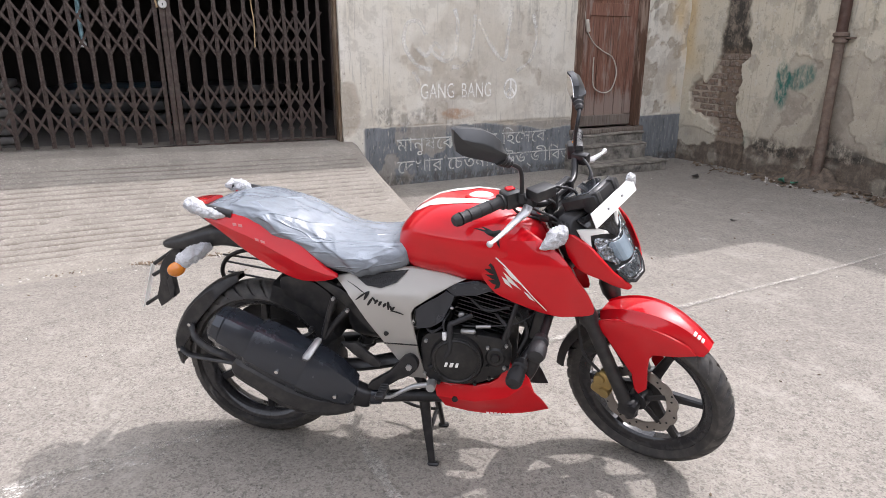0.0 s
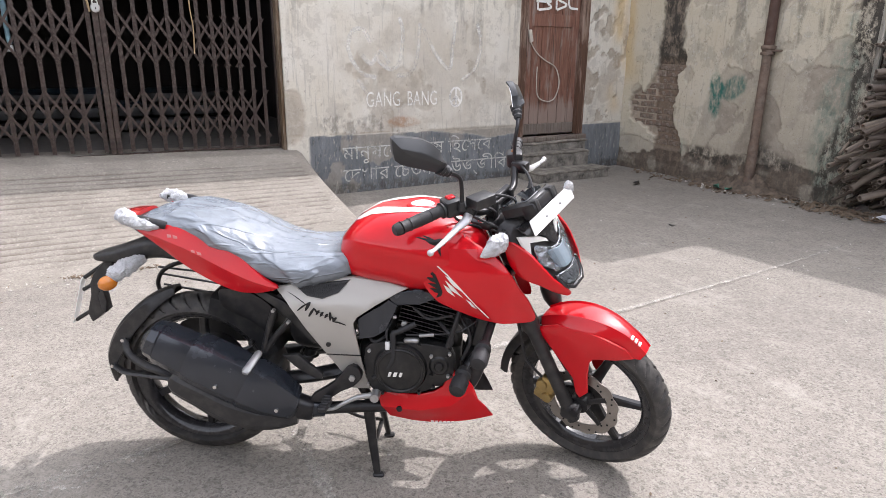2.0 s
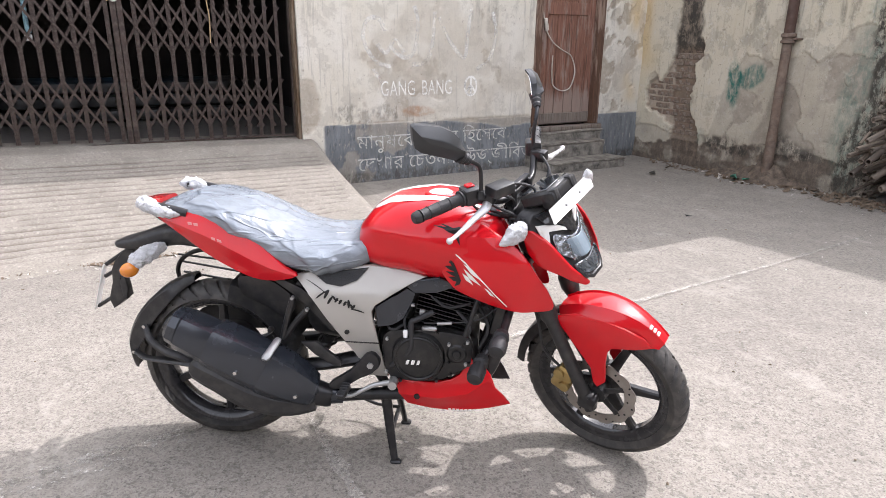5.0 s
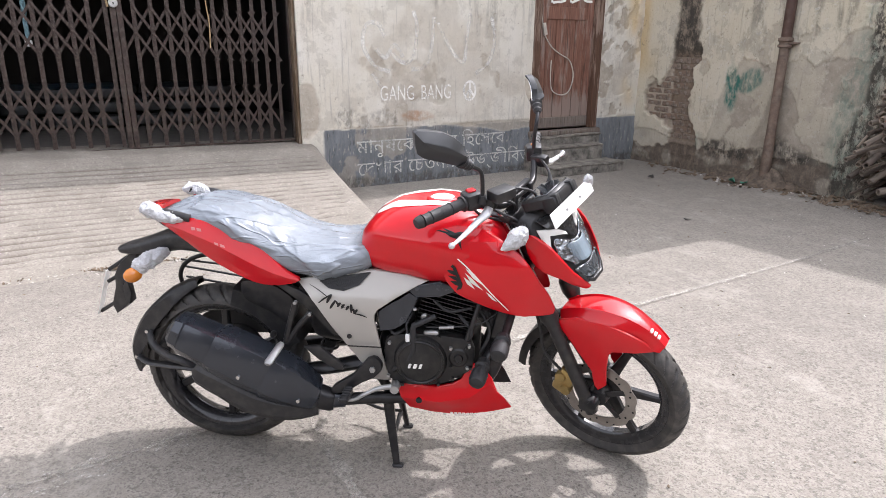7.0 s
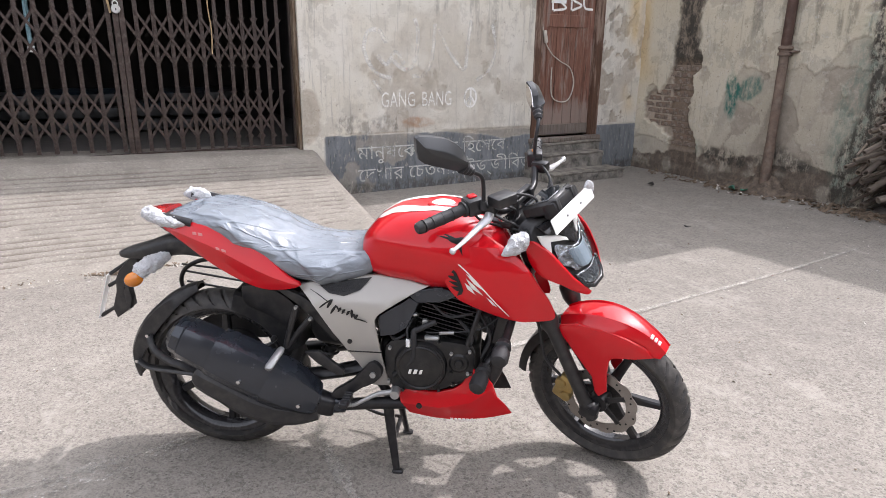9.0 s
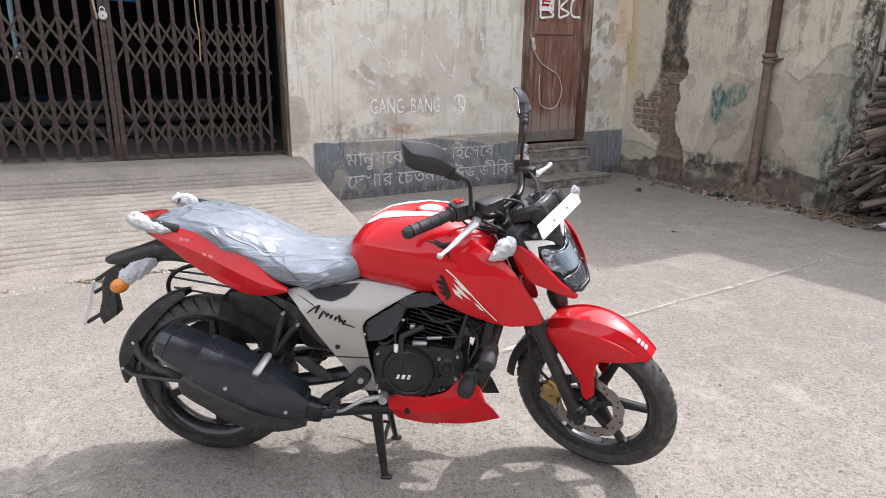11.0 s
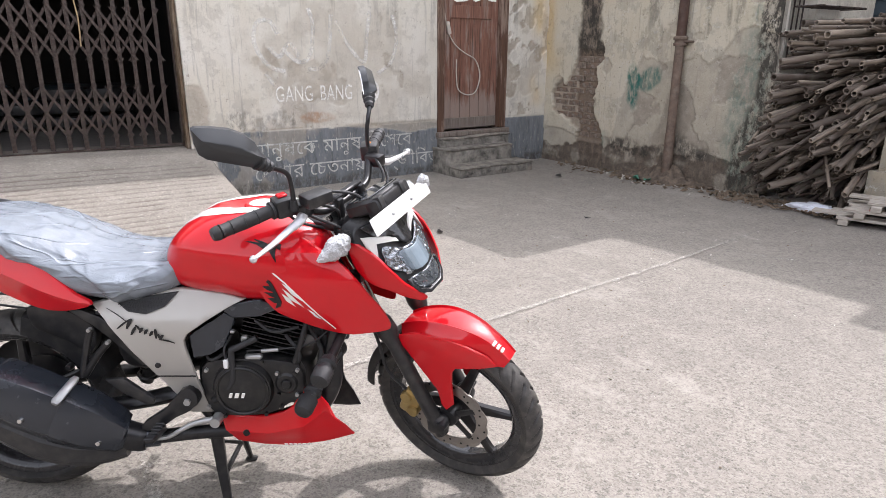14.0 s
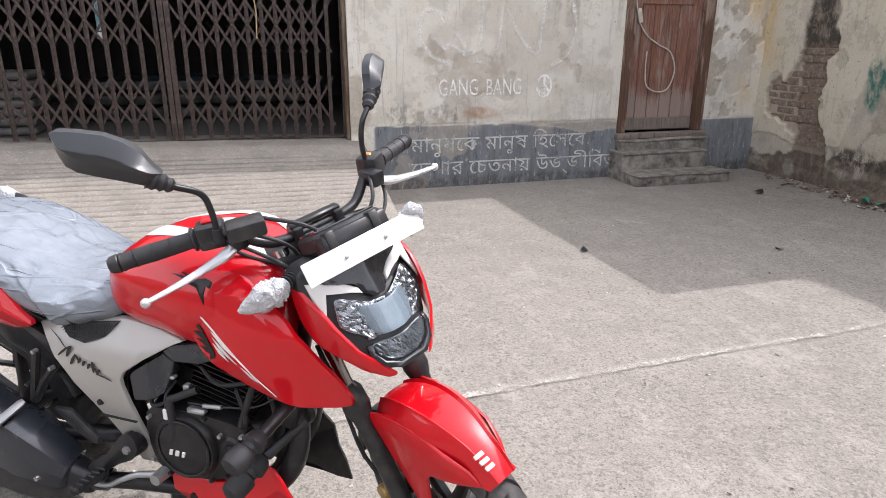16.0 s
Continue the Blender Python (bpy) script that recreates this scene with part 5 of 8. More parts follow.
for s in (-1, 1):
    flip = (lambda b: b) if s < 0 else mirror_y
    panel = fixed("tank_wing", flip(sheet(wing_line, wing, 0.01, 0.018, 4, [(0.835, 0.831), (0.886, 0.787), (0.928, 0.743), (0.971, 0.693), (1.008, 0.654)])), M_RED, "gloss red tank shroud", angle=20)
    for ink, sets in ((M_INK, claw), (M_WHITE, slash)):
        for o in sets:
            fixed("decal", flip(sheet(o, lambda x, z: wing(x, z) - 0.003, 0.002, 0.015, 1)), ink, "", panel)
    for o in top_mark:
        fixed("decal", flip(sheet(o, lambda x, z: min(wing(x, z), -tank_side(x, z)) - 0.004, 0.002, 0.008, 1)), M_INK, "black emblem", panel)
    # silver frame panel
    flat = lambda x, z: -(0.168 + 0.012 * math.exp(-((z - 0.63) / 0.07) ** 2) - 0.035 * max(0, 0.55 - z) / 0.19 - 0.5 * max(0, z - 0.675))
    panel = fixed("side_panel", flip(sheet([(0.36, 0.712), (0.43, 0.728), (0.50, 0.742), (0.60, 0.748), (0.70, 0.738), (0.768, 0.722), (0.735, 0.708), (0.67, 0.672), (0.615, 0.634), (0.604, 0.615), (0.604, 0.595), (0.611, 0.549), (0.62, 0.472), (0.643, 0.372), (0.583, 0.371), (0.56, 0.425), (0.523, 0.482), (0.472, 0.562), (0.422, 0.645), (0.389, 0.685)], flat, 0.01, 0.02, 1)), M_SILVER, "silver-grey side panel")
    fixed("vent_frame", flip(sheet([(0.425, 0.719), (0.59, 0.741), (0.558, 0.706), (0.51, 0.688), (0.462, 0.694)], lambda x, z: flat(x, z) - 0.006, 0.008, 0.02, 1)), M_BLACK, "black mesh vent", panel)
    mesh = B()
    for k in range(22):
        x0 = 0.44 + k * 0.0068
        zlo, zhi = np.interp(x0, [0.43, 0.465, 0.51, 0.555, 0.585], [0.716, 0.698, 0.692, 0.71, 0.736]), np.interp(x0, [0.43, 0.585], [0.7165, 0.737])
        if zhi - zlo > 0.006:
            for lean in (-0.0045, 0.0045):
                a, b = Vector((x0 - lean, 0, zlo)), Vector((x0 + lean, 0, zhi))
                a.y, b.y = flat(a.x, a.z) - 0.0075, flat(b.x, b.z) - 0.0075
                cyl(mesh, a, b, 0.0009, 5)
    for k in range(7):
        z0 = 0.696 + k * 0.0062
        xa, xb = np.interp(z0, [0.692, 0.698, 0.716], [0.505, 0.467, 0.435]) if z0 < 0.716 else 0.435 + (z0 - 0.716) * 7.4, np.interp(z0, [0.692, 0.71, 0.736], [0.512, 0.553, 0.582])
        if xb - xa > 0.01:
            a, b = Vector((xa, flat(xa, z0) - 0.0075, z0)), Vector((xb, flat(xb, z0) - 0.0075, z0))
            cyl(mesh, a, b, 0.0009, 5)
    fixed("vent_mesh", flip(mesh), M_GRIP, "", panel, smooth=False)
    lathe(bm := B(), [(0.001, -0.004), (0.007, -0.004), (0.009, 0.004)], 14, Matrix.Translation((0.522, flat(0.522, 0.535) - 0.002, 0.538)))
    fixed("panel_bolt", flip(bm), M_ENGINE, "", panel)
    box(bm := B(), 0.515, 0.622, -0.171, -0.164, 0.504, 0.5052, 0, Matrix.Translation((0, -0.0015, 0)))
    fixed("panel_seam", flip(bm), M_INK, "", panel)
    # slanted brush strokes with a long tail
    ink = B()
    for a, b, lo, hi, w in ((-0.06, 0.36, 0.013, 0.004, 0.006), (0.19, 0.34, -0.022, 0.016, 0.008), (0.35, 0.32, 0.017, -0.012, 0.0105), (0.4, 0.44, -0.024, 0.004, 0.009), (0.43, 0.5, 0.006, -0.004, 0.008), (0.53, 0.51, 0.006, -0.010, 0.009), (0.5, 0.58, -0.010, 0.004, 0.0045), (0.6, 0.58, 0.006, -0.010, 0.009), (0.57, 0.66, -0.010, -0.001, 0.0045), (0.68, 0.66, 0.007, -0.009, 0.009), (0.65, 0.73, -0.008, 0.002, 0.0045), (0.71, 0.75, 0.014, -0.010, 0.009), (0.76, 0.8, 0.004, -0.008, 0.008), (0.83, 0.81, 0.007, -0.010, 0.0085), (0.79, 1.02, -0.010, -0.005, 0.0055)):
        prev = None
        for i in range(9):
            f = i / 8
            u, h = a + (b - a) * f, lo + (hi - lo) * f + 0.002 * math.sin(f * math.pi)
            q = Vector((0.408 + u * 0.172 + 0.3 * h, 0, 0.686 - u * 0.07 + h))
            r = w * (0.25 + 0.75 * math.sin(math.pi * min(1, 0.12 + f * 0.8))) * 0.5
            cur = []
            for k in (-1, 1):
                p = q + Vector((0.6, 0, 0.8)) * r * k if abs(hi - lo) < 0.008 else q + Vector((1, 0, -0.1)) * r * k
                cur.append(ink.verts.new((p.x, flat(p.x, p.z) - 0.003, p.z)))
            if prev:
                ink.faces.new((prev[0], prev[1], cur[1], cur[0]))
            prev = cur
    fixed("pen_mark", flip(ink), M_INK, "", panel, smooth=False)
    # red tail
    mid = lambda x: np.interp(x, [-0.06, 0.02, 0.1, 0.2, 0.3, 0.38], [0.88, 0.862, 0.835, 0.79, 0.745, 0.72])
    tail = lambda x, z: -(np.interp(x, [-0.06, 0.05, 0.25, 0.38], [0.128, 0.150, 0.172, 0.168]) + 0.022 * max(0, 1 - abs(z - mid(x)) / 0.06))
    panel = fixed("tail_panel", flip(sheet([(-0.085, 0.905), (-0.05, 0.898), (0.04, 0.9), (0.10, 0.886), (0.17, 0.858), (0.245, 0.83), (0.295, 0.788), (0.34, 0.75), (0.381, 0.722), (0.306, 0.699), (0.233, 0.704), (0.144, 0.74), (0.073, 0.78), (0.02, 0.82), (-0.03, 0.858)], tail, 0.012, 0.02, 3, [(-0.045, 0.877), (0.02, 0.862), (0.1, 0.835), (0.2, 0.79), (0.3, 0.745), (0.35, 0.729)])), M_RED, "gloss red tail panel", angle=24)
    for o in ([(0.045, 0.873), (0.058, 0.872), (0.06, 0.864), (0.048, 0.864)], [(0.063, 0.871), (0.077, 0.869), (0.079, 0.861), (0.066, 0.862)], [(0.12, 0.832), (0.132, 0.829), (0.134, 0.822), (0.123, 0.824)], [(0.138, 0.827), (0.152, 0.823), (0.154, 0.816), (0.141, 0.819)]):
        fixed("tail_mark", flip(sheet(o, lambda x, z: tail(x, z) - 0.001, 0.002, 0.02, 1)), M_FAINT, "", panel)
    # airbox side
    air = lambda x, z: -(0.135 + 0.02 * math.exp(-((x - 0.66) / 0.06) ** 2 - ((z - 0.62) / 0.05) ** 2))
    fixed("airbox_cover", flip(sheet([(0.612, 0.622), (0.66, 0.655), (0.708, 0.684), (0.735, 0.668), (0.722, 0.63), (0.70, 0.585), (0.66, 0.563), (0.616, 0.556)], lambda x, z: -0.15 - 0.012 * min(1, max(0, (0.70 - x) / 0.03)), 0.03, 0.012, 1)), M_MUFF, "black airbox cover")
    fixed("tank_skirt", flip(sheet([(0.705, 0.69), (0.73, 0.708), (0.80, 0.722), (0.852, 0.705), (0.845, 0.69), (0.80, 0.672), (0.73, 0.668)], lambda x, z: -0.15, 0.02, 0.02, 1)), M_MUFF)
    # belly pan
    pan = lambda x, z: -(np.interp(x, [0.66, 0.8, 0.9, 1.03], [0.13, 0.138, 0.138, 0.10]) + 0.014 * max(0, 1 - abs(z - np.interp(x, [0.685, 0.80, 0.90, 0.96], [0.318, 0.312, 0.335, 0.375])) / 0.05) - 0.3 * max(0, 0.31 - z))
    panel = fixed("belly_pan", flip(sheet([(0.661, 0.367), (0.72, 0.362), (0.795, 0.362), (0.844, 0.374), (0.871, 0.393), (0.886, 0.421), (0.899, 0.454), (0.922, 0.436), (0.947, 0.417), (0.969, 0.391), (0.986, 0.338), (1.011, 0.308), (1.035, 0.268), (0.99, 0.26), (0.951, 0.257), (0.839, 0.253), (0.776, 0.256), (0.701, 0.27), (0.676, 0.319)], pan, 0.008, 0.014, 1, [(0.685, 0.318), (0.80, 0.312), (0.90, 0.335), (0.96, 0.375)])), M_RED if s < 0 else M_BLACK, "gloss red belly pan" if s < 0 else "black far belly pan", angle=22)
    lathe(bm := B(), [(0.001, -0.001), (0.009, -0.001), (0.011, 0.004)], 16, Matrix.Translation((0.736, pan(0.736, 0.312) - 0.002, 0.312)))
    fixed("pan_bolt", flip(bm), M_INK, "", panel)
    for k in range(6):
        fixed("pan_mark", flip(sheet([(0.835 + k * 0.013, 0.261), (0.845 + k * 0.013, 0.262), (0.846 + k * 0.013, 0.255), (0.837 + k * 0.013, 0.254)], lambda x, z: pan(x, z) - 0.002, 0.002, 0.02, 1)), M_WHITE, "", panel)

seat_rows = [(-0.09, 0.902, 0.882, 0.07), (-0.068, 0.916, 0.878, 0.108), (-0.02, 0.928, 0.873, 0.13), (0.06, 0.936, 0.863, 0.145), (0.14, 0.93, 0.84, 0.154), (0.21, 0.91, 0.793, 0.164), (0.28, 0.876, 0.748, 0.171), (0.35, 0.845, 0.72, 0.174), (0.42, 0.829, 0.714, 0.172), (0.50, 0.828, 0.72, 0.166), (0.56, 0.837, 0.733, 0.155), (0.592, 0.85, 0.748, 0.135)]
seat = fixed("seat", body([(x, t - 0.014, b, w - 0.006) for x, t, b, w in seat_rows], 3.0, 4, 32, None, 2.2), M_SEAT, "dual seat under plastic film")
bm = body([(x, t - 0.006, b - 0.004, w + 0.004) for x, t, b, w in seat_rows], 3.0, 16, 132, None, 2.2)
# film pulled into sharp creases that run from the seat's top edge down towards its waist
co = np.array([v.co[:] for v in bm.verts])
rng = random.Random(21)
crown = np.interp(co[:, 0], [r[0] for r in seat_rows], [r[1] for r in seat_rows])
girth = np.abs(co[:, 1]) * 0.9 + (crown - co[:, 2]) * 1.1
lift = np.zeros(len(co))
for side in (-1, 1):
    on = co[:, 1] * side > -0.03
    for k in range(120):
        long_fold = k < 46
        x0, g0 = rng.uniform(-0.06, 0.58), rng.uniform(0.10, 0.24) if k % 3 else rng.uniform(0.02, 0.14)
        if k % 4 == 0:
            x0 = rng.gauss(0.40, 0.06)
        aim = math.atan2(0.25 - g0, 0.43 - x0) if rng.random() < 0.6 else rng.uniform(0.2, 2.6)
        aim += rng.gauss(0, 0.3)
        length = rng.uniform(0.1, 0.28) if long_fold else rng.uniform(0.03, 0.08)
        du, dg = math.cos(aim), math.sin(aim)
        ru, rg = co[:, 0] - x0, girth - g0
        s_, d_ = ru * du + rg * dg, -ru * dg + rg * du + 0.012 * np.sin((ru * du + rg * dg) * 30 + k)
        w = rng.uniform(0.005, 0.013) if long_fold else rng.uniform(0.003, 0.006)
        steep = np.where(d_ > 0, w, w * 3.2)
        body_ = np.exp(-np.abs(d_) / steep) * ramp01(s_, -length / 2, -length / 2 + 0.03) * ramp01(length / 2 - s_, 0, 0.03)
        lift += np.where(on, body_, 0) * (rng.uniform(0.003, 0.009) if long_fold else rng.uniform(0.001, 0.003))
for v, up in zip(bm.verts, np.clip(lift, 0, 0.018)):
    d = Vector((0, v.co.y, (v.co.z - (0.90 - 0.25 * max(0, v.co.x))) * 1.2))
    if d.length > 1e-4:
        v.co += d.normalized() * float(up - 0.002)
fixed("seat_film", bm, M_COVER, "crinkled grey plastic film over the seat", seat, 80)

for s in (-1, 1):
    arm = fixed("grab_rail", tube(B(), [(0.04, s * 0.15, 0.895), (-0.03, s * 0.155, 0.912), (-0.075, s * 0.15, 0.916), (-0.10, s * 0.13, 0.924)], 0.013, 10), M_SATIN, "grab rail in bubble wrap")
    path = smooth_path([(0.03, s * 0.15, 0.898), (-0.02, s * 0.156, 0.9), (-0.065, s * 0.155, 0.912), (-0.095, s * 0.142, 0.923), (-0.112, s * 0.115, 0.927)], 12)
    bm = crumpled(path, [0.010, 0.017, 0.020, 0.022, 0.020, 0.006], 40, 0.5, (1.0, 1.0, 0.95))
    fixed("wrap", bm, M_WRAP, "white bubble wrap", arm, 25)

# tail underside, plate holder, lamps
fixed("tail_core", body([(-0.14, 0.89, 0.865, 0.05), (-0.08, 0.90, 0.84, 0.1), (0.02, 0.895, 0.80, 0.12), (0.15, 0.85, 0.74, 0.125), (0.3, 0.77, 0.70, 0.12)], 3), M_BLACK)
fixed("tail_lamp", body([(-0.165, 0.905, 0.88, 0.03), (-0.14, 0.91, 0.862, 0.055), (-0.10, 0.912, 0.85, 0.07)], 3), M_REDLENS, "red tail lamp")
guard = fixed("tail_guard", body([(-0.285, 0.758, 0.742, 0.035), (-0.265, 0.765, 0.735, 0.05), (-0.20, 0.785, 0.735, 0.06), (-0.12, 0.815, 0.745, 0.065), (-0.05, 0.83, 0.755, 0.07), (0.03, 0.80, 0.745, 0.06)], 3.2), M_BLACK, "black plastic tail guard")
bracket = fixed("plate_bracket", sheet([(-0.235, 0.748), (-0.275, 0.715), (-0.302, 0.686), (-0.318, 0.655), (-0.322, 0.61), (-0.343, 0.546), (-0.331, 0.512), (-0.305, 0.53), (-0.283, 0.55), (-0.286, 0.585), (-0.291, 0.625), (-0.262, 0.66), (-0.225, 0.705)], lambda x, z: -0.025, 0.05, 0.03, 1), M_BLACK, "black plastic plate bracket", guard)
fixed("bracket_rib", sheet([(-0.262, 0.655), (-0.28, 0.62), (-0.275, 0.57), (-0.262, 0.56), (-0.252, 0.60)], lambda x, z: -0.05, 0.02, 0.03, 1), M_BLACK, "", guard)
tilt = Matrix.Translation((-0.38, 0, 0.583)) @ Matrix.Rotation(radians(18.5), 4, "Y")
for a, b in (((-0.35, 0, 0.664), (-0.262, 0, 0.722)), ((-0.403, 0, 0.508), (-0.305, 0, 0.57)), ((-0.36, 0, 0.62), (-0.31, 0, 0.65))):
    fixed("plate_frame", tube(B(), [a, b], 0.007, 8, smooth=False), M_BLACK, "", guard)
bm = box(B(), -0.002, 0.0015, -0.014, 0.012, -0.087, 0.087, 0.001, tilt)
fixed("rear_plate", bm, M_PLATE, "blank grey-white rear plate", guard)
for s in (-1, 1):
    lamp = fixed("rear_indicator", tube(B(), [(-0.09, s * 0.05, 0.768), (-0.13, s * 0.11, 0.748), (-0.155, s * 0.15, 0.722)], 0.011, 10), M_GRIP, "rear indicator wrapped in plastic")
    bm = B()
    bmesh.ops.create_uvsphere(bm, u_segments=18, v_segments=12, radius=1, matrix=Matrix.Translation((-0.16, s * 0.168, 0.712)) @ Matrix.Rotation(radians(s * 30), 4, "Z") @ Matrix.Diagonal((0.021, 0.03, 0.024, 1)))
    fixed("amber_lens", bm, M_AMBER, "orange indicator lens", lamp)
    path = smooth_path([(-0.085, s * 0.075, 0.765), (-0.11, s * 0.10, 0.757), (-0.14, s * 0.14, 0.738), (-0.158, s * 0.158, 0.722)], 12)
    bm = crumpled(path, [0.010, 0.020, 0.025, 0.024, 0.016], 40, 0.5, (0.9, 1.0, 1.0))
    fixed("wrap", bm, M_WRAP, "", lamp, 25)
# side guard on the far side
guard = fixed("side_guard", tube(B(), [(0.06, 0.13, 0.69), (-0.07, 0.13, 0.685), (-0.14, 0.13, 0.655), (-0.168, 0.13, 0.61), (-0.16, 0.13, 0.565), (-0.13, 0.13, 0.54)], 0.008, 10), M_SATIN, "black tubular side guard")
for z0, z1 in ((0.665, 0.64), (0.64, 0.60), (0.60, 0.56)):
    fixed("guard_bar", cyl(B(), (-0.155 + (0.64 - z0) * 0.2, 0.13, z0), (0.13, 0.13, z1), 0.004, 8), M_SATIN, "", guard)

# rear mudguards
def arc_guard(a0, a1, rad, half, wrap, n=20):
    loops = []
    for i in range(n):
        f = i / (n - 1)
        a, r, w = radians(a0 + (a1 - a0) * f), rad(f), half(f)
        loops.append([AXLE_R + Vector(((r + k) * math.cos(a), q * w, (r + k) * math.sin(a))) for q, k in ((-1, -wrap(f)), (-1, -0.004), (-0.85, 0.006), (0, 0.012), (0.85, 0.006), (1, -0.004), (1, -wrap(f)), (0.93, -wrap(f)), (0.8, -0.003), (0, 0.003), (-0.8, -0.003), (-0.93, -wrap(f)))])
    rings(bm := B(), loops)
    return bm


hug = fixed("rear_hugger", arc_guard(186, 104, lambda f: 0.312, lambda f: (0.05 + 0.036 * min(1, f * 4) - 0.026 * f * f) * (1 - 0.55 * max(0, f - 0.8) / 0.2), lambda f: 0.01 + 0.022 * min(1, f * 3) * (1 - 0.8 * max(0, f - 0.7) / 0.3) + 0.02 * math.sin(f * 3.1)), M_BLACK, "black rear wheel hugger")
for x0, z0, bends in ((-0.186, 0.485, ((-0.159, 0.11, 0.442), (-0.102, 0.12, 0.408), (-0.052, 0.125, 0.395))), (-0.235, 0.389, ((-0.187, 0.11, 0.378), (-0.106, 0.12, 0.376), (-0.013, 0.13, 0.374)))):
    for s in (-1, 1):
        fixed("hugger_arm", tube(B(), [(x0, s * 0.088, z0)] + [(a, s * b, c) for a, b, c in bends] + [(0.05, s * 0.125, 0.35)], [0.011, 0.013, 0.015, 0.016, 0.014], 8, flat=0.6), M_BLACK, "", hug)
    lathe(bm := B(), [(0.001, -0.005), (0.006, -0.005), (0.007, 0.003)], 10, Matrix.Translation((x0, -0.096, z0)))
    fixed("hugger_bolt", bm, M_CHROME, "", hug)
fixed("inner_guard", arc_guard(76, 24, lambda f: 0.318, lambda f: 0.085, lambda f: 0.06), M_BLACK, "black inner mudguard")

# chain side
lathe(bm := B(), [(0.03, -0.004), (0.096, -0.004), (0.103, -0.002), (0.103, 0.002), (0.096, 0.004), (0.03, 0.004)], 42, Matrix.Translation((0.045, 0.088, 0.338)))
fixed("sprocket", bm, M_SATIN, "dark rear sprocket")
fixed("chain_guard", mirror_y(sheet([(-0.115, 0.40), (-0.10, 0.452), (-0.05, 0.487), (0.05, 0.503), (0.25, 0.505), (0.45, 0.495), (0.5, 0.46), (0.45, 0.425), (0.25, 0.415), (0.12, 0.41), (0.0, 0.40), (-0.06, 0.385)], lambda x, z: -0.102 - 0.008 * math.exp(-((z - 0.46) / 0.03) ** 2), 0.012, 0.03, 2)), M_BLACK, "black chain guard")
fixed("battery_box", body([(0.37, 0.70, 0.50, 0.075), (0.40, 0.705, 0.47, 0.085), (0.52, 0.70, 0.46, 0.09), (0.56, 0.69, 0.48, 0.08)], 4), M_BLACK, "black battery box")
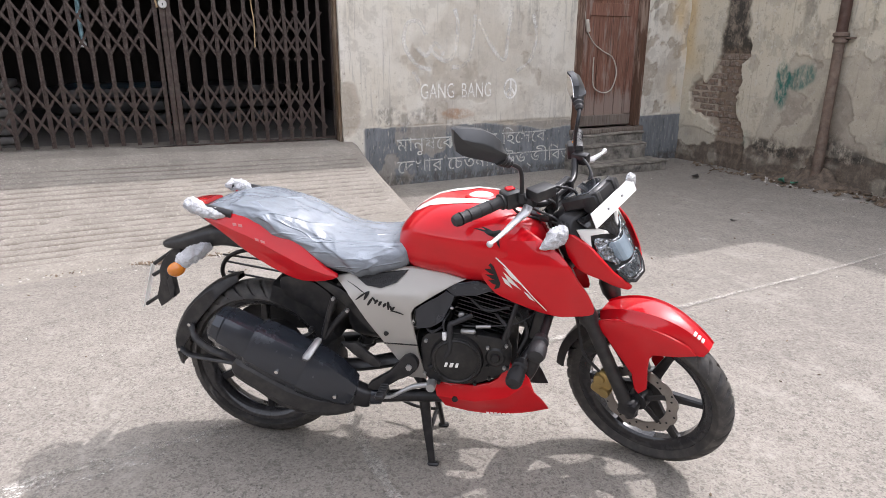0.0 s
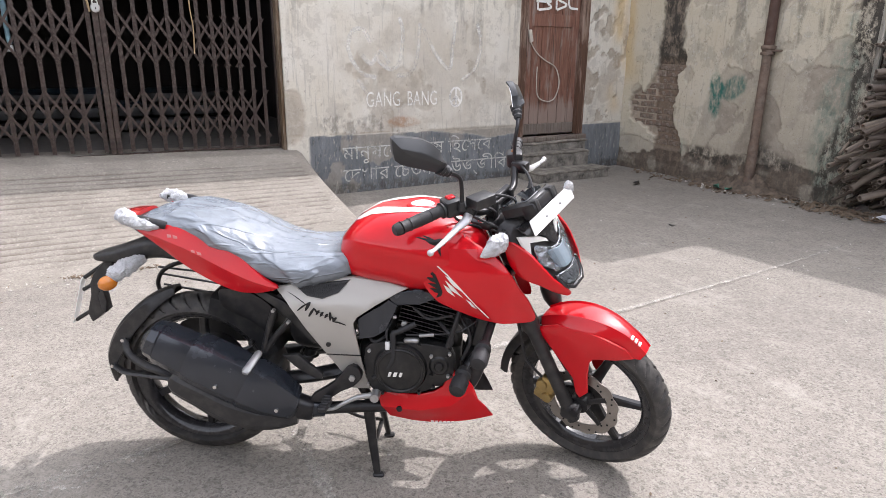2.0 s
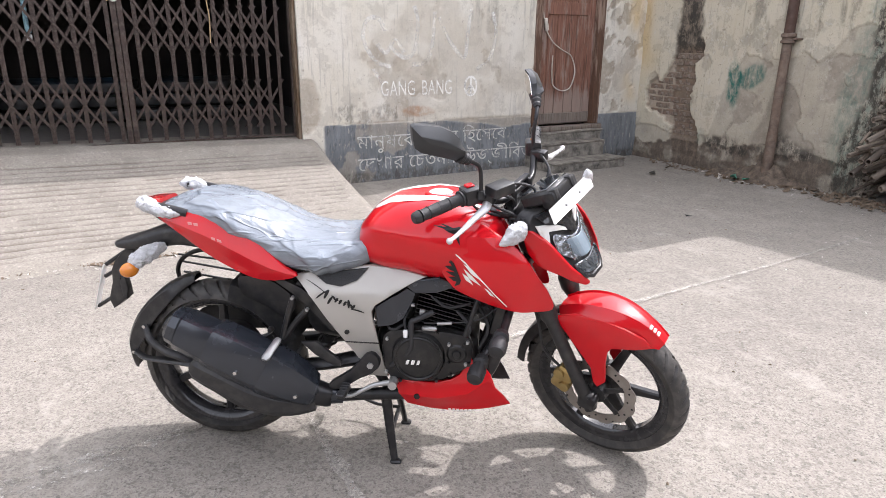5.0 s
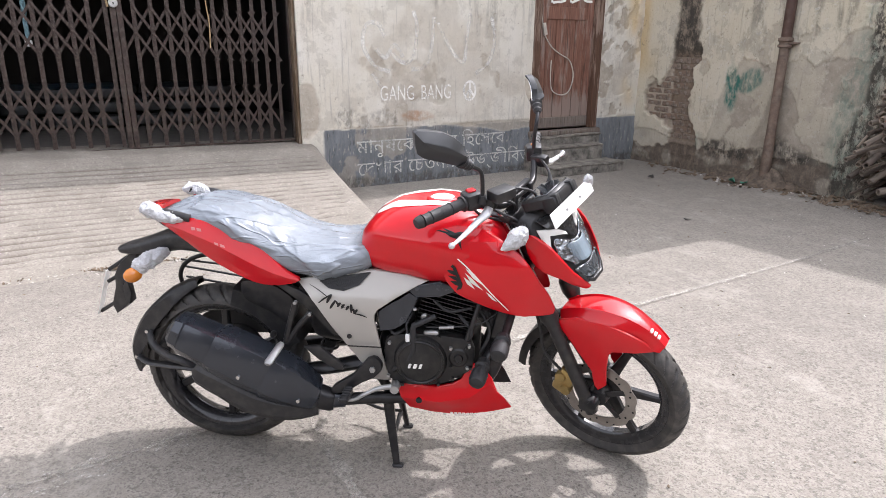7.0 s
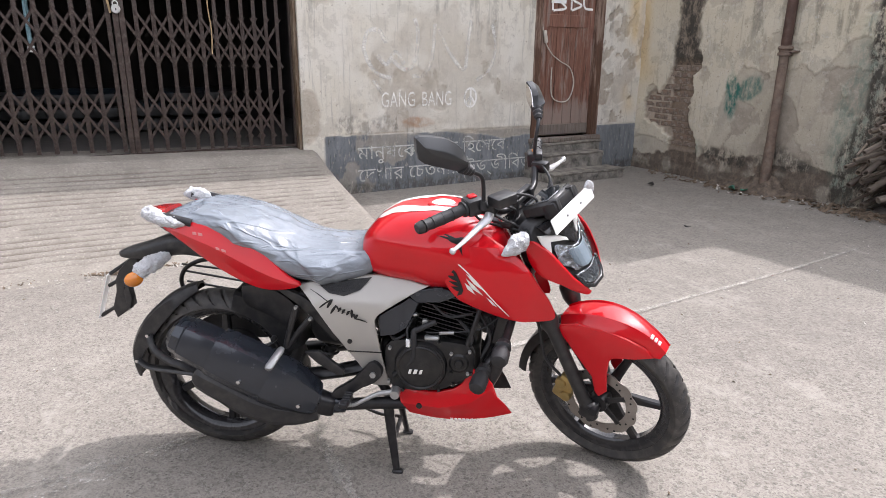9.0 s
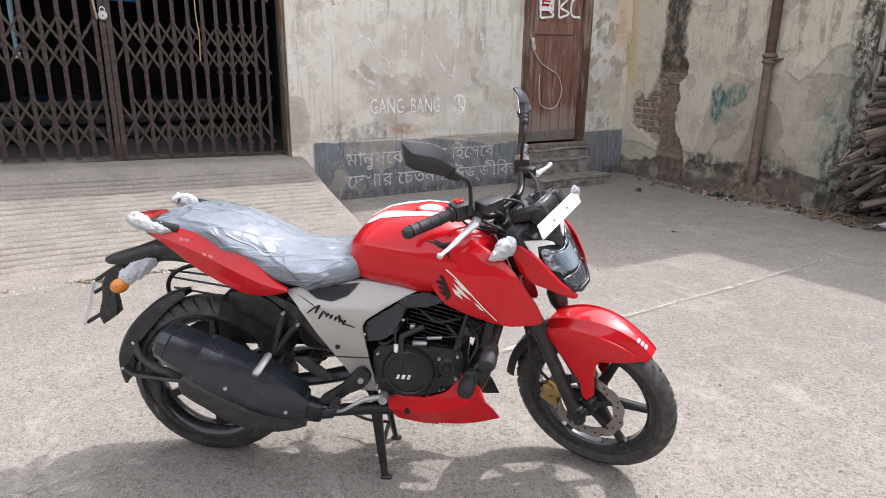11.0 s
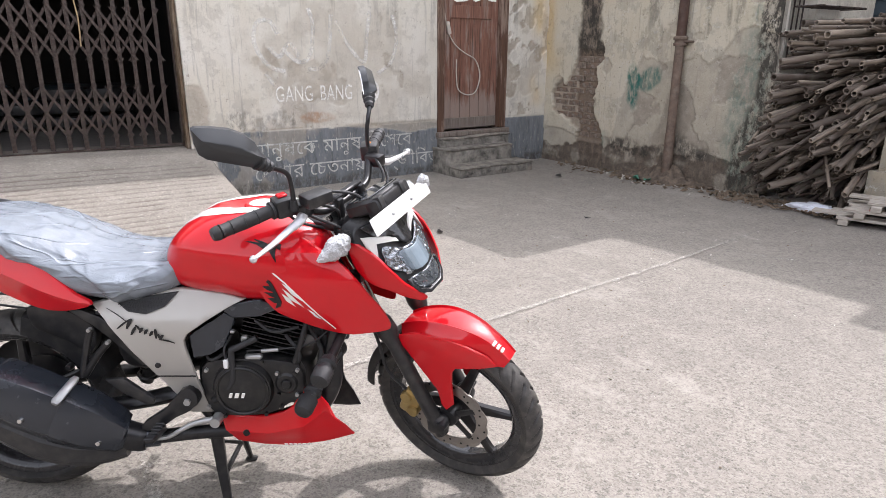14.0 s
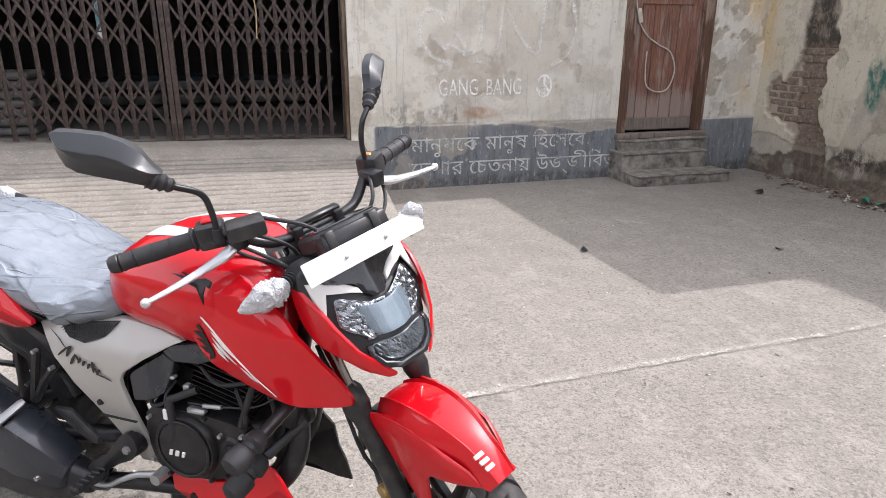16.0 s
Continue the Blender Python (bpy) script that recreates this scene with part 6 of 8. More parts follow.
# frame, swingarm, engine
for s in (-1, 1):
    fixed("swingarm", tube(B(), [(0.59, s * 0.09, 0.425), (0.42, s * 0.105, 0.39), (0.22, s * 0.11, 0.365), (0.02, s * 0.11, 0.338)], [0.034, 0.03, 0.028, 0.026], 12, flat=0.7), M_SATIN, "black swingarm")
    fixed("axle_plate", box(B(), -0.005, 0.095, s * 0.125 - 0.012, s * 0.125 + 0.012, 0.311, 0.366, 0.008, None, 2), M_SATIN)
    lathe(bm := B(), [(0.001, -0.012), (0.016, -0.012), (0.018, 0.012)], 18, Matrix.Translation((0.045, s * 0.14, 0.338)))
    fixed("axle_nut", bm, M_ALLOY)
    fixed("frame_tube", tube(B(), [(1.02, s * 0.04, 0.84), (1.0, s * 0.06, 0.66), (0.965, s * 0.06, 0.50), (0.90, s * 0.07, 0.36), (0.70, s * 0.08, 0.30)], 0.016, 10), M_SATIN, "black frame tube")
    fixed("frame_rail", tube(B(), [(1.0, s * 0.05, 0.86), (0.75, s * 0.10, 0.70), (0.58, s * 0.11, 0.60), (0.585, s * 0.10, 0.42), (0.63, s * 0.08, 0.30)], 0.016, 10), M_SATIN)
    fixed("seat_rail", tube(B(), [(0.60, s * 0.11, 0.70), (0.38, s * 0.12, 0.70), (0.1, s * 0.11, 0.80), (-0.08, s * 0.08, 0.87)], 0.012, 8), M_SATIN)
    fixed("seat_brace", tube(B(), [(0.57, s * 0.12, 0.48), (0.45, s * 0.13, 0.58), (0.36, s * 0.13, 0.68)], 0.012, 8), M_SATIN)
    # pillion hanger and peg
    y = s * 0.175
    hang = fixed("pillion_hanger", tube(B(), [(0.36, y, 0.648), (0.343, y, 0.595), (0.322, y, 0.52), (0.328, y, 0.515), (0.364, y, 0.567), (0.404, y, 0.612)], 0.010, 8, 3), M_SATIN, "black pillion peg hanger")
    fixed("pillion_peg", tube(B(), [(0.316, s * 0.2, 0.519), (0.313, s * 0.207, 0.515), (0.296, s * 0.27, 0.487), (0.294, s * 0.277, 0.483)], [0.009, 0.013, 0.0145, 0.010], 10, smooth=False, flat=0.7), M_ALLOY, "alloy pillion footpeg", hang)
    lathe(bm := B(), [(0.001, -0.008), (0.007, -0.008), (0.01, -0.002), (0.01, 0.01)], 16, Matrix.Translation((0.27, s * 0.15, 0.522)))
    fixed("hanger_boss", bm, M_SATIN, "", hang)
    # rider footrest plate
    flip = (lambda b: b) if s < 0 else mirror_y
    plate = fixed("footrest_plate", flip(sheet([(0.61, 0.472), (0.58, 0.468), (0.53, 0.41), (0.47, 0.37), (0.46, 0.345), (0.50, 0.345), (0.56, 0.385), (0.60, 0.405), (0.625, 0.44)], lambda x, z: -0.185, 0.02, 0.03, 2)), M_SATIN, "black footrest plate")
    lathe(bm := B(), [(0.001, -0.014), (0.013, -0.014), (0.015, -0.010), (0.024, -0.010), (0.027, 0.0), (0.027, 0.02)], 24, Matrix.Translation((0.596, s * 0.17, 0.435)) @ Matrix.Rotation(0 if s < 0 else math.pi, 4, "Z"))
    fixed("pivot_cap", bm, M_SATIN, "", plate)
    lathe(bm := B(), [(0.001, -0.006), (0.010, -0.006), (0.011, 0.006)], 6, Matrix.Translation((0.596, s * 0.186, 0.435)) @ Matrix.Rotation(0 if s < 0 else math.pi, 4, "Z"))
    fixed("pivot_nut", bm, M_ALLOY, "", plate)
    fixed("rider_peg", box(B(), -0.013, 0.013, -0.042, 0.042, -0.009, 0.009, 0.004, Matrix.Translation((0.52, s * 0.23, 0.364)) @ Matrix.Rotation(radians(s * 8), 4, "X"), 2), M_SATIN, "ribbed dark footpeg", plate)
    for k in range(6):
        fixed("peg_rib", box(B(), 0.508, 0.533, s * (0.20 + k * 0.015) - 0.003, s * (0.20 + k * 0.015) + 0.003, 0.37, 0.379, 0.002), M_GRIP, "", plate)
    fixed("subframe_cover", flip(sheet([(0.284, 0.697), (0.326, 0.694), (0.375, 0.672), (0.44, 0.625), (0.492, 0.538), (0.468, 0.527), (0.399, 0.603), (0.35, 0.649)], lambda x, z: -0.152, 0.02, 0.03, 1)), M_BLACK, "black subframe cover", plate)
    fixed("guard_side", flip(sheet([(0.173, 0.69), (0.216, 0.692), (0.274, 0.68), (0.323, 0.645), (0.34, 0.607), (0.315, 0.545), (0.252, 0.585), (0.182, 0.617), (0.166, 0.654)], lambda x, z: -0.115 - 0.03 * max(0, (z - 0.6)) / 0.1 * 0.5, 0.03, 0.03, 2)), M_SATIN, "", plate)
    for bx, bz in ((0.36, 0.648), (0.404, 0.612)):
        lathe(bm := B(), [(0.001, -0.013), (0.005, -0.013), (0.006, 0.0)], 10, Matrix.Translation((bx, -0.175, bz)))
        fixed("hanger_bolt", flip(bm), M_ALLOY, "", plate)
    fixed("heel_guard", flip(sheet([(0.376, 0.498), (0.426, 0.502), (0.502, 0.439), (0.498, 0.421), (0.475, 0.423), (0.417, 0.459)], lambda x, z: -0.178, 0.012, 0.03, 1)), M_BLACK, "black heel guard", plate)
fixed("brake_pedal", tube(B(), [(0.66, -0.165, 0.368), (0.61, -0.18, 0.366), (0.57, -0.192, 0.35), (0.54, -0.20, 0.335), (0.515, -0.206, 0.334), (0.49, -0.21, 0.338)], [0.010, 0.008, 0.0065, 0.006, 0.006, 0.0065], 10), M_ALLOY, "polished alloy brake pedal")
lathe(bm := B(), [(0.001, -0.02), (0.014, -0.02), (0.016, 0.02)], 16, Matrix.Translation((0.663, -0.165, 0.366)))
fixed("pedal_pivot", bm, M_ALLOY)
# shock absorber
shock = fixed("shock_absorber", cyl(B(), (0.50, 0, 0.62), (0.40, 0, 0.40), 0.02), M_SATIN, "rear shock absorber")
fixed("spring", tube(B(), [(0.495 - 0.09 * k / 60 + 0.03 * math.cos(k * 0.75), 0.033 * math.sin(k * 0.75), 0.61 - 0.2 * k / 60) for k in range(61)], 0.005, 6, 2), M_SATIN, "", shock)
# engine
case = fixed("engine", body([(0.60, 0.50, 0.38, 0.09), (0.62, 0.53, 0.365, 0.125), (0.70, 0.545, 0.36, 0.14), (0.82, 0.54, 0.37, 0.135), (0.90, 0.52, 0.40, 0.11), (0.925, 0.50, 0.43, 0.08)], 5), M_ENGINE, "dark finned single-cylinder engine")
lathe(bm := B(), [(0.001, -0.024), (0.06, -0.024), (0.078, -0.019), (0.084, -0.008), (0.088, 0.02)], 40, Matrix.Translation((0.742, -0.145, 0.458)))
cover = fixed("clutch_cover", bm, M_ENGINE, "", case)
lathe(bm := B(), [(0.001, -0.02), (0.026, -0.02), (0.033, -0.014), (0.036, 0.02)], 32, Matrix.Translation((0.862, -0.135, 0.472)))
fixed("filter_cover", bm, M_ENGINE, "", case)
fixed("case_flange", sheet([(0.632, 0.52), (0.70, 0.545), (0.80, 0.545), (0.90, 0.525), (0.905, 0.44), (0.86, 0.405), (0.80, 0.375), (0.70, 0.37), (0.64, 0.395)], lambda x, z: -0.15, 0.03, 0.04, 3), M_ENGINE, "", case)
for k, (x, z) in enumerate(((0.645, 0.515), (0.70, 0.54), (0.80, 0.54), (0.895, 0.515), (0.90, 0.44), (0.845, 0.40), (0.64, 0.40), (0.685, 0.372), (0.80, 0.378), (0.838, 0.505), (0.888, 0.505), (0.838, 0.44), (0.89, 0.44))):
    lathe(bm := B(), [(0.001, -0.008), (0.005, -0.008), (0.006, 0.002)], 8, Matrix.Translation((x, -0.152, z)))
    fixed("case_bolt", bm, M_ALLOY if k % 3 == 0 else M_ENGINE, "", case)
for x, w in ((0.706, 0.009), (0.722, 0.011), (0.74, 0.009)):
    box(bm := B(), x, x + w, -0.1725, -0.169, 0.438, 0.453, 0.001)
    for v in bm.verts:
        v.co.x += (v.co.z - 0.445) * 0.3
    fixed("cover_mark", bm, M_WHITE, "pale raised mark", case)
lean = Matrix.Translation((0.80, 0, 0.53)) @ Matrix.Rotation(radians(14), 4, "Y")
barrel = fixed("cylinder", box(B(), -0.06, 0.06, -0.075, 0.075, -0.02, 0.17, 0.02, lean), M_ENGINE, "", case)
for k in range(11):
    fixed("fin", box(B(), -0.085, 0.085, -0.1, 0.1, 0.008 + k * 0.0135, 0.0115 + k * 0.0135, 0.0, lean), M_ENGINE, "", case, smooth=False)
fixed("breather_hose", tube(B(), [(0.655, -0.15, 0.42), (0.70, -0.16, 0.46), (0.722, -0.165, 0.50), (0.722, -0.165, 0.575), (0.735, -0.16, 0.585), (0.79, -0.15, 0.61)], 0.009, 10, 3), M_GRIP, "black breather hose", case)
fixed("clutch_cable", tube(B(), [(0.76, -0.15, 0.572), (0.85, -0.145, 0.575), (0.93, -0.13, 0.585), (1.0, -0.10, 0.63)], 0.0025, 6), M_GRIP, "", case)
fixed("clutch_arm", box(B(), 0.752, 0.80, -0.155, -0.135, 0.545, 0.56, 0.005), M_ALLOY, "", case)
fixed("starter_motor", cyl(B(), (0.68, -0.06, 0.57), (0.68, 0.06, 0.57), 0.035), M_ENGINE, "", case)
for pts, r in ((((0.63, -0.12, 0.57), (0.66, -0.15, 0.545), (0.70, -0.13, 0.56)), 0.005), (((0.86, -0.11, 0.60), (0.90, -0.14, 0.56), (0.885, -0.13, 0.51)), 0.006), (((0.78, -0.12, 0.65), (0.83, -0.13, 0.62), (0.90, -0.12, 0.63)), 0.005), (((0.92, -0.09, 0.62), (0.955, -0.11, 0.55), (0.93, -0.12, 0.48)), 0.006), (((0.95, -0.07, 0.6), (0.99, -0.08, 0.52), (0.965, -0.08, 0.42)), 0.006)):
    fixed("hose", tube(B(), pts, r, 8), M_GRIP, "", case)
lathe(bm := B(), [(0.066, -0.0255), (0.070, -0.0275), (0.074, -0.0255), (0.074, -0.02), (0.066, -0.02)], 40, Matrix.Translation((0.742, -0.145, 0.458)), closed=True)
fixed("cover_rim", bm, M_ENGINE, "", case)
lathe(bm := B(), [(0.001, -0.026), (0.012, -0.026), (0.015, -0.022), (0.015, -0.01)], 20, Matrix.Translation((0.862, -0.135, 0.472)))
fixed("filter_boss", bm, M_ENGINE, "", case)
fixed("head_cover", box(B(), -0.075, 0.075, -0.085, 0.085, 0.165, 0.2, 0.012, lean, 2), M_ENGINE, "", case)
for k in range(4):
    fixed("head_bolt", cyl(B(), lean @ Vector((-0.055 + 0.037 * k, -0.085, 0.182)), lean @ Vector((-0.055 + 0.037 * k, -0.094, 0.182)), 0.005, 8), M_ALLOY, "", case)
fixed("cable_end", cyl(B(), (0.80, -0.15, 0.5715), (0.845, -0.147, 0.574), 0.0055, 10), M_ALLOY, "", case)
fixed("connector", box(B(), 0.697, 0.712, -0.168, -0.152, 0.525, 0.552, 0.003), M_PLATE, "pale connector", case)
fixed("connector_lead", tube(B(), [(0.704, -0.16, 0.55), (0.70, -0.15, 0.58), (0.715, -0.13, 0.61)], 0.004, 8), M_GRIP, "", case)
fixed("frame_brace", tube(B(), [(0.925, -0.12, 0.655), (0.905, -0.135, 0.59), (0.885, -0.14, 0.53)], 0.008, 10), M_SATIN, "black engine brace", case)
for x, z in ((0.655, 0.615), (0.675, 0.60), (0.72, 0.625)):
    fixed("clip", box(B(), x, x + 0.012, -0.155, -0.14, z, z + 0.008, 0.002), M_ALLOY, "", case)
box(bm := B(), 0.745, 0.762, -0.148, -0.13, 0.595, 0.612, 0.003)
fixed("sensor", bm, M_ALLOY, "", case)
fixed("carburettor", body([(0.66, 0.66, 0.58, 0.04), (0.70, 0.67, 0.575, 0.05), (0.75, 0.65, 0.59, 0.04)], 3), M_ENGINE, "", case)
fixed("oil_cooler", box(B(), -0.018, 0.018, -0.10, 0.10, -0.055, 0.055, 0.006, Matrix.Translation((0.985, 0, 0.57)) @ Matrix.Rotation(radians(14), 4, "Y")), M_ENGINE, "black oil cooler")
fixed("horn", lathe(B(), [(0.001, -0.015), (0.022, -0.015), (0.028, -0.006), (0.022, 0.012)], 24, Matrix.Translation((0.99, -0.04, 0.53))), M_BLACK, "black horn")
# exhaust
fixed("exhaust_pipe", tube(B(), [(0.88, -0.03, 0.60), (0.965, -0.05, 0.57), (0.975, -0.07, 0.43), (0.90, -0.09, 0.335), (0.72, -0.11, 0.305), (0.58, -0.135, 0.305), (0.46, -0.17, 0.311)], [0.024, 0.027, 0.027, 0.024, 0.021, 0.02, 0.02], 14), M_SATIN, "black exhaust pipe")


def along(stations, n=6, e=2.8, sides=30):
    """Skin upright ovals round a line: (x, y, z, half width, half height)."""
    line = smooth_path([s[:3] for s in stations], n)
    size = smooth_path([(s[3], s[4], 0) for s in stations], n)
    loops = []
    for i, (p, r) in enumerate(zip(line, size)):
        tan = (line[min(i + 1, len(line) - 1)] - line[max(i - 1, 0)]).normalized()
        side = Vector((0, 1, 0))
        side = (side - tan * side.dot(tan)).normalized()
        up = tan.cross(side)
        loops.append([p + side * r.x * math.copysign(abs(math.cos(a)) ** (2 / e), math.cos(a)) + up * r.y * math.copysign(abs(math.sin(a)) ** (2 / e), math.sin(a)) for a in (2 * math.pi * k / sides for k in range(sides))])
    rings(bm := B(), loops)
    return bm


SECTION = [(-1.0, -0.45), (-1.0, 0.35), (-0.72, 0.88), (-0.25, 1.0), (0.6, 1.0), (1.0, 0.55), (1.0, -0.5), (0.55, -0.95), (-0.2, -1.0), (-0.7, -0.85)]


def facet_along(stations, n=3):
    """Skin flat-sided sections round a line: (x, y, z, half width, half height)."""
    line, size = smooth_path([s[:3] for s in stations], n), smooth_path([(s[3], s[4], 0) for s in stations], n)
    loops = []
    for i, (p, r) in enumerate(zip(line, size)):
        tan = (line[min(i + 1, len(line) - 1)] - line[max(i - 1, 0)]).normalized()
        side = (Vector((0, 1, 0)) - tan * tan.y).normalized()
        up = side.cross(tan) * (1 if side.cross(tan).z > 0 else -1)
        loops.append([p + side * r.x * a + up * r.y * b for a, b in SECTION])
    rings(bm := B(), loops)
    bmesh.ops.bevel(bm, geom=[e for e in bm.edges if not e.is_boundary and len(e.link_faces) == 2 and e.calc_face_angle(0) > 0.3], offset=0.008, segments=3, affect="EDGES", profile=0.5, clamp_overlap=True)
    return bm


muff = fixed("muffler", along([(0.0, -0.21, 0.545, 0.04, 0.045), (0.1, -0.208, 0.495, 0.046, 0.054), (0.22, -0.205, 0.438, 0.048, 0.058), (0.32, -0.196, 0.385, 0.045, 0.052), (0.39, -0.185, 0.345, 0.036, 0.042), (0.43, -0.178, 0.322, 0.029, 0.032), (0.50, -0.16, 0.31, 0.024, 0.024)]), M_MUFF, "stubby blue-black muffler")
fixed("end_cap", facet_along([(-0.022, -0.215, 0.562, 0.040, 0.042), (-0.012, -0.215, 0.557, 0.049, 0.053), (0.012, -0.215, 0.547, 0.052, 0.058), (0.016, -0.215, 0.545, 0.050, 0.056)], 1), M_MUFF, "", muff, 24)
fixed("heat_shield", facet_along([(0.016, -0.217, 0.545, 0.053, 0.06), (0.022, -0.217, 0.542, 0.055, 0.062), (0.10, -0.217, 0.503, 0.057, 0.066), (0.106, -0.217, 0.500, 0.055, 0.064)], 1), M_MUFF, "", muff, 24)
fixed("side_shield", facet_along([(0.106, -0.219, 0.505, 0.058, 0.07), (0.114, -0.219, 0.501, 0.061, 0.074), (0.19, -0.217, 0.462, 0.062, 0.078), (0.26, -0.214, 0.426, 0.06, 0.078), (0.266, -0.213, 0.423, 0.057, 0.075)], 1), M_MUFF, "", muff, 24)
fixed("front_shield", facet_along([(0.262, -0.212, 0.423, 0.058, 0.077), (0.27, -0.211, 0.419, 0.061, 0.081), (0.33, -0.204, 0.386, 0.059, 0.076), (0.385, -0.192, 0.35, 0.05, 0.06), (0.408, -0.186, 0.335, 0.044, 0.049), (0.413, -0.184, 0.333, 0.036, 0.04)], 1), M_MUFF, "", muff, 24)
fixed("collar", along([(0.405, -0.184, 0.334, 0.036, 0.039), (0.435, -0.177, 0.32, 0.034, 0.036), (0.458, -0.171, 0.311, 0.032, 0.033), (0.462, -0.17, 0.31, 0.026, 0.027)], 3), M_SATIN, "", muff)
fixed("chamber", facet_along([(0.035, -0.20, 0.425, 0.03, 0.022), (0.055, -0.202, 0.413, 0.044, 0.045), (0.13, -0.203, 0.378, 0.05, 0.052), (0.21, -0.203, 0.336, 0.052, 0.058), (0.30, -0.198, 0.308, 0.05, 0.053), (0.37, -0.188, 0.3, 0.042, 0.042), (0.415, -0.18, 0.3, 0.032, 0.032)], 2), M_BLACK, "black lower muffler chamber", muff, 24)
lathe(bm := B(), [(0.001, -0.01), (0.018, -0.01), (0.022, 0.0), (0.03, 0.0), (0.03, 0.03)], 20, Matrix.Translation((-0.028, -0.215, 0.555)) @ Matrix.Rotation(radians(26), 4, "Y") @ Matrix.Rotation(radians(-90), 4, "Z"))
fixed("outlet", bm, M_INK, "", muff)
for x, y, z in ((0.372, -0.248, 0.348), (0.202, -0.281, 0.438)):
    lathe(bm := B(), [(0.001, -0.006), (0.006, -0.006), (0.008, 0.004), (0.008, 0.012)], 12, Matrix.Translation((x, y, z)))
    fixed("shield_bolt", bm, M_CHROME, "", muff)
# centre stand and sliders
stand = fixed("centre_stand", tube(B(), [(0.63, -0.09, 0.275), (0.63, 0.09, 0.275)], 0.014, 10, smooth=False), M_SATIN, "black centre stand")
for s in (-1, 1):
    out = 0.139 if s < 0 else 0.095
    fixed("stand_leg", tube(B(), [(0.622, s * 0.075, 0.275), (0.64, s * (0.075 + out) / 2, 0.165), (0.659, s * out, 0.062)], [0.02, 0.016, 0.012], 8, flat=0.7), M_SATIN, "", stand)
    fixed("stand_foot", box(B(), 0.644, 0.682, s * out - 0.012, s * out + 0.012, 0.049, 0.063, 0.005), M_SATIN, "", stand)
fixed("stand_tang", tube(B(), [(0.64, 0.06, 0.14), (0.56, 0.10, 0.12), (0.48, 0.13, 0.13)], 0.006, 8), M_SATIN, "", stand)
fixed("stand_brace", cyl(B(), (0.64, -0.07, 0.13), (0.64, 0.07, 0.13), 0.008, 8), M_SATIN, "", stand)
for s in (-1, 1):
    rod = fixed("crash_slider", tube(B(), [(1.035, s * 0.06, 0.64), (1.0, s * 0.23, 0.586)], 0.0135, 10, smooth=False), M_SATIN, "black crash slider rod")
    for k, (a, b) in enumerate((((1.0, 0.222, 0.588), (0.983, 0.312, 0.562)), ((0.945, 0.15, 0.468), (0.92, 0.248, 0.436)))):
        a, b = Vector(a), Vector(b)
        a.y, b.y = a.y * s, b.y * s
        P = lambda f: a.lerp(b, f)
        fixed("slider_knob", tube(B(), [P(0), P(0.08), P(0.3), P(0.36), P(0.46), P(0.52), P(0.85), P(0.95), P(1.0)], [0.014, 0.021, 0.025, 0.018, 0.018, 0.026, 0.026, 0.022, 0.01], 20, smooth=False), M_GRIP, "rubber crash knob", rod)
    fixed("slider_rod", tube(B(), [(1.0, s * 0.06, 0.52), (0.945, s * 0.14, 0.468)], 0.012, 10, smooth=False), M_SATIN, "", rod)

# ---- gate and the dark room behind it ----
GATE_Y = 7.36
gate = empty("gate_1", "brown steel collapsible lattice gate, closed and padlocked", "gate", kind="structure")


def sill(x):
    return 0.505 + 0.022 * (2.8 - x)


bar_me = finish(box(box(B(), -0.017, 0.017, -0.004, 0.004, 0, 2.3), -0.017, -0.011, -0.014, 0.004, 0, 2.3), "bar", M_STEEL, False)
left_x = [1.235 - 0.1295 * k for k in range(22)]
right_x = [1.445 + 0.1375 * k - 0.0018 * k * k for k in range(11)]
for x in left_x + right_x:
    part("bar", bar_me, None, gate, "", pose(x, GATE_Y, sill(x) + 0.012))
stile = finish(box(B(), -0.022, 0.022, -0.02, 0.02, 0, 2.3, 0.003), "stile", M_STEEL, False)
for x in (1.29, 1.338, 2.772):
    part("stile", stile, None, gate, "", pose(x, GATE_Y - 0.005, sill(x)))


def strap_mesh(dx, dz):
    """A flat strap with pointed ends, leaning from the top of one bar to the foot of the next but one."""
    n, w = math.hypot(dx, dz), 0.0105
    bm = B()
    pts = [(-n / 2 - 0.03, w * 1.1), (-n / 2 - 0.012, 0), (-n / 2 - 0.03, -w * 1.1), (-n / 2, -w), (n / 2, -w), (n / 2 + 0.03, -w * 1.1), (n / 2 + 0.012, 0), (n / 2 + 0.03, w * 1.1), (n / 2, w), (-n / 2, w)]
    rot2 = Matrix.Rotation(math.atan2(dz, dx), 4, "Y")
    rings(bm, [[rot2 @ Vector((a, y, b)) for a, b in pts] for y in (-0.002, 0.002)])
    return finish(bm, "strap", M_STEEL, False)


for xs, step in ((sorted(left_x), 0.1295), ([1.322] + right_x, 0.126)):
    for z in (0.83, 1.475, 2.12):
        down, up = strap_mesh(2 * step, 0.40), strap_mesh(-2 * step, 0.40)
        for k in range(len(xs) - 2):
            x = xs[k + 1]
            lift = 0.022 * (2.8 - x)
            part("strap", down, None, gate, "", pose(x, GATE_Y - 0.012, z + lift))
            part("strap", up, None, gate, "", pose(x, GATE_Y + 0.009, z + lift))
part("rail", box(B(), -1.7, GATE_R, GATE_Y - 0.02, GATE_Y + 0.02, sill(0.5) - 0.035, sill(0.5) - 0.02), M_STEEL, gate, smooth=False)
bm = B()
box(bm, GATE_R - 0.035, GATE_R - 0.002, WALL_Y + 0.03, GATE_Y + 0.03, 0.45, 2.7, 0.004)
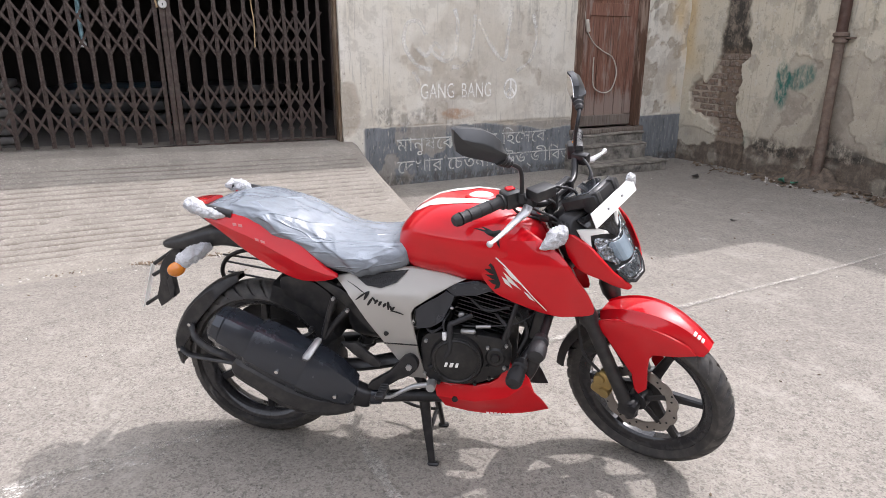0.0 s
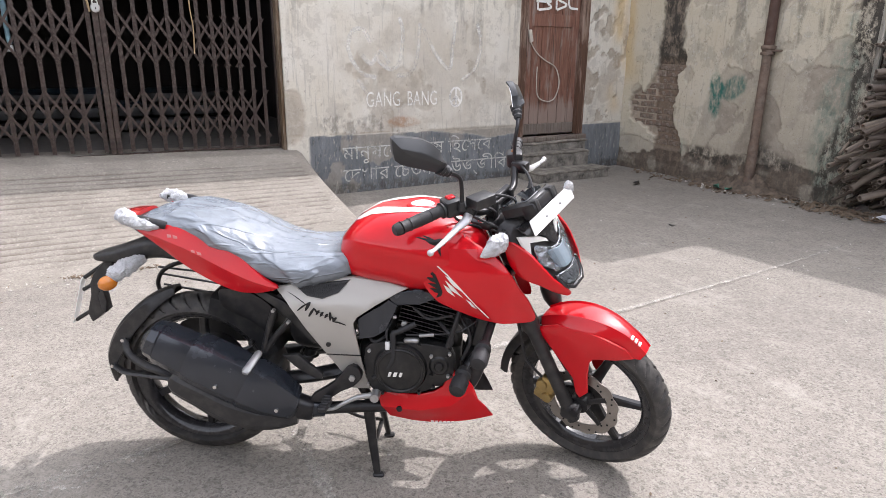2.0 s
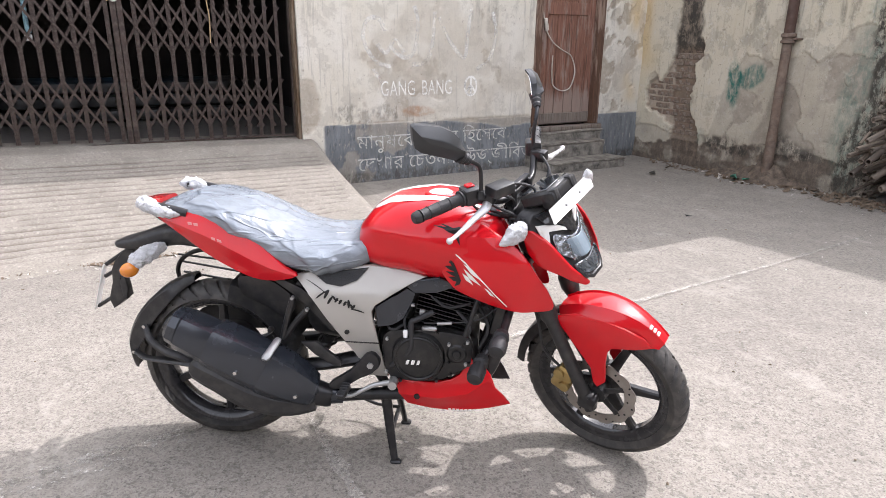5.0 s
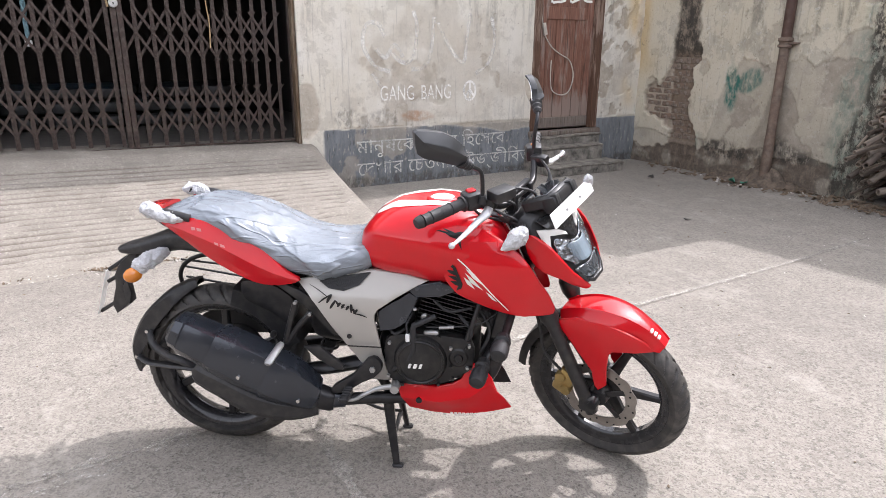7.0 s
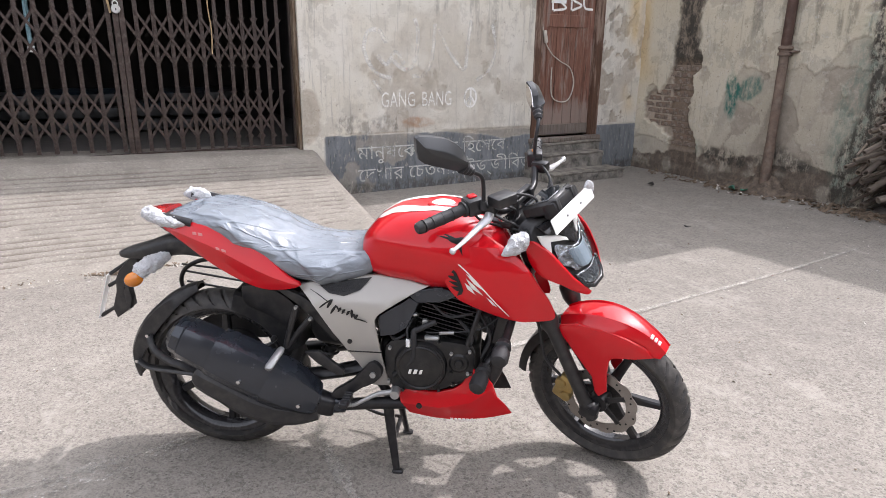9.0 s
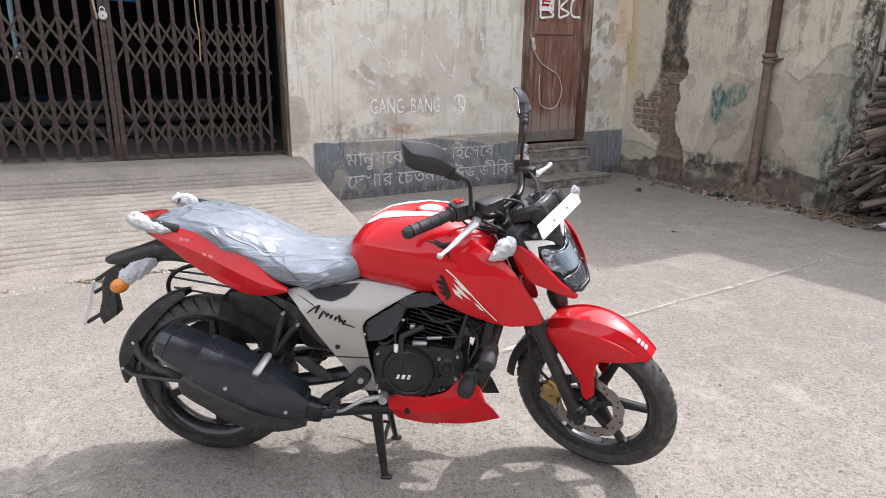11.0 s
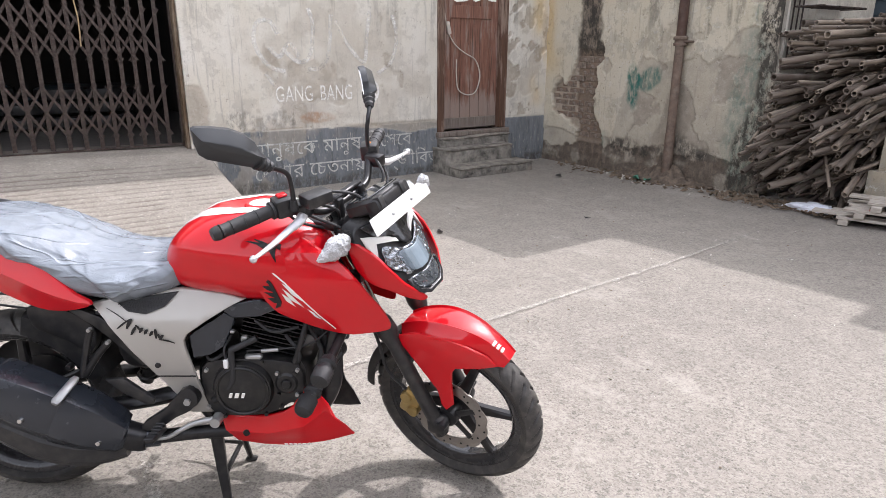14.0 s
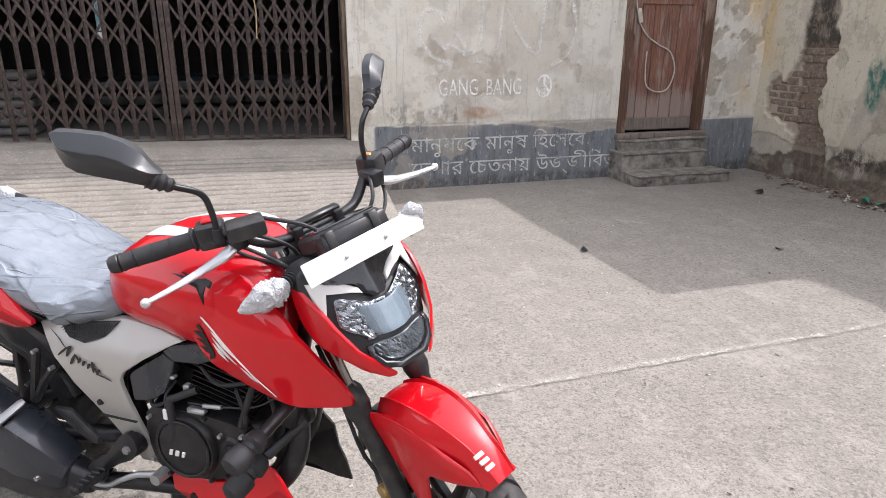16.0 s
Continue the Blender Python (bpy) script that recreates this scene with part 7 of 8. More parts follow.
part("jamb", bm, M_JAMB, gate, "worn brown jamb")
lock_metal = simple("padlock_steel", (0.62, 0.62, 0.6), 0.3, 0.7, var=0.1)
lock = empty("padlock", "round silver padlock hanging on the gate", "padlock", pose(1.298, GATE_Y - 0.045, 1.73))
lathe(B_ := B(), [(0.001, -0.014), (0.03, -0.014), (0.036, -0.008), (0.036, 0.008), (0.03, 0.014), (0.001, 0.014)], 28)
part("lock_body", B_, lock_metal, lock)
part("shackle", tube(B(), [(-0.018, 0, 0.028), (-0.018, 0, 0.05), (0, 0, 0.066), (0.018, 0, 0.05), (0.018, 0, 0.028)], 0.005, 10), lock_metal, lock, "dark shackle")
part("keyhole", box(B(), -0.004, 0.004, -0.016, -0.0145, -0.012, 0.006), M_INK, lock, smooth=False)
rope_m = simple("frayed_jute", (0.35, 0.25, 0.14), 0.9, var=0.3)
thing("rope", tube(B(), [(2.035, GATE_Y - 0.03, 2.3), (2.03, GATE_Y - 0.03, 1.8), (2.045, GATE_Y - 0.025, 1.6), (2.035, GATE_Y - 0.028, 1.38)], 0.006, 6), rope_m, "frayed jute rope hanging on the gate", "rope")
thing("rope", tube(B(), [(1.25, GATE_Y - 0.03, 2.1), (1.24, GATE_Y - 0.03, 1.85), (1.255, GATE_Y - 0.03, 1.7)], 0.009, 6), rope_m, "short jute cord beside the padlock", "rope")

# room walls coloured near black so the inside reads as unlit
room = empty("wall_room", "storeroom behind the gate, its shade put into dark wall colour", "wall", kind="structure")
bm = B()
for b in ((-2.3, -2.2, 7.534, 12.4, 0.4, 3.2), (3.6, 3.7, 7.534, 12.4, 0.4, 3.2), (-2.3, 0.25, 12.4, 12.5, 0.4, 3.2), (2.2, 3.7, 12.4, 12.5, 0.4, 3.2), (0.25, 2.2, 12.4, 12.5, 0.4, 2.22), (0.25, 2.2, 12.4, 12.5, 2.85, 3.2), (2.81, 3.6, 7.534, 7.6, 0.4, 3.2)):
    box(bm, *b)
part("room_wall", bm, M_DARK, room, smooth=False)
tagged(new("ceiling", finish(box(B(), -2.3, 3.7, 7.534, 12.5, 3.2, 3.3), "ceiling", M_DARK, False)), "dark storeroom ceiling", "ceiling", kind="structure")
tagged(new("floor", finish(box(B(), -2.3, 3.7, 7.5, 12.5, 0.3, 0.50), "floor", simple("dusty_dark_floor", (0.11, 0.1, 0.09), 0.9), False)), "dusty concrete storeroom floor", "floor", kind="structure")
# sky-blue sheet in the far window
far_win = empty("window_2", "far storeroom window with sky-blue sheet and bars", "window", kind="structure")
k_ = Mat("lit_blue_sheet")
k_.colour((0.05, 0.16, 0.22)).rough(0.7).set(Transmission_Weight=0.0)
tr = k_.node("ShaderNodeBsdfTranslucent")
tr.inputs[0].default_value = (0.07, 0.22, 0.32, 1)
mx = k_.node("ShaderNodeMixShader")
mx.inputs[0].default_value = 0.8
k_.link(k_.b.outputs[0], mx.inputs[1])
k_.link(tr.outputs[0], mx.inputs[2])
k_.link(mx.outputs[0], k_.t.nodes["Material Output"].inputs[0])
part("sheet", box(B(), 0.25, 2.2, 12.44, 12.445, 2.22, 2.85), k_.m, far_win, smooth=False)
for x in (0.25, 0.72, 1.2, 1.68, 2.16):
    part("window_bar", box(B(), x, x + 0.05, 12.38, 12.43, 2.22, 2.85), M_STEEL, far_win, smooth=False)
part("transom", box(B(), 0.25, 2.2, 12.37, 12.41, 2.45, 2.48), M_STEEL, far_win, smooth=False)
# dim stores
crate_m = simple("grey_crate", (0.16, 0.15, 0.14), 0.7, var=0.3)
for k, (x, n) in enumerate(((-0.25, 7), (-0.75, 5), (-1.3, 6))):
    st = empty("sack_stack", "stack of flat grey sacks in the dim storeroom", "sacks", pose(x, 8.6 + 0.2 * k, 0.5), group="stored sacks")
    for j in range(n):
        part("sack", box(B(), -0.24 + 0.01 * (j % 3), 0.22 + 0.012 * (j % 2), -0.3, 0.3, 0.003 + j * 0.085, 0.08 + j * 0.085, 0.03, None, 3), crate_m, st)
tyre_m = simple("dull_dark_rubber", (0.03, 0.03, 0.03), 0.4, var=0.2)
for row, (y, n) in enumerate(((9.6, 6), (10.2, 6))):
    for j in range(n):
        for lv in range(3):
            lathe(B_ := B(), [(0.16, -0.05), (0.24, -0.07), (0.29, -0.05), (0.30, 0), (0.29, 0.05), (0.24, 0.07), (0.16, 0.05)], 28, closed=True)
            thing("stored_tyre", B_, tyre_m, "dark tyre lying in the storeroom", "tyre", pose(0.4 + 0.42 * j + 0.1 * row, y + 0.05 * lv, 0.58 + 0.15 * lv, 90, 0, 0), group="stored tyres") if j != 3 or lv < 2 else None
hang_m = simple("pale_blue_plastic", (0.3, 0.5, 0.58), 0.3, var=0.3)
hang = empty("hanging_strip", "pale blue plastic strip hanging in the storeroom", "strip", pose(0.62, 8.4, 1.5))
part("strip", tube(B(), [(0, 0, 1.0), (0.01, 0, 0.5), (0.0, 0, 0.05), (0.01, 0, -0.05)], [0.03, 0.025, 0.02, 0.022], 8), hang_m, hang)
part("tag", box(B(), -0.03, 0.03, -0.01, 0.01, -0.12, -0.06, 0.005), M_PLATE, hang)

# ---- door, steps, pipe ----
door = empty("door_1", "weathered red-brown wooden door, shut", "door", kind="structure")
for x0, x1 in ((DOOR_L, DOOR_L + 0.1), (DOOR_R - 0.11, DOOR_R)):
    part("door_frame", box(B(), x0, x1, WALL_Y - 0.012, WALL_Y + 0.14, DOOR_Z, 2.6, 0.006), M_FRAME, door, "worn wooden frame")
part("door_frame", box(B(), DOOR_L + 0.102, DOOR_R - 0.112, WALL_Y - 0.01, WALL_Y + 0.14, 2.5, 2.6, 0.006), M_FRAME, door)
part("threshold", box(B(), DOOR_L - 0.02, DOOR_R + 0.02, WALL_Y - 0.07, WALL_Y + 0.16, DOOR_Z - 0.06, DOOR_Z, 0.012, None, 2), M_DOORGREY, door, "grey worn threshold")
xs = [DOOR_L + 0.103, 5.79, 5.93, 6.08, 6.22, 6.36, DOOR_R - 0.113]
for k, (a, b) in enumerate(zip(xs, xs[1:])):
    part("plank", box(B(), a + 0.002, b - 0.002, WALL_Y + 0.06 + 0.003 * (k % 2), WALL_Y + 0.1, DOOR_Z + 0.012, 2.5, 0.004), M_DOOR, door)
for a, b, z0, z1, d in ((DOOR_L + 0.105, DOOR_R - 0.115, DOOR_Z + 0.02, 0.6, 0.045), (DOOR_L + 0.105, 5.78, 0.6, 2.5, 0.05), (6.38, DOOR_R - 0.115, 0.6, 2.5, 0.05), (5.78, 6.38, 1.72, 1.86, 0.05)):
    part("rail", box(B(), a, b, WALL_Y + d, WALL_Y + 0.062, z0, z1, 0.006), M_DOOR if z0 > 0.55 else M_DOORGREY, door)
part("hasp", box(B(), 5.655, 5.70, WALL_Y + 0.035, WALL_Y + 0.05, 1.37, 1.44, 0.004), M_STEEL, door, "iron hasp")
part("hasp_staple", tube(B(), [(5.655, WALL_Y + 0.04, 1.30), (5.645, WALL_Y + 0.015, 1.29), (5.655, WALL_Y + 0.04, 1.27)], 0.006, 8), M_CHROME, door)
white_wire = simple("off_white_cable", (0.5, 0.45, 0.39), 0.6)
wire = empty("cable", "off-white cable looped over the wooden door", "cable", pose(0, WALL_Y + 0.036, 0))
part("wire", tube(B(), [(5.62, -0.02, 2.25), (5.64, -0.012, 2.0), (5.72, 0, 1.62), (5.83, 0, 1.44), (5.98, 0, 1.34), (6.14, 0, 1.26), (6.21, 0, 1.08), (6.15, 0, 0.90), (6.02, 0, 0.865), (5.89, 0, 0.93), (5.86, 0, 1.1), (5.86, 0, 1.27)], 0.007, 8), white_wire, wire)
part("plug", box(B(), -0.025, 0.025, -0.015, 0.015, -0.07, 0.07, 0.01, Matrix.Translation((5.74, 0, 1.61)) @ Matrix.Rotation(radians(-14), 4, "Y"), 2), white_wire, wire, "off-white plug")
stick = empty("sticker", "red and white paper sticker on the door", "sticker", pose(5.92, WALL_Y + 0.0485, 2.08))
part("paper", box(B(), -0.11, 0.11, -0.0015, 0, -0.1, 0.12), M_PLATE, stick, smooth=False)
part("red_field", box(B(), -0.07, 0.08, -0.0035, -0.002, -0.05, 0.1), M_REDLENS, stick, smooth=False)
for k in range(3):
    part("print_bar", box(B(), -0.05, 0.05, -0.006, -0.004, -0.02 + k * 0.035, -0.005 + k * 0.035), M_WHITE, stick, smooth=False)


def rough_block(x0, x1, y0, y1, z0, z1, seed):
    bm = B()
    box(bm, x0, x1, y0, y1, z0, z1, 0.015, None, 2)
    bmesh.ops.subdivide_edges(bm, edges=[e for e in bm.edges if e.calc_length() > 0.1], cuts=13, use_grid_fill=True)
    for v in bm.verts:
        v.co += Vector((noise.noise(v.co * 6 + Vector((seed, 0, 0))), noise.noise(v.co * 6 + Vector((0, seed, 0))), noise.noise(v.co * 6 + Vector((0, 0, seed))))) * 0.012
        v.co -= Vector((0, -0.5, 0.5)) * 0.03 * max(0, noise.noise(v.co * 9 + Vector((seed, 3, 1))) - 0.18)
    return bm


stairs = empty("door_steps", "chipped dirty concrete steps below the door", "steps", kind="structure")
for k, b in enumerate(((5.50, 6.58, 6.68, 7.0, -0.01, 0.115), (5.50, 6.50, 6.965, WALL_Y + 0.02, -0.01, 0.29), (5.56, 6.58, 7.12, WALL_Y + 0.02, 0.2, 0.40))):
    part("step", rough_block(*b[:5], b[5] - 0.02, k * 3.1), M_STEP, stairs)
    part("tread", rough_block(b[0] - 0.008, b[1] + 0.01, b[2] - 0.012, b[3], b[5] - 0.03, b[5], k * 3.1 + 1), M_TREAD, stairs, "pale worn tread")

pipe = empty("drain_pipe", "rusty iron drainpipe down the side wall", "pipe", pose(WALL_X - 0.07, 5.25, 0))
lathe(B_ := B(), [(0.052, 0.0), (0.052, 0.5), (0.047, 0.55), (0.047, 1.44), (0.047, 1.5)], 20, Matrix.Rotation(radians(90), 4, "X"))
part("pipe_run", B_, M_PIPE, pipe)
lathe(B_ := B(), [(0.047, 1.502), (0.05, 1.52), (0.05, 4.2)], 20, Matrix.Rotation(radians(90), 4, "X"))
part("pipe_top", B_, M_PIPE_TOP, pipe, "darker brown upper pipe")
lathe(B_ := B(), [(0.05, 1.42), (0.07, 1.425), (0.07, 1.445), (0.058, 1.455), (0.058, 1.475), (0.072, 1.485), (0.072, 1.51), (0.05, 1.52)], 20, Matrix.Rotation(radians(90), 4, "X"))
part("collar", B_, M_PIPE, pipe, "rusty clamp collar")
part("clamp_lug", box(B(), -0.02, 0.1, -0.11, -0.05, 1.455, 1.475, 0.004), M_PIPE, pipe)
bm = B()
bmesh.ops.create_grid(bm, x_segments=44, y_segments=56, size=1.0)
for v in bm.verts:
    x, y = v.co.x * 0.3, v.co.y * 0.6
    h = 0.15 * math.exp(-(x / 0.2 - 0.9) ** 2 - (y / 0.28) ** 2) + 0.05 * math.exp(-(x / 0.15 - 1.2) ** 2)
    v.co = Vector((x, y, h * (1 + 0.5 * noise.noise(Vector((x * 14, y * 14, 2)))) + 0.028 * abs(noise.noise(Vector((x * 30, y * 30, 5)))) * min(1, h / 0.02) - 0.014))
thing("dirt_mound", bm, simple("brown_rubble_dirt", (0.13, 0.1, 0.075), 0.95, var=0.6, scale=16, bump=0.7, fine=60, depth=0.015), "low mound of rubble and dirt at the pipe's foot", "dirt", pose(WALL_X - 0.2, 5.3, 0))

# bricks of the bare patch
brick_m = Mat("old_red_brick")
c_ = brick_m.mix(brick_m.random(), (0.2, 0.135, 0.1), (0.22, 0.17, 0.135))
c_ = brick_m.mix(brick_m.step(brick_m.noise(12, 8, 0.7), 0.45, 0.55), c_, (0.13, 0.1, 0.078))
c_ = brick_m.mix(brick_m.math("MULTIPLY", brick_m.step(brick_m.noise(20, 8, 0.7), 0.48, 0.58), 0.75), c_, (0.3, 0.255, 0.21))
brick_m.colour(c_).rough(0.95).bump(brick_m.noise(60, 6), 0.5, 0.006)
bricks = []
for k in range(4):
    bm = box(B(), -0.05, 0.0, -0.112, 0.112, -0.032, 0.032, 0.006)
    for v in bm.verts:
        v.co += Vector([noise.noise(v.co * 20 + Vector((k * 7, j * 3, 0))) * 0.006 for j in range(3)])
    bricks.append(finish(bm, "brick", brick_m.m, False))
rng = random.Random(5)
for row in range(17):
    z = 0.24 + row * 0.074
    for col in range(7):
        y = 6.36 + col * 0.238 + (0.119 if row % 2 else 0)
        if 6.3 < y < WALL_Y - 0.12 and float(brick_zone(np.array([y]), np.array([z]))[0]) > 0.6:
            part("brick", bricks[rng.randrange(4)], None, wall_right, "", pose(WALL_X + 0.079 + rng.uniform(-0.008, 0.006) + (0.024 if y < 6.7 else 0.003), y, z, rng.uniform(-2, 2), 0, rng.uniform(-2, 2)))

# ---- bamboo stack ----
def pole_mesh(r, n, seed):
    bm, q = B(), random.Random(seed)
    pts, rad, x = [], [], 0.0
    while x < n:
        pts += [(x, 0, 0), (x + 0.012, 0, 0), (x + 0.024, 0, 0)] if x else [(0, 0, 0)]
        rad += [r, r * 1.1, r] if x else [r]
        x += q.uniform(0.22, 0.34)
    pts.append((n, 0, 0))
    rad.append(r * 0.92)
    loops = [[Vector((p[0], a * math.cos(2 * math.pi * k / 12), a * math.sin(2 * math.pi * k / 12))) for k in range(12)] for p, a in zip(pts, rad)]
    inner = [[Vector((d, r * f * math.cos(2 * math.pi * k / 12), r * f * math.sin(2 * math.pi * k / 12))) for k in range(12)] for d, f in ((0.16, 0.6), (0.1, 0.64), (0.0, 0.66))]
    rings(bm, inner + loops)
    for v in bm.verts:
        v.co.z += 0.012 * math.sin(v.co.x * 2.1 + seed)
    return bm


k_ = Mat("grey_weathered_bamboo")
c_ = k_.mix(k_.random(), (0.37, 0.3, 0.235), (0.07, 0.05, 0.04))
c_ = k_.mix(k_.step(k_.noise(6, 7, 0.6, (0.5, 5, 5)), 0.42, 0.68), c_, (0.09, 0.072, 0.06))
c_ = k_.mix(k_.math("MULTIPLY", k_.step(k_.noise(3, 5), 0.5, 0.7), 0.5), c_, (0.27, 0.24, 0.2))
k_.colour(c_).rough(0.75).bump(k_.noise(30, 5, 0.6, (0.3, 3, 3)), 0.3, 0.004)
M_BAMBOO = k_.m
poles = [finish(pole_mesh(r, n, s), "bamboo_pole", M_BAMBOO) for s, (r, n) in enumerate(((0.022, 2.3), (0.027, 2.5), (0.018, 2.1), (0.025, 2.4), (0.014, 2.0), (0.031, 2.4)))]
rng = random.Random(12)
z, count = 0.05, 0
while z < 1.7:
    y = BAY_Y + 0.06 + rng.uniform(0, 0.04)
    while y < END_Y - 0.02 + (0.12 if z < 0.7 else 0.0):
        front = 7.17 - 0.10 * math.sin(z * 3) + rng.gauss(0.08, 0.19) + 0.22 * max(0, z - 1.25) + (0.12 if z < 0.3 else 0)
        top = 1.68 - 0.16 * max(0, (y - 3.6))
        if z < top + rng.uniform(-0.06, 0.04):
            yaw = rng.gauss(-2 - 14 * max(0.0, min(1.0, (y - 3.5) / 0.5)), 14)
            ob = new("bamboo_pole", poles[rng.randrange(6)])
            ob.matrix_basis = pose(front, y, z + rng.uniform(-0.012, 0.012), rng.uniform(0, 360), max(rng.gauss(-19 if z < 1.1 else -3, 9 if z < 1.1 else 4), -math.degrees(math.asin(max(0.03, 1.62 - z) / 2.5))), yaw)
            tagged(ob, "grey weathered bamboo pole in the stack", "bamboo pole", "bamboo poles stacked in the bay")
            count += 1
        y += rng.uniform(0.055, 0.125)
    z += 0.056

# pallet planks beside the pier
k_ = Mat("whitened_planks")
g_ = k_.noise(8, 7, 0.65, (12, 0.5, 12))
k_.colour(k_.mix(k_.step(g_, 0.35, 0.7), (0.5, 0.46, 0.4), (0.3, 0.26, 0.22))).rough(0.85).bump(g_, 0.4, 0.004)
rng = random.Random(8)
pallet = empty("plank_pile", "pile of pale weathered planks beside the pier", "planks", pose(7.0, 2.95, 0.05, 0, 0, 14))
for k in range(11):
    lv = k // 4
    x, y0 = -0.16 + 0.115 * (k % 4) + rng.uniform(-0.015, 0.015), -1.0 + rng.uniform(-0.1, 0.1)
    y1 = 0.5 - 0.1 * lv + rng.uniform(-0.12, 0.1)
    part("plank", box(B(), x - 0.05, x + 0.05, y0, y1, 0.045 + lv * 0.068, 0.067 + lv * 0.068, 0.003, Matrix.Rotation(radians(rng.uniform(-2, 2)), 4, "Z")), k_.m, pallet)
for lv in range(3):
    for y in (-0.7, -0.15, 0.35 - 0.1 * lv):
        part("batten", box(B(), -0.24, 0.26, y - 0.035, y + 0.035, 0.0 + lv * 0.068, 0.044 + lv * 0.068, 0.003), k_.m, pallet)

# ---- litter ----
def flake(bm, p, size, rot, curl):
    m = Matrix.Translation(p) @ Euler(rot).to_matrix().to_4x4()
    q = [bm.verts.new(m @ Vector((a * size, b * size * 0.6, curl * size * a * a + c * size))) for a, b, c in ((-1, 0, 0), (-0.4, -0.8, 0.1), (0.5, -0.7, 0), (1, 0.1, 0.2), (0.4, 0.8, 0), (-0.5, 0.7, 0.15))]
    t = [bm.verts.new(v.co + Vector((0, 0, 0.002))) for v in q]
    bm.faces.new(q[::-1])
    bm.faces.new(t)
    for i in range(6):
        bm.faces.new((q[i], q[(i + 1) % 6], t[(i + 1) % 6], t[i]))


dry = simple("dry_brown_litter", (0.15, 0.11, 0.075), 0.9, var=0.4, scale=30)
pale = simple("pale_litter", (0.45, 0.42, 0.38), 0.8, var=0.3, scale=30)
green_m = simple("green_plastic_scrap", (0.05, 0.22, 0.15), 0.4, var=0.2)
rng = random.Random(3)


def litter(name, label, material, n, spot, smin, smax):
    bm = B()
    for _ in range(n):
        x, y, z = spot()
        flake(bm, Vector((x, y, z)), rng.uniform(smin, smax), (rng.uniform(-0.5, 0.5), rng.uniform(-0.5, 0.5), rng.uniform(0, 6.3)), rng.uniform(-0.3, 0.5))
    return thing(name, bm, material, label, "litter", kind="stuff", smooth=False)


gz = lambda y: float(ground_z(y))
wall_foot = lambda: (lambda y: (WALL_X - abs(rng.gauss(0.12, 0.14)), y, gz(y) + 0.008))(rng.choice((rng.gauss(5.55, 0.3), rng.gauss(5.2, 0.35), rng.uniform(4.3, 6.8))))
litter("leaf_litter", "dry brown litter at the foot of the side wall", dry, 420, wall_foot, 0.008, 0.04)
litter("paper_litter", "pale paper scraps at the foot of the side wall", pale, 70, wall_foot, 0.008, 0.03)
litter("stack_litter", "dry litter in front of the bamboo stack", dry, 260, lambda: (lambda y: (rng.gauss(7.02, 0.12), y, gz(y) + 0.008))(rng.uniform(3.2, 4.6)), 0.01, 0.05)
litter("ramp_litter", "brown crumbs and grit along the crack at the ramp's foot", dry, 620, lambda: (lambda x: (x, 5.585 + 0.05 * math.sin(x * 3) + 0.03 * math.sin(x * 11) + rng.gauss(0, 0.022), 0.016))(rng.choice((rng.gauss(0.95, 0.16), rng.gauss(0.8, 0.3), rng.uniform(-0.7, 1.35)))), 0.004, 0.018)
litter("ramp_gravel", "pale broken concrete bits along the ramp's foot", pale, 160, lambda: (lambda x: (x, 5.56 + 0.05 * math.sin(x * 3) + rng.gauss(0, 0.05), 0.014))(rng.choice((rng.gauss(0.95, 0.2), rng.uniform(-0.7, 1.4)))), 0.004, 0.016)
litter("yard_crumbs", "small stones and crumbs scattered on the concrete", pale, 260, lambda: (lambda x, y: (x, y, gz(y) + 0.004))(rng.uniform(-0.5, 6.8), rng.uniform(2.0, 6.4)), 0.003, 0.009)
litter("yard_specks", "dark specks scattered on the concrete", dry, 160, lambda: (lambda x, y: (x, y, gz(y) + 0.004))(rng.uniform(-0.5, 6.8), rng.uniform(2.0, 6.6)), 0.003, 0.010)
for p, s, r in (((6.45, 6.12, 0.012), 0.07, 0.4), ((3.99, 4.96, 0.024), 0.045, 1.2), ((5.25, 4.6, 0.028), 0.03, 2.0)):
    flake(bm := B(), Vector((0, 0, 0)), s, (0.1, 0.06, r), 0.22)
    thing("dry_leaf", bm, M_INK, "curled dark dry leaf on the concrete", "leaf", pose(*p), smooth=False)
flake(bm := B(), Vector((0, 0, 0)), 0.08, (0.3, 0.2, 0.5), 0.5)
flake(bm, Vector((0.05, -0.12, 0.0)), 0.05, (0.1, 0.3, 1.5), 0.4)
thing("plastic_scrap", bm, green_m, "green plastic scrap by the drainpipe", "plastic", pose(6.95, 5.45, 0.035), smooth=False)
bm = B()
bmesh.ops.create_icosphere(bm, subdivisions=4, radius=0.13)
for v in bm.verts:
    v.co *= 1 + 0.5 * noise.noise(v.co * 14) + 0.2 * noise.noise(v.co * 40)
    v.co.z = max(-0.02, v.co.z * 0.45)
thing("plastic_bag", bm, film("thin_white_bag", (0.6, 0.62, 0.68), 0.35, 20, 0.4), "crumpled white plastic bag by the bamboo", "bag", pose(7.02, 3.62, 0.06) @ Matrix.Diagonal((0.7, 1.5, 0.8, 1)))

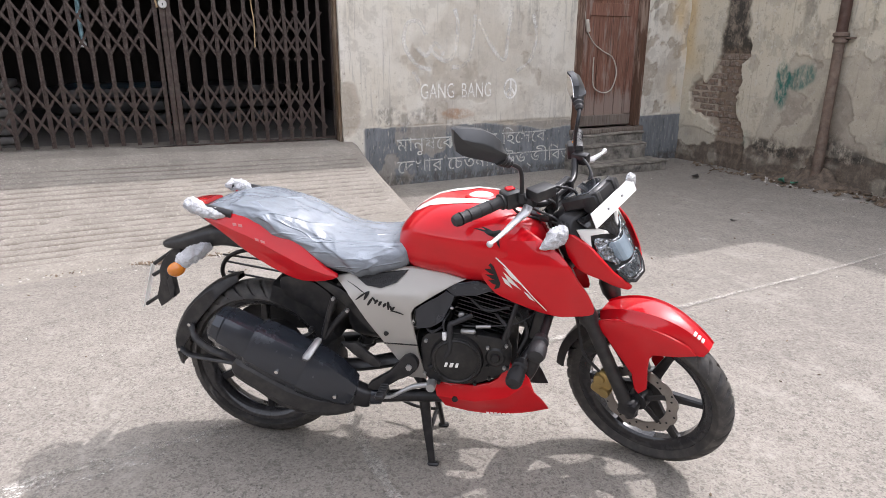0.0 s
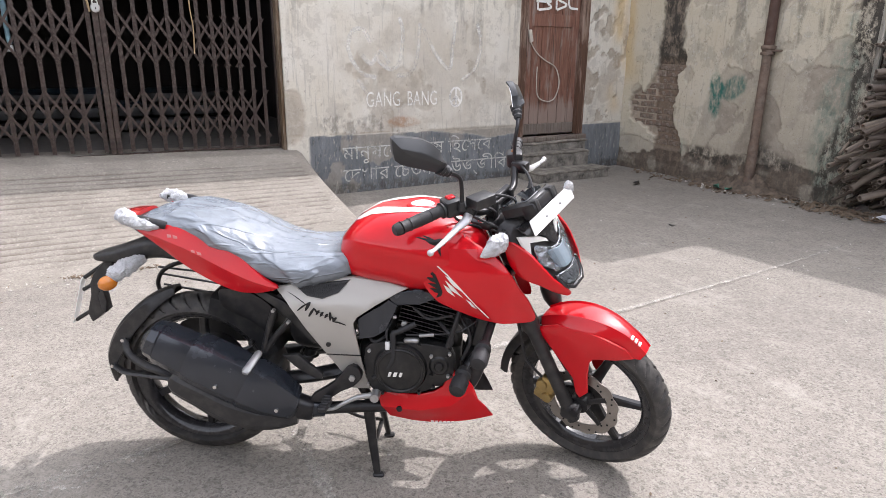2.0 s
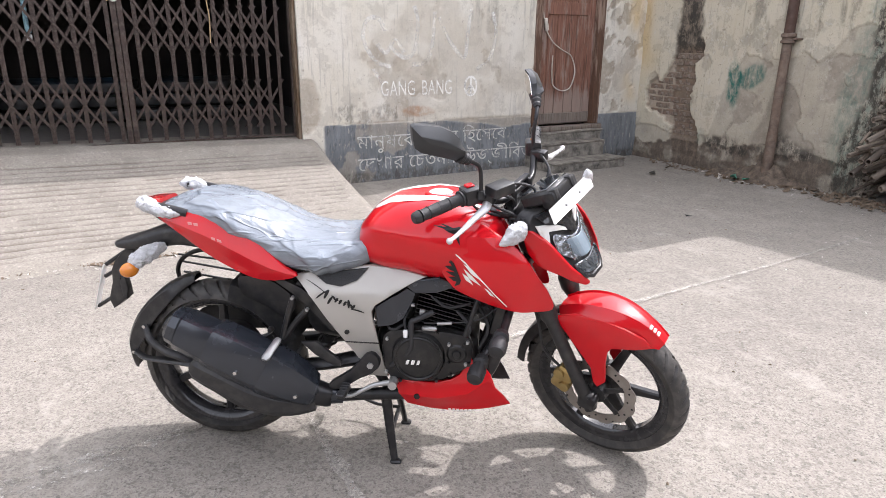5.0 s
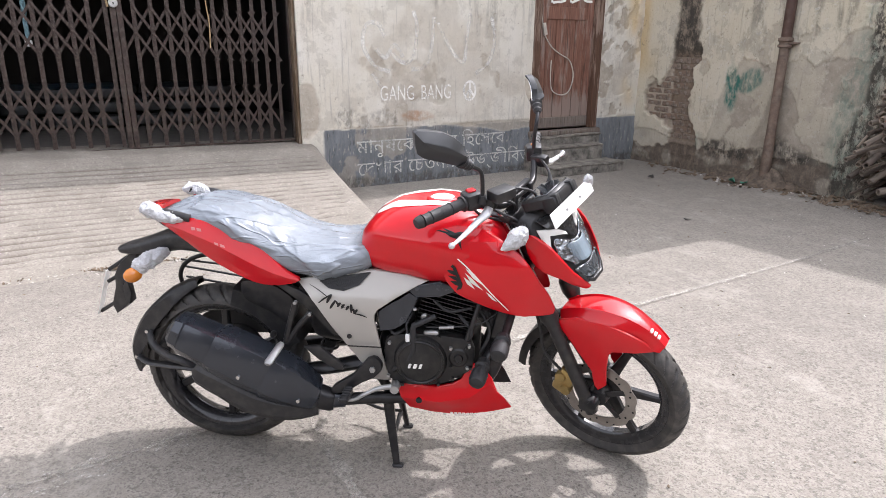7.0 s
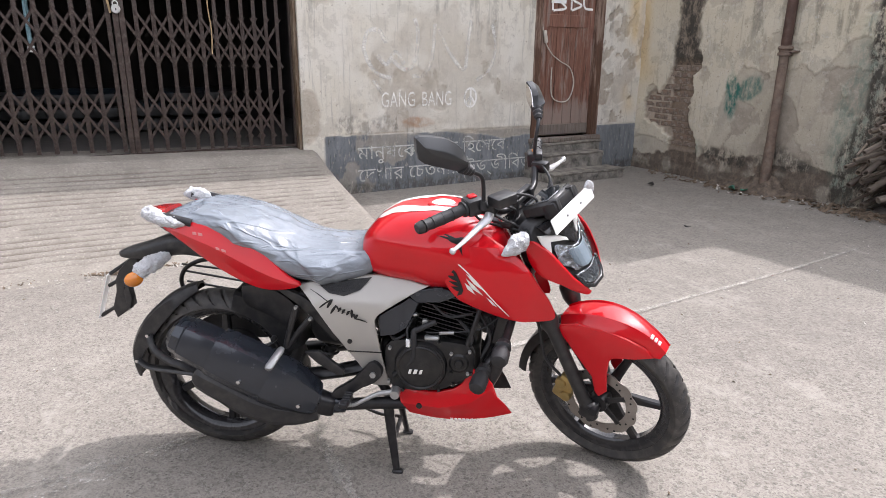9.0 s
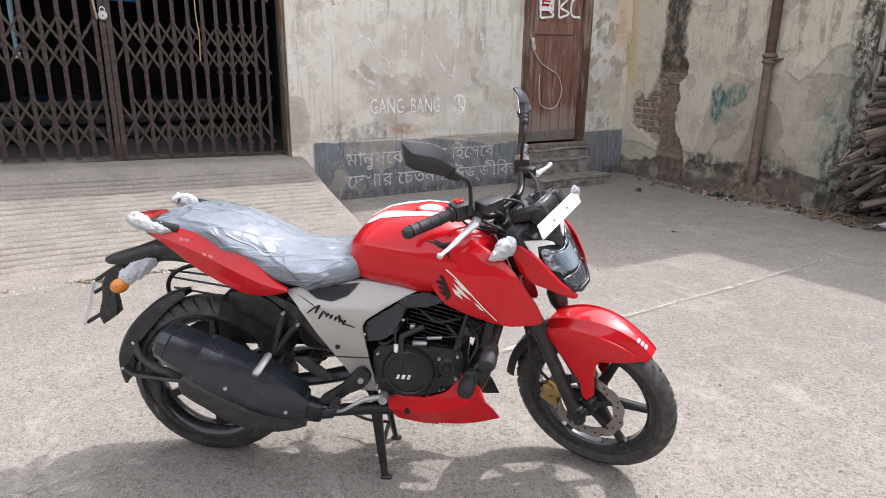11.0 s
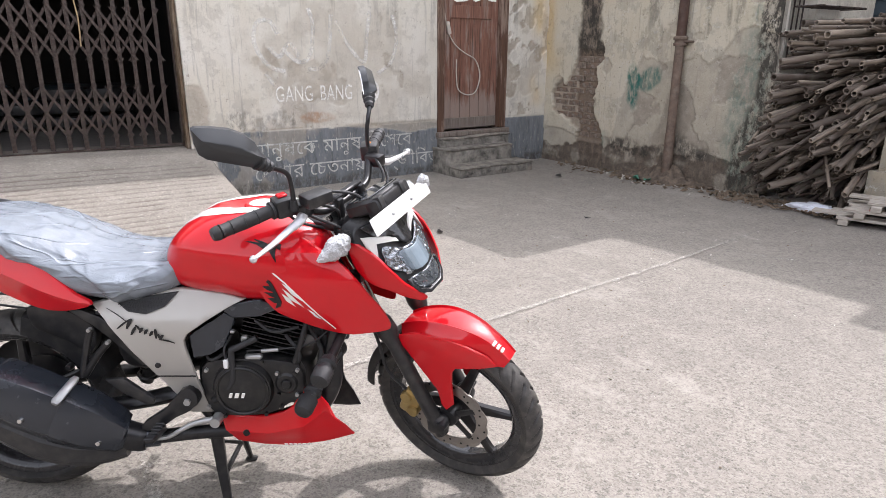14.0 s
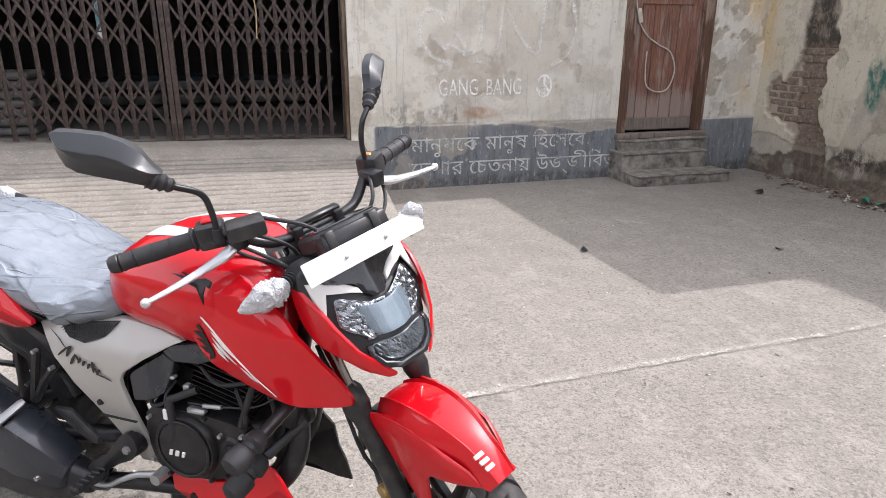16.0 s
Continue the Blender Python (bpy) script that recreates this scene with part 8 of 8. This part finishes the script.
# ---- paint and chalk ----
def ribbon(bm, pts, w, place, n=8, ragged=0.0):
    line = smooth_path([(a, b, 0) for a, b in pts], n) if len(pts) > 2 else [Vector((*p, 0)) for p in pts]
    prev = None
    for i, p in enumerate(line):
        t = (line[min(i + 1, len(line) - 1)] - line[max(i - 1, 0)]).normalized()
        s = Vector((-t.y, t.x, 0)) * w / 2 * (1 + ragged * (noise.noise(p * 9) + 0.8 * noise.noise(p * 33)))
        cur = (bm.verts.new(place(p + s)), bm.verts.new(place(p - s)))
        if prev:
            bm.faces.new((prev[0], prev[1], cur[1], cur[0]))
        prev = cur


def on_ground(p):
    return Vector((p.x, p.y, gz(p.y) + 0.009))


for k, (pts, w) in enumerate((([(-1.5, 3.20), (0.4, 3.277), (1.6, 3.34), (2.65, 3.398), (3.4, 3.42), (4.75, 3.455), (5.9, 3.53)], 0.032), ([(1.54, 3.4), (1.512, 3.18), (1.49, 2.72), (1.47, 2.1)], 0.04), ([(5.2, 3.9), (5.3, 3.4), (5.45, 3.0)], 0.02), ([(-1.2, 3.12), (-0.2, 3.2), (0.5, 3.25), (1.15, 3.3)], 0.09))):
    ribbon(bm := B(), pts, w, on_ground, 60, 0.7)
    thing("ground_line", bm, M_LINE if k < 2 else worn_paint("faint_line", (0.6, 0.57, 0.52), 0.5, 0.6), "worn white line painted on the concrete", "line", kind="structure", smooth=False)

layer = 0


def on_wall(p):
    return Vector((p.x, WALL_Y - 0.0055 - 0.0004 * layer, p.y))


def on_door(p):
    return Vector((p.x, WALL_Y + 0.0445 - 0.0008 * layer, p.y))


def writing(name, text, size, m, material, label, squeeze=1.0):
    cu = bpy.data.curves.new(name, "FONT")
    cu.body, cu.size, cu.space_character = text, size, 1.05
    tmp = new(name, cu)
    bpy.context.view_layer.update()
    me = bpy.data.meshes.new_from_object(tmp.evaluated_get(bpy.context.evaluated_depsgraph_get()))
    bpy.data.objects.remove(tmp)
    bm = bmesh.new()
    bm.from_mesh(me)
    bmesh.ops.scale(bm, vec=(squeeze, 1, 1), verts=bm.verts)
    return thing(name, bm, material, label, "writing", m, smooth=False)


faint = worn_paint("faint_wall_chalk", (0.92, 0.9, 0.85), 0.42, 0.64)
for word, x in (("GANG", 3.63), ("BANG", 4.10)):
    writing("chalk_writing", word, 0.215, pose(x, WALL_Y - 0.006, 0.875, 90, 0, 0), M_CHALK, "white chalk capitals on the plaster wall", 0.62)
writing("painted_writing", "\u09ae\u09be\u09a8\u09c1\u09b7\u09c7\u0995 \u09ae\u09be\u09a8\u09c1\u09b7 \u09bf\u09b9\u09c7\u09b8\u09c7\u09ac", 0.2, pose(3.36, WALL_Y - 0.006, 0.35, 90, 0, 0), M_DADO_INK, "white Bengali lettering on the blue-grey dado", 1.0)
writing("painted_writing", "\u09c7\u09a6\u0996\u09be\u09b0 \u09c7\u099a\u09a4\u09a8\u09be\u09df \u0989\u099c\u09cd\u099c\u09c0\u09bf\u09ac\u09a4", 0.2, pose(3.36, WALL_Y - 0.006, 0.12, 90, 0, 0), M_DADO_INK, "second line of white Bengali lettering on the dado", 1.0)
bm = B()
ring = [(4.71 + 0.075 * math.cos(a), 0.95 + 0.1 * math.sin(a)) for a in (2 * math.pi * k / 14 for k in range(15))]
ribbon(bm, ring, 0.022, on_wall, 3)
for pts in ([(4.71, 1.05), (4.712, 0.96), (4.71, 0.85)], [(4.71, 0.965), (4.68, 0.925), (4.65, 0.885)], [(4.71, 0.965), (4.74, 0.925), (4.77, 0.885)]):
    layer += 1
    ribbon(bm, pts, 0.024, on_wall)
thing("chalk_sign", bm, M_CHALK, "white chalk ring with three spokes on the wall", "chalk drawing", smooth=False)
for pts in ([(3.75, 1.16), (3.58, 1.22), (3.46, 1.42), (3.5, 1.6), (3.62, 1.62), (3.7, 1.5)], [(3.75, 1.35), (3.9, 1.25), (4.02, 1.32), (4.06, 1.6), (4.02, 1.75)], [(3.99, 1.18), (4.13, 1.2), (4.22, 1.35), (4.26, 1.7)], [(4.3, 1.65), (4.45, 1.4), (4.62, 1.25), (4.66, 1.5), (4.7, 1.75)],
            [(4.97, 1.72), (5.02, 1.5), (4.95, 1.25), (4.78, 1.13)], [(3.08, 2.2), (3.1, 1.95), (3.3, 1.98), (3.4, 2.15)], [(3.55, 1.15), (3.62, 1.05), (3.66, 1.0)], [(3.6, 1.38), (3.7, 1.3), (3.8, 1.42), (3.9, 1.3)]):
    layer = (layer + 1) % 9
    ribbon(bm := B(), pts, 0.042, on_wall)
    thing("chalk_scrawl", bm, faint, "faint looping chalk scrawl on the plaster", "chalk drawing", group="chalk scrawls on the wall", smooth=False)
rust_chalk = worn_paint("faint_orange_chalk", (0.5, 0.28, 0.16), 0.5, 0.62)
for pts in ([(3.25, 2.2), (3.27, 1.9)], [(3.27, 1.92), (3.5, 1.93), (3.56, 2.05)], [(4.0, 2.25), (3.97, 1.98)], [(4.15, 2.22), (4.02, 2.1), (4.15, 1.95)]):
    layer = (layer + 1) % 9
    ribbon(bm := B(), pts, 0.028, on_wall)
    thing("chalk_scrawl", bm, rust_chalk, "faint orange stroke on the plaster", "chalk drawing", group="chalk scrawls on the wall", smooth=False)
for pts in ([(5.82, 2.15), (5.83, 1.9)], [(5.83, 2.12), (5.98, 2.1), (5.95, 2.0), (6.02, 1.93), (5.84, 1.9)], [(6.1, 2.18), (6.11, 1.91)], [(6.11, 2.15), (6.22, 2.12), (6.13, 2.03), (6.26, 1.97), (6.12, 1.91)], [(6.42, 2.16), (6.3, 2.1), (6.31, 1.95), (6.44, 1.93)]):
    layer = (layer + 1) % 9
    ribbon(bm := B(), pts, 0.026, on_door)
    thing("chalk_scrawl", bm, M_CHALK, "thick white chalk stroke on the door", "chalk drawing", group="chalk strokes on the door", smooth=False)
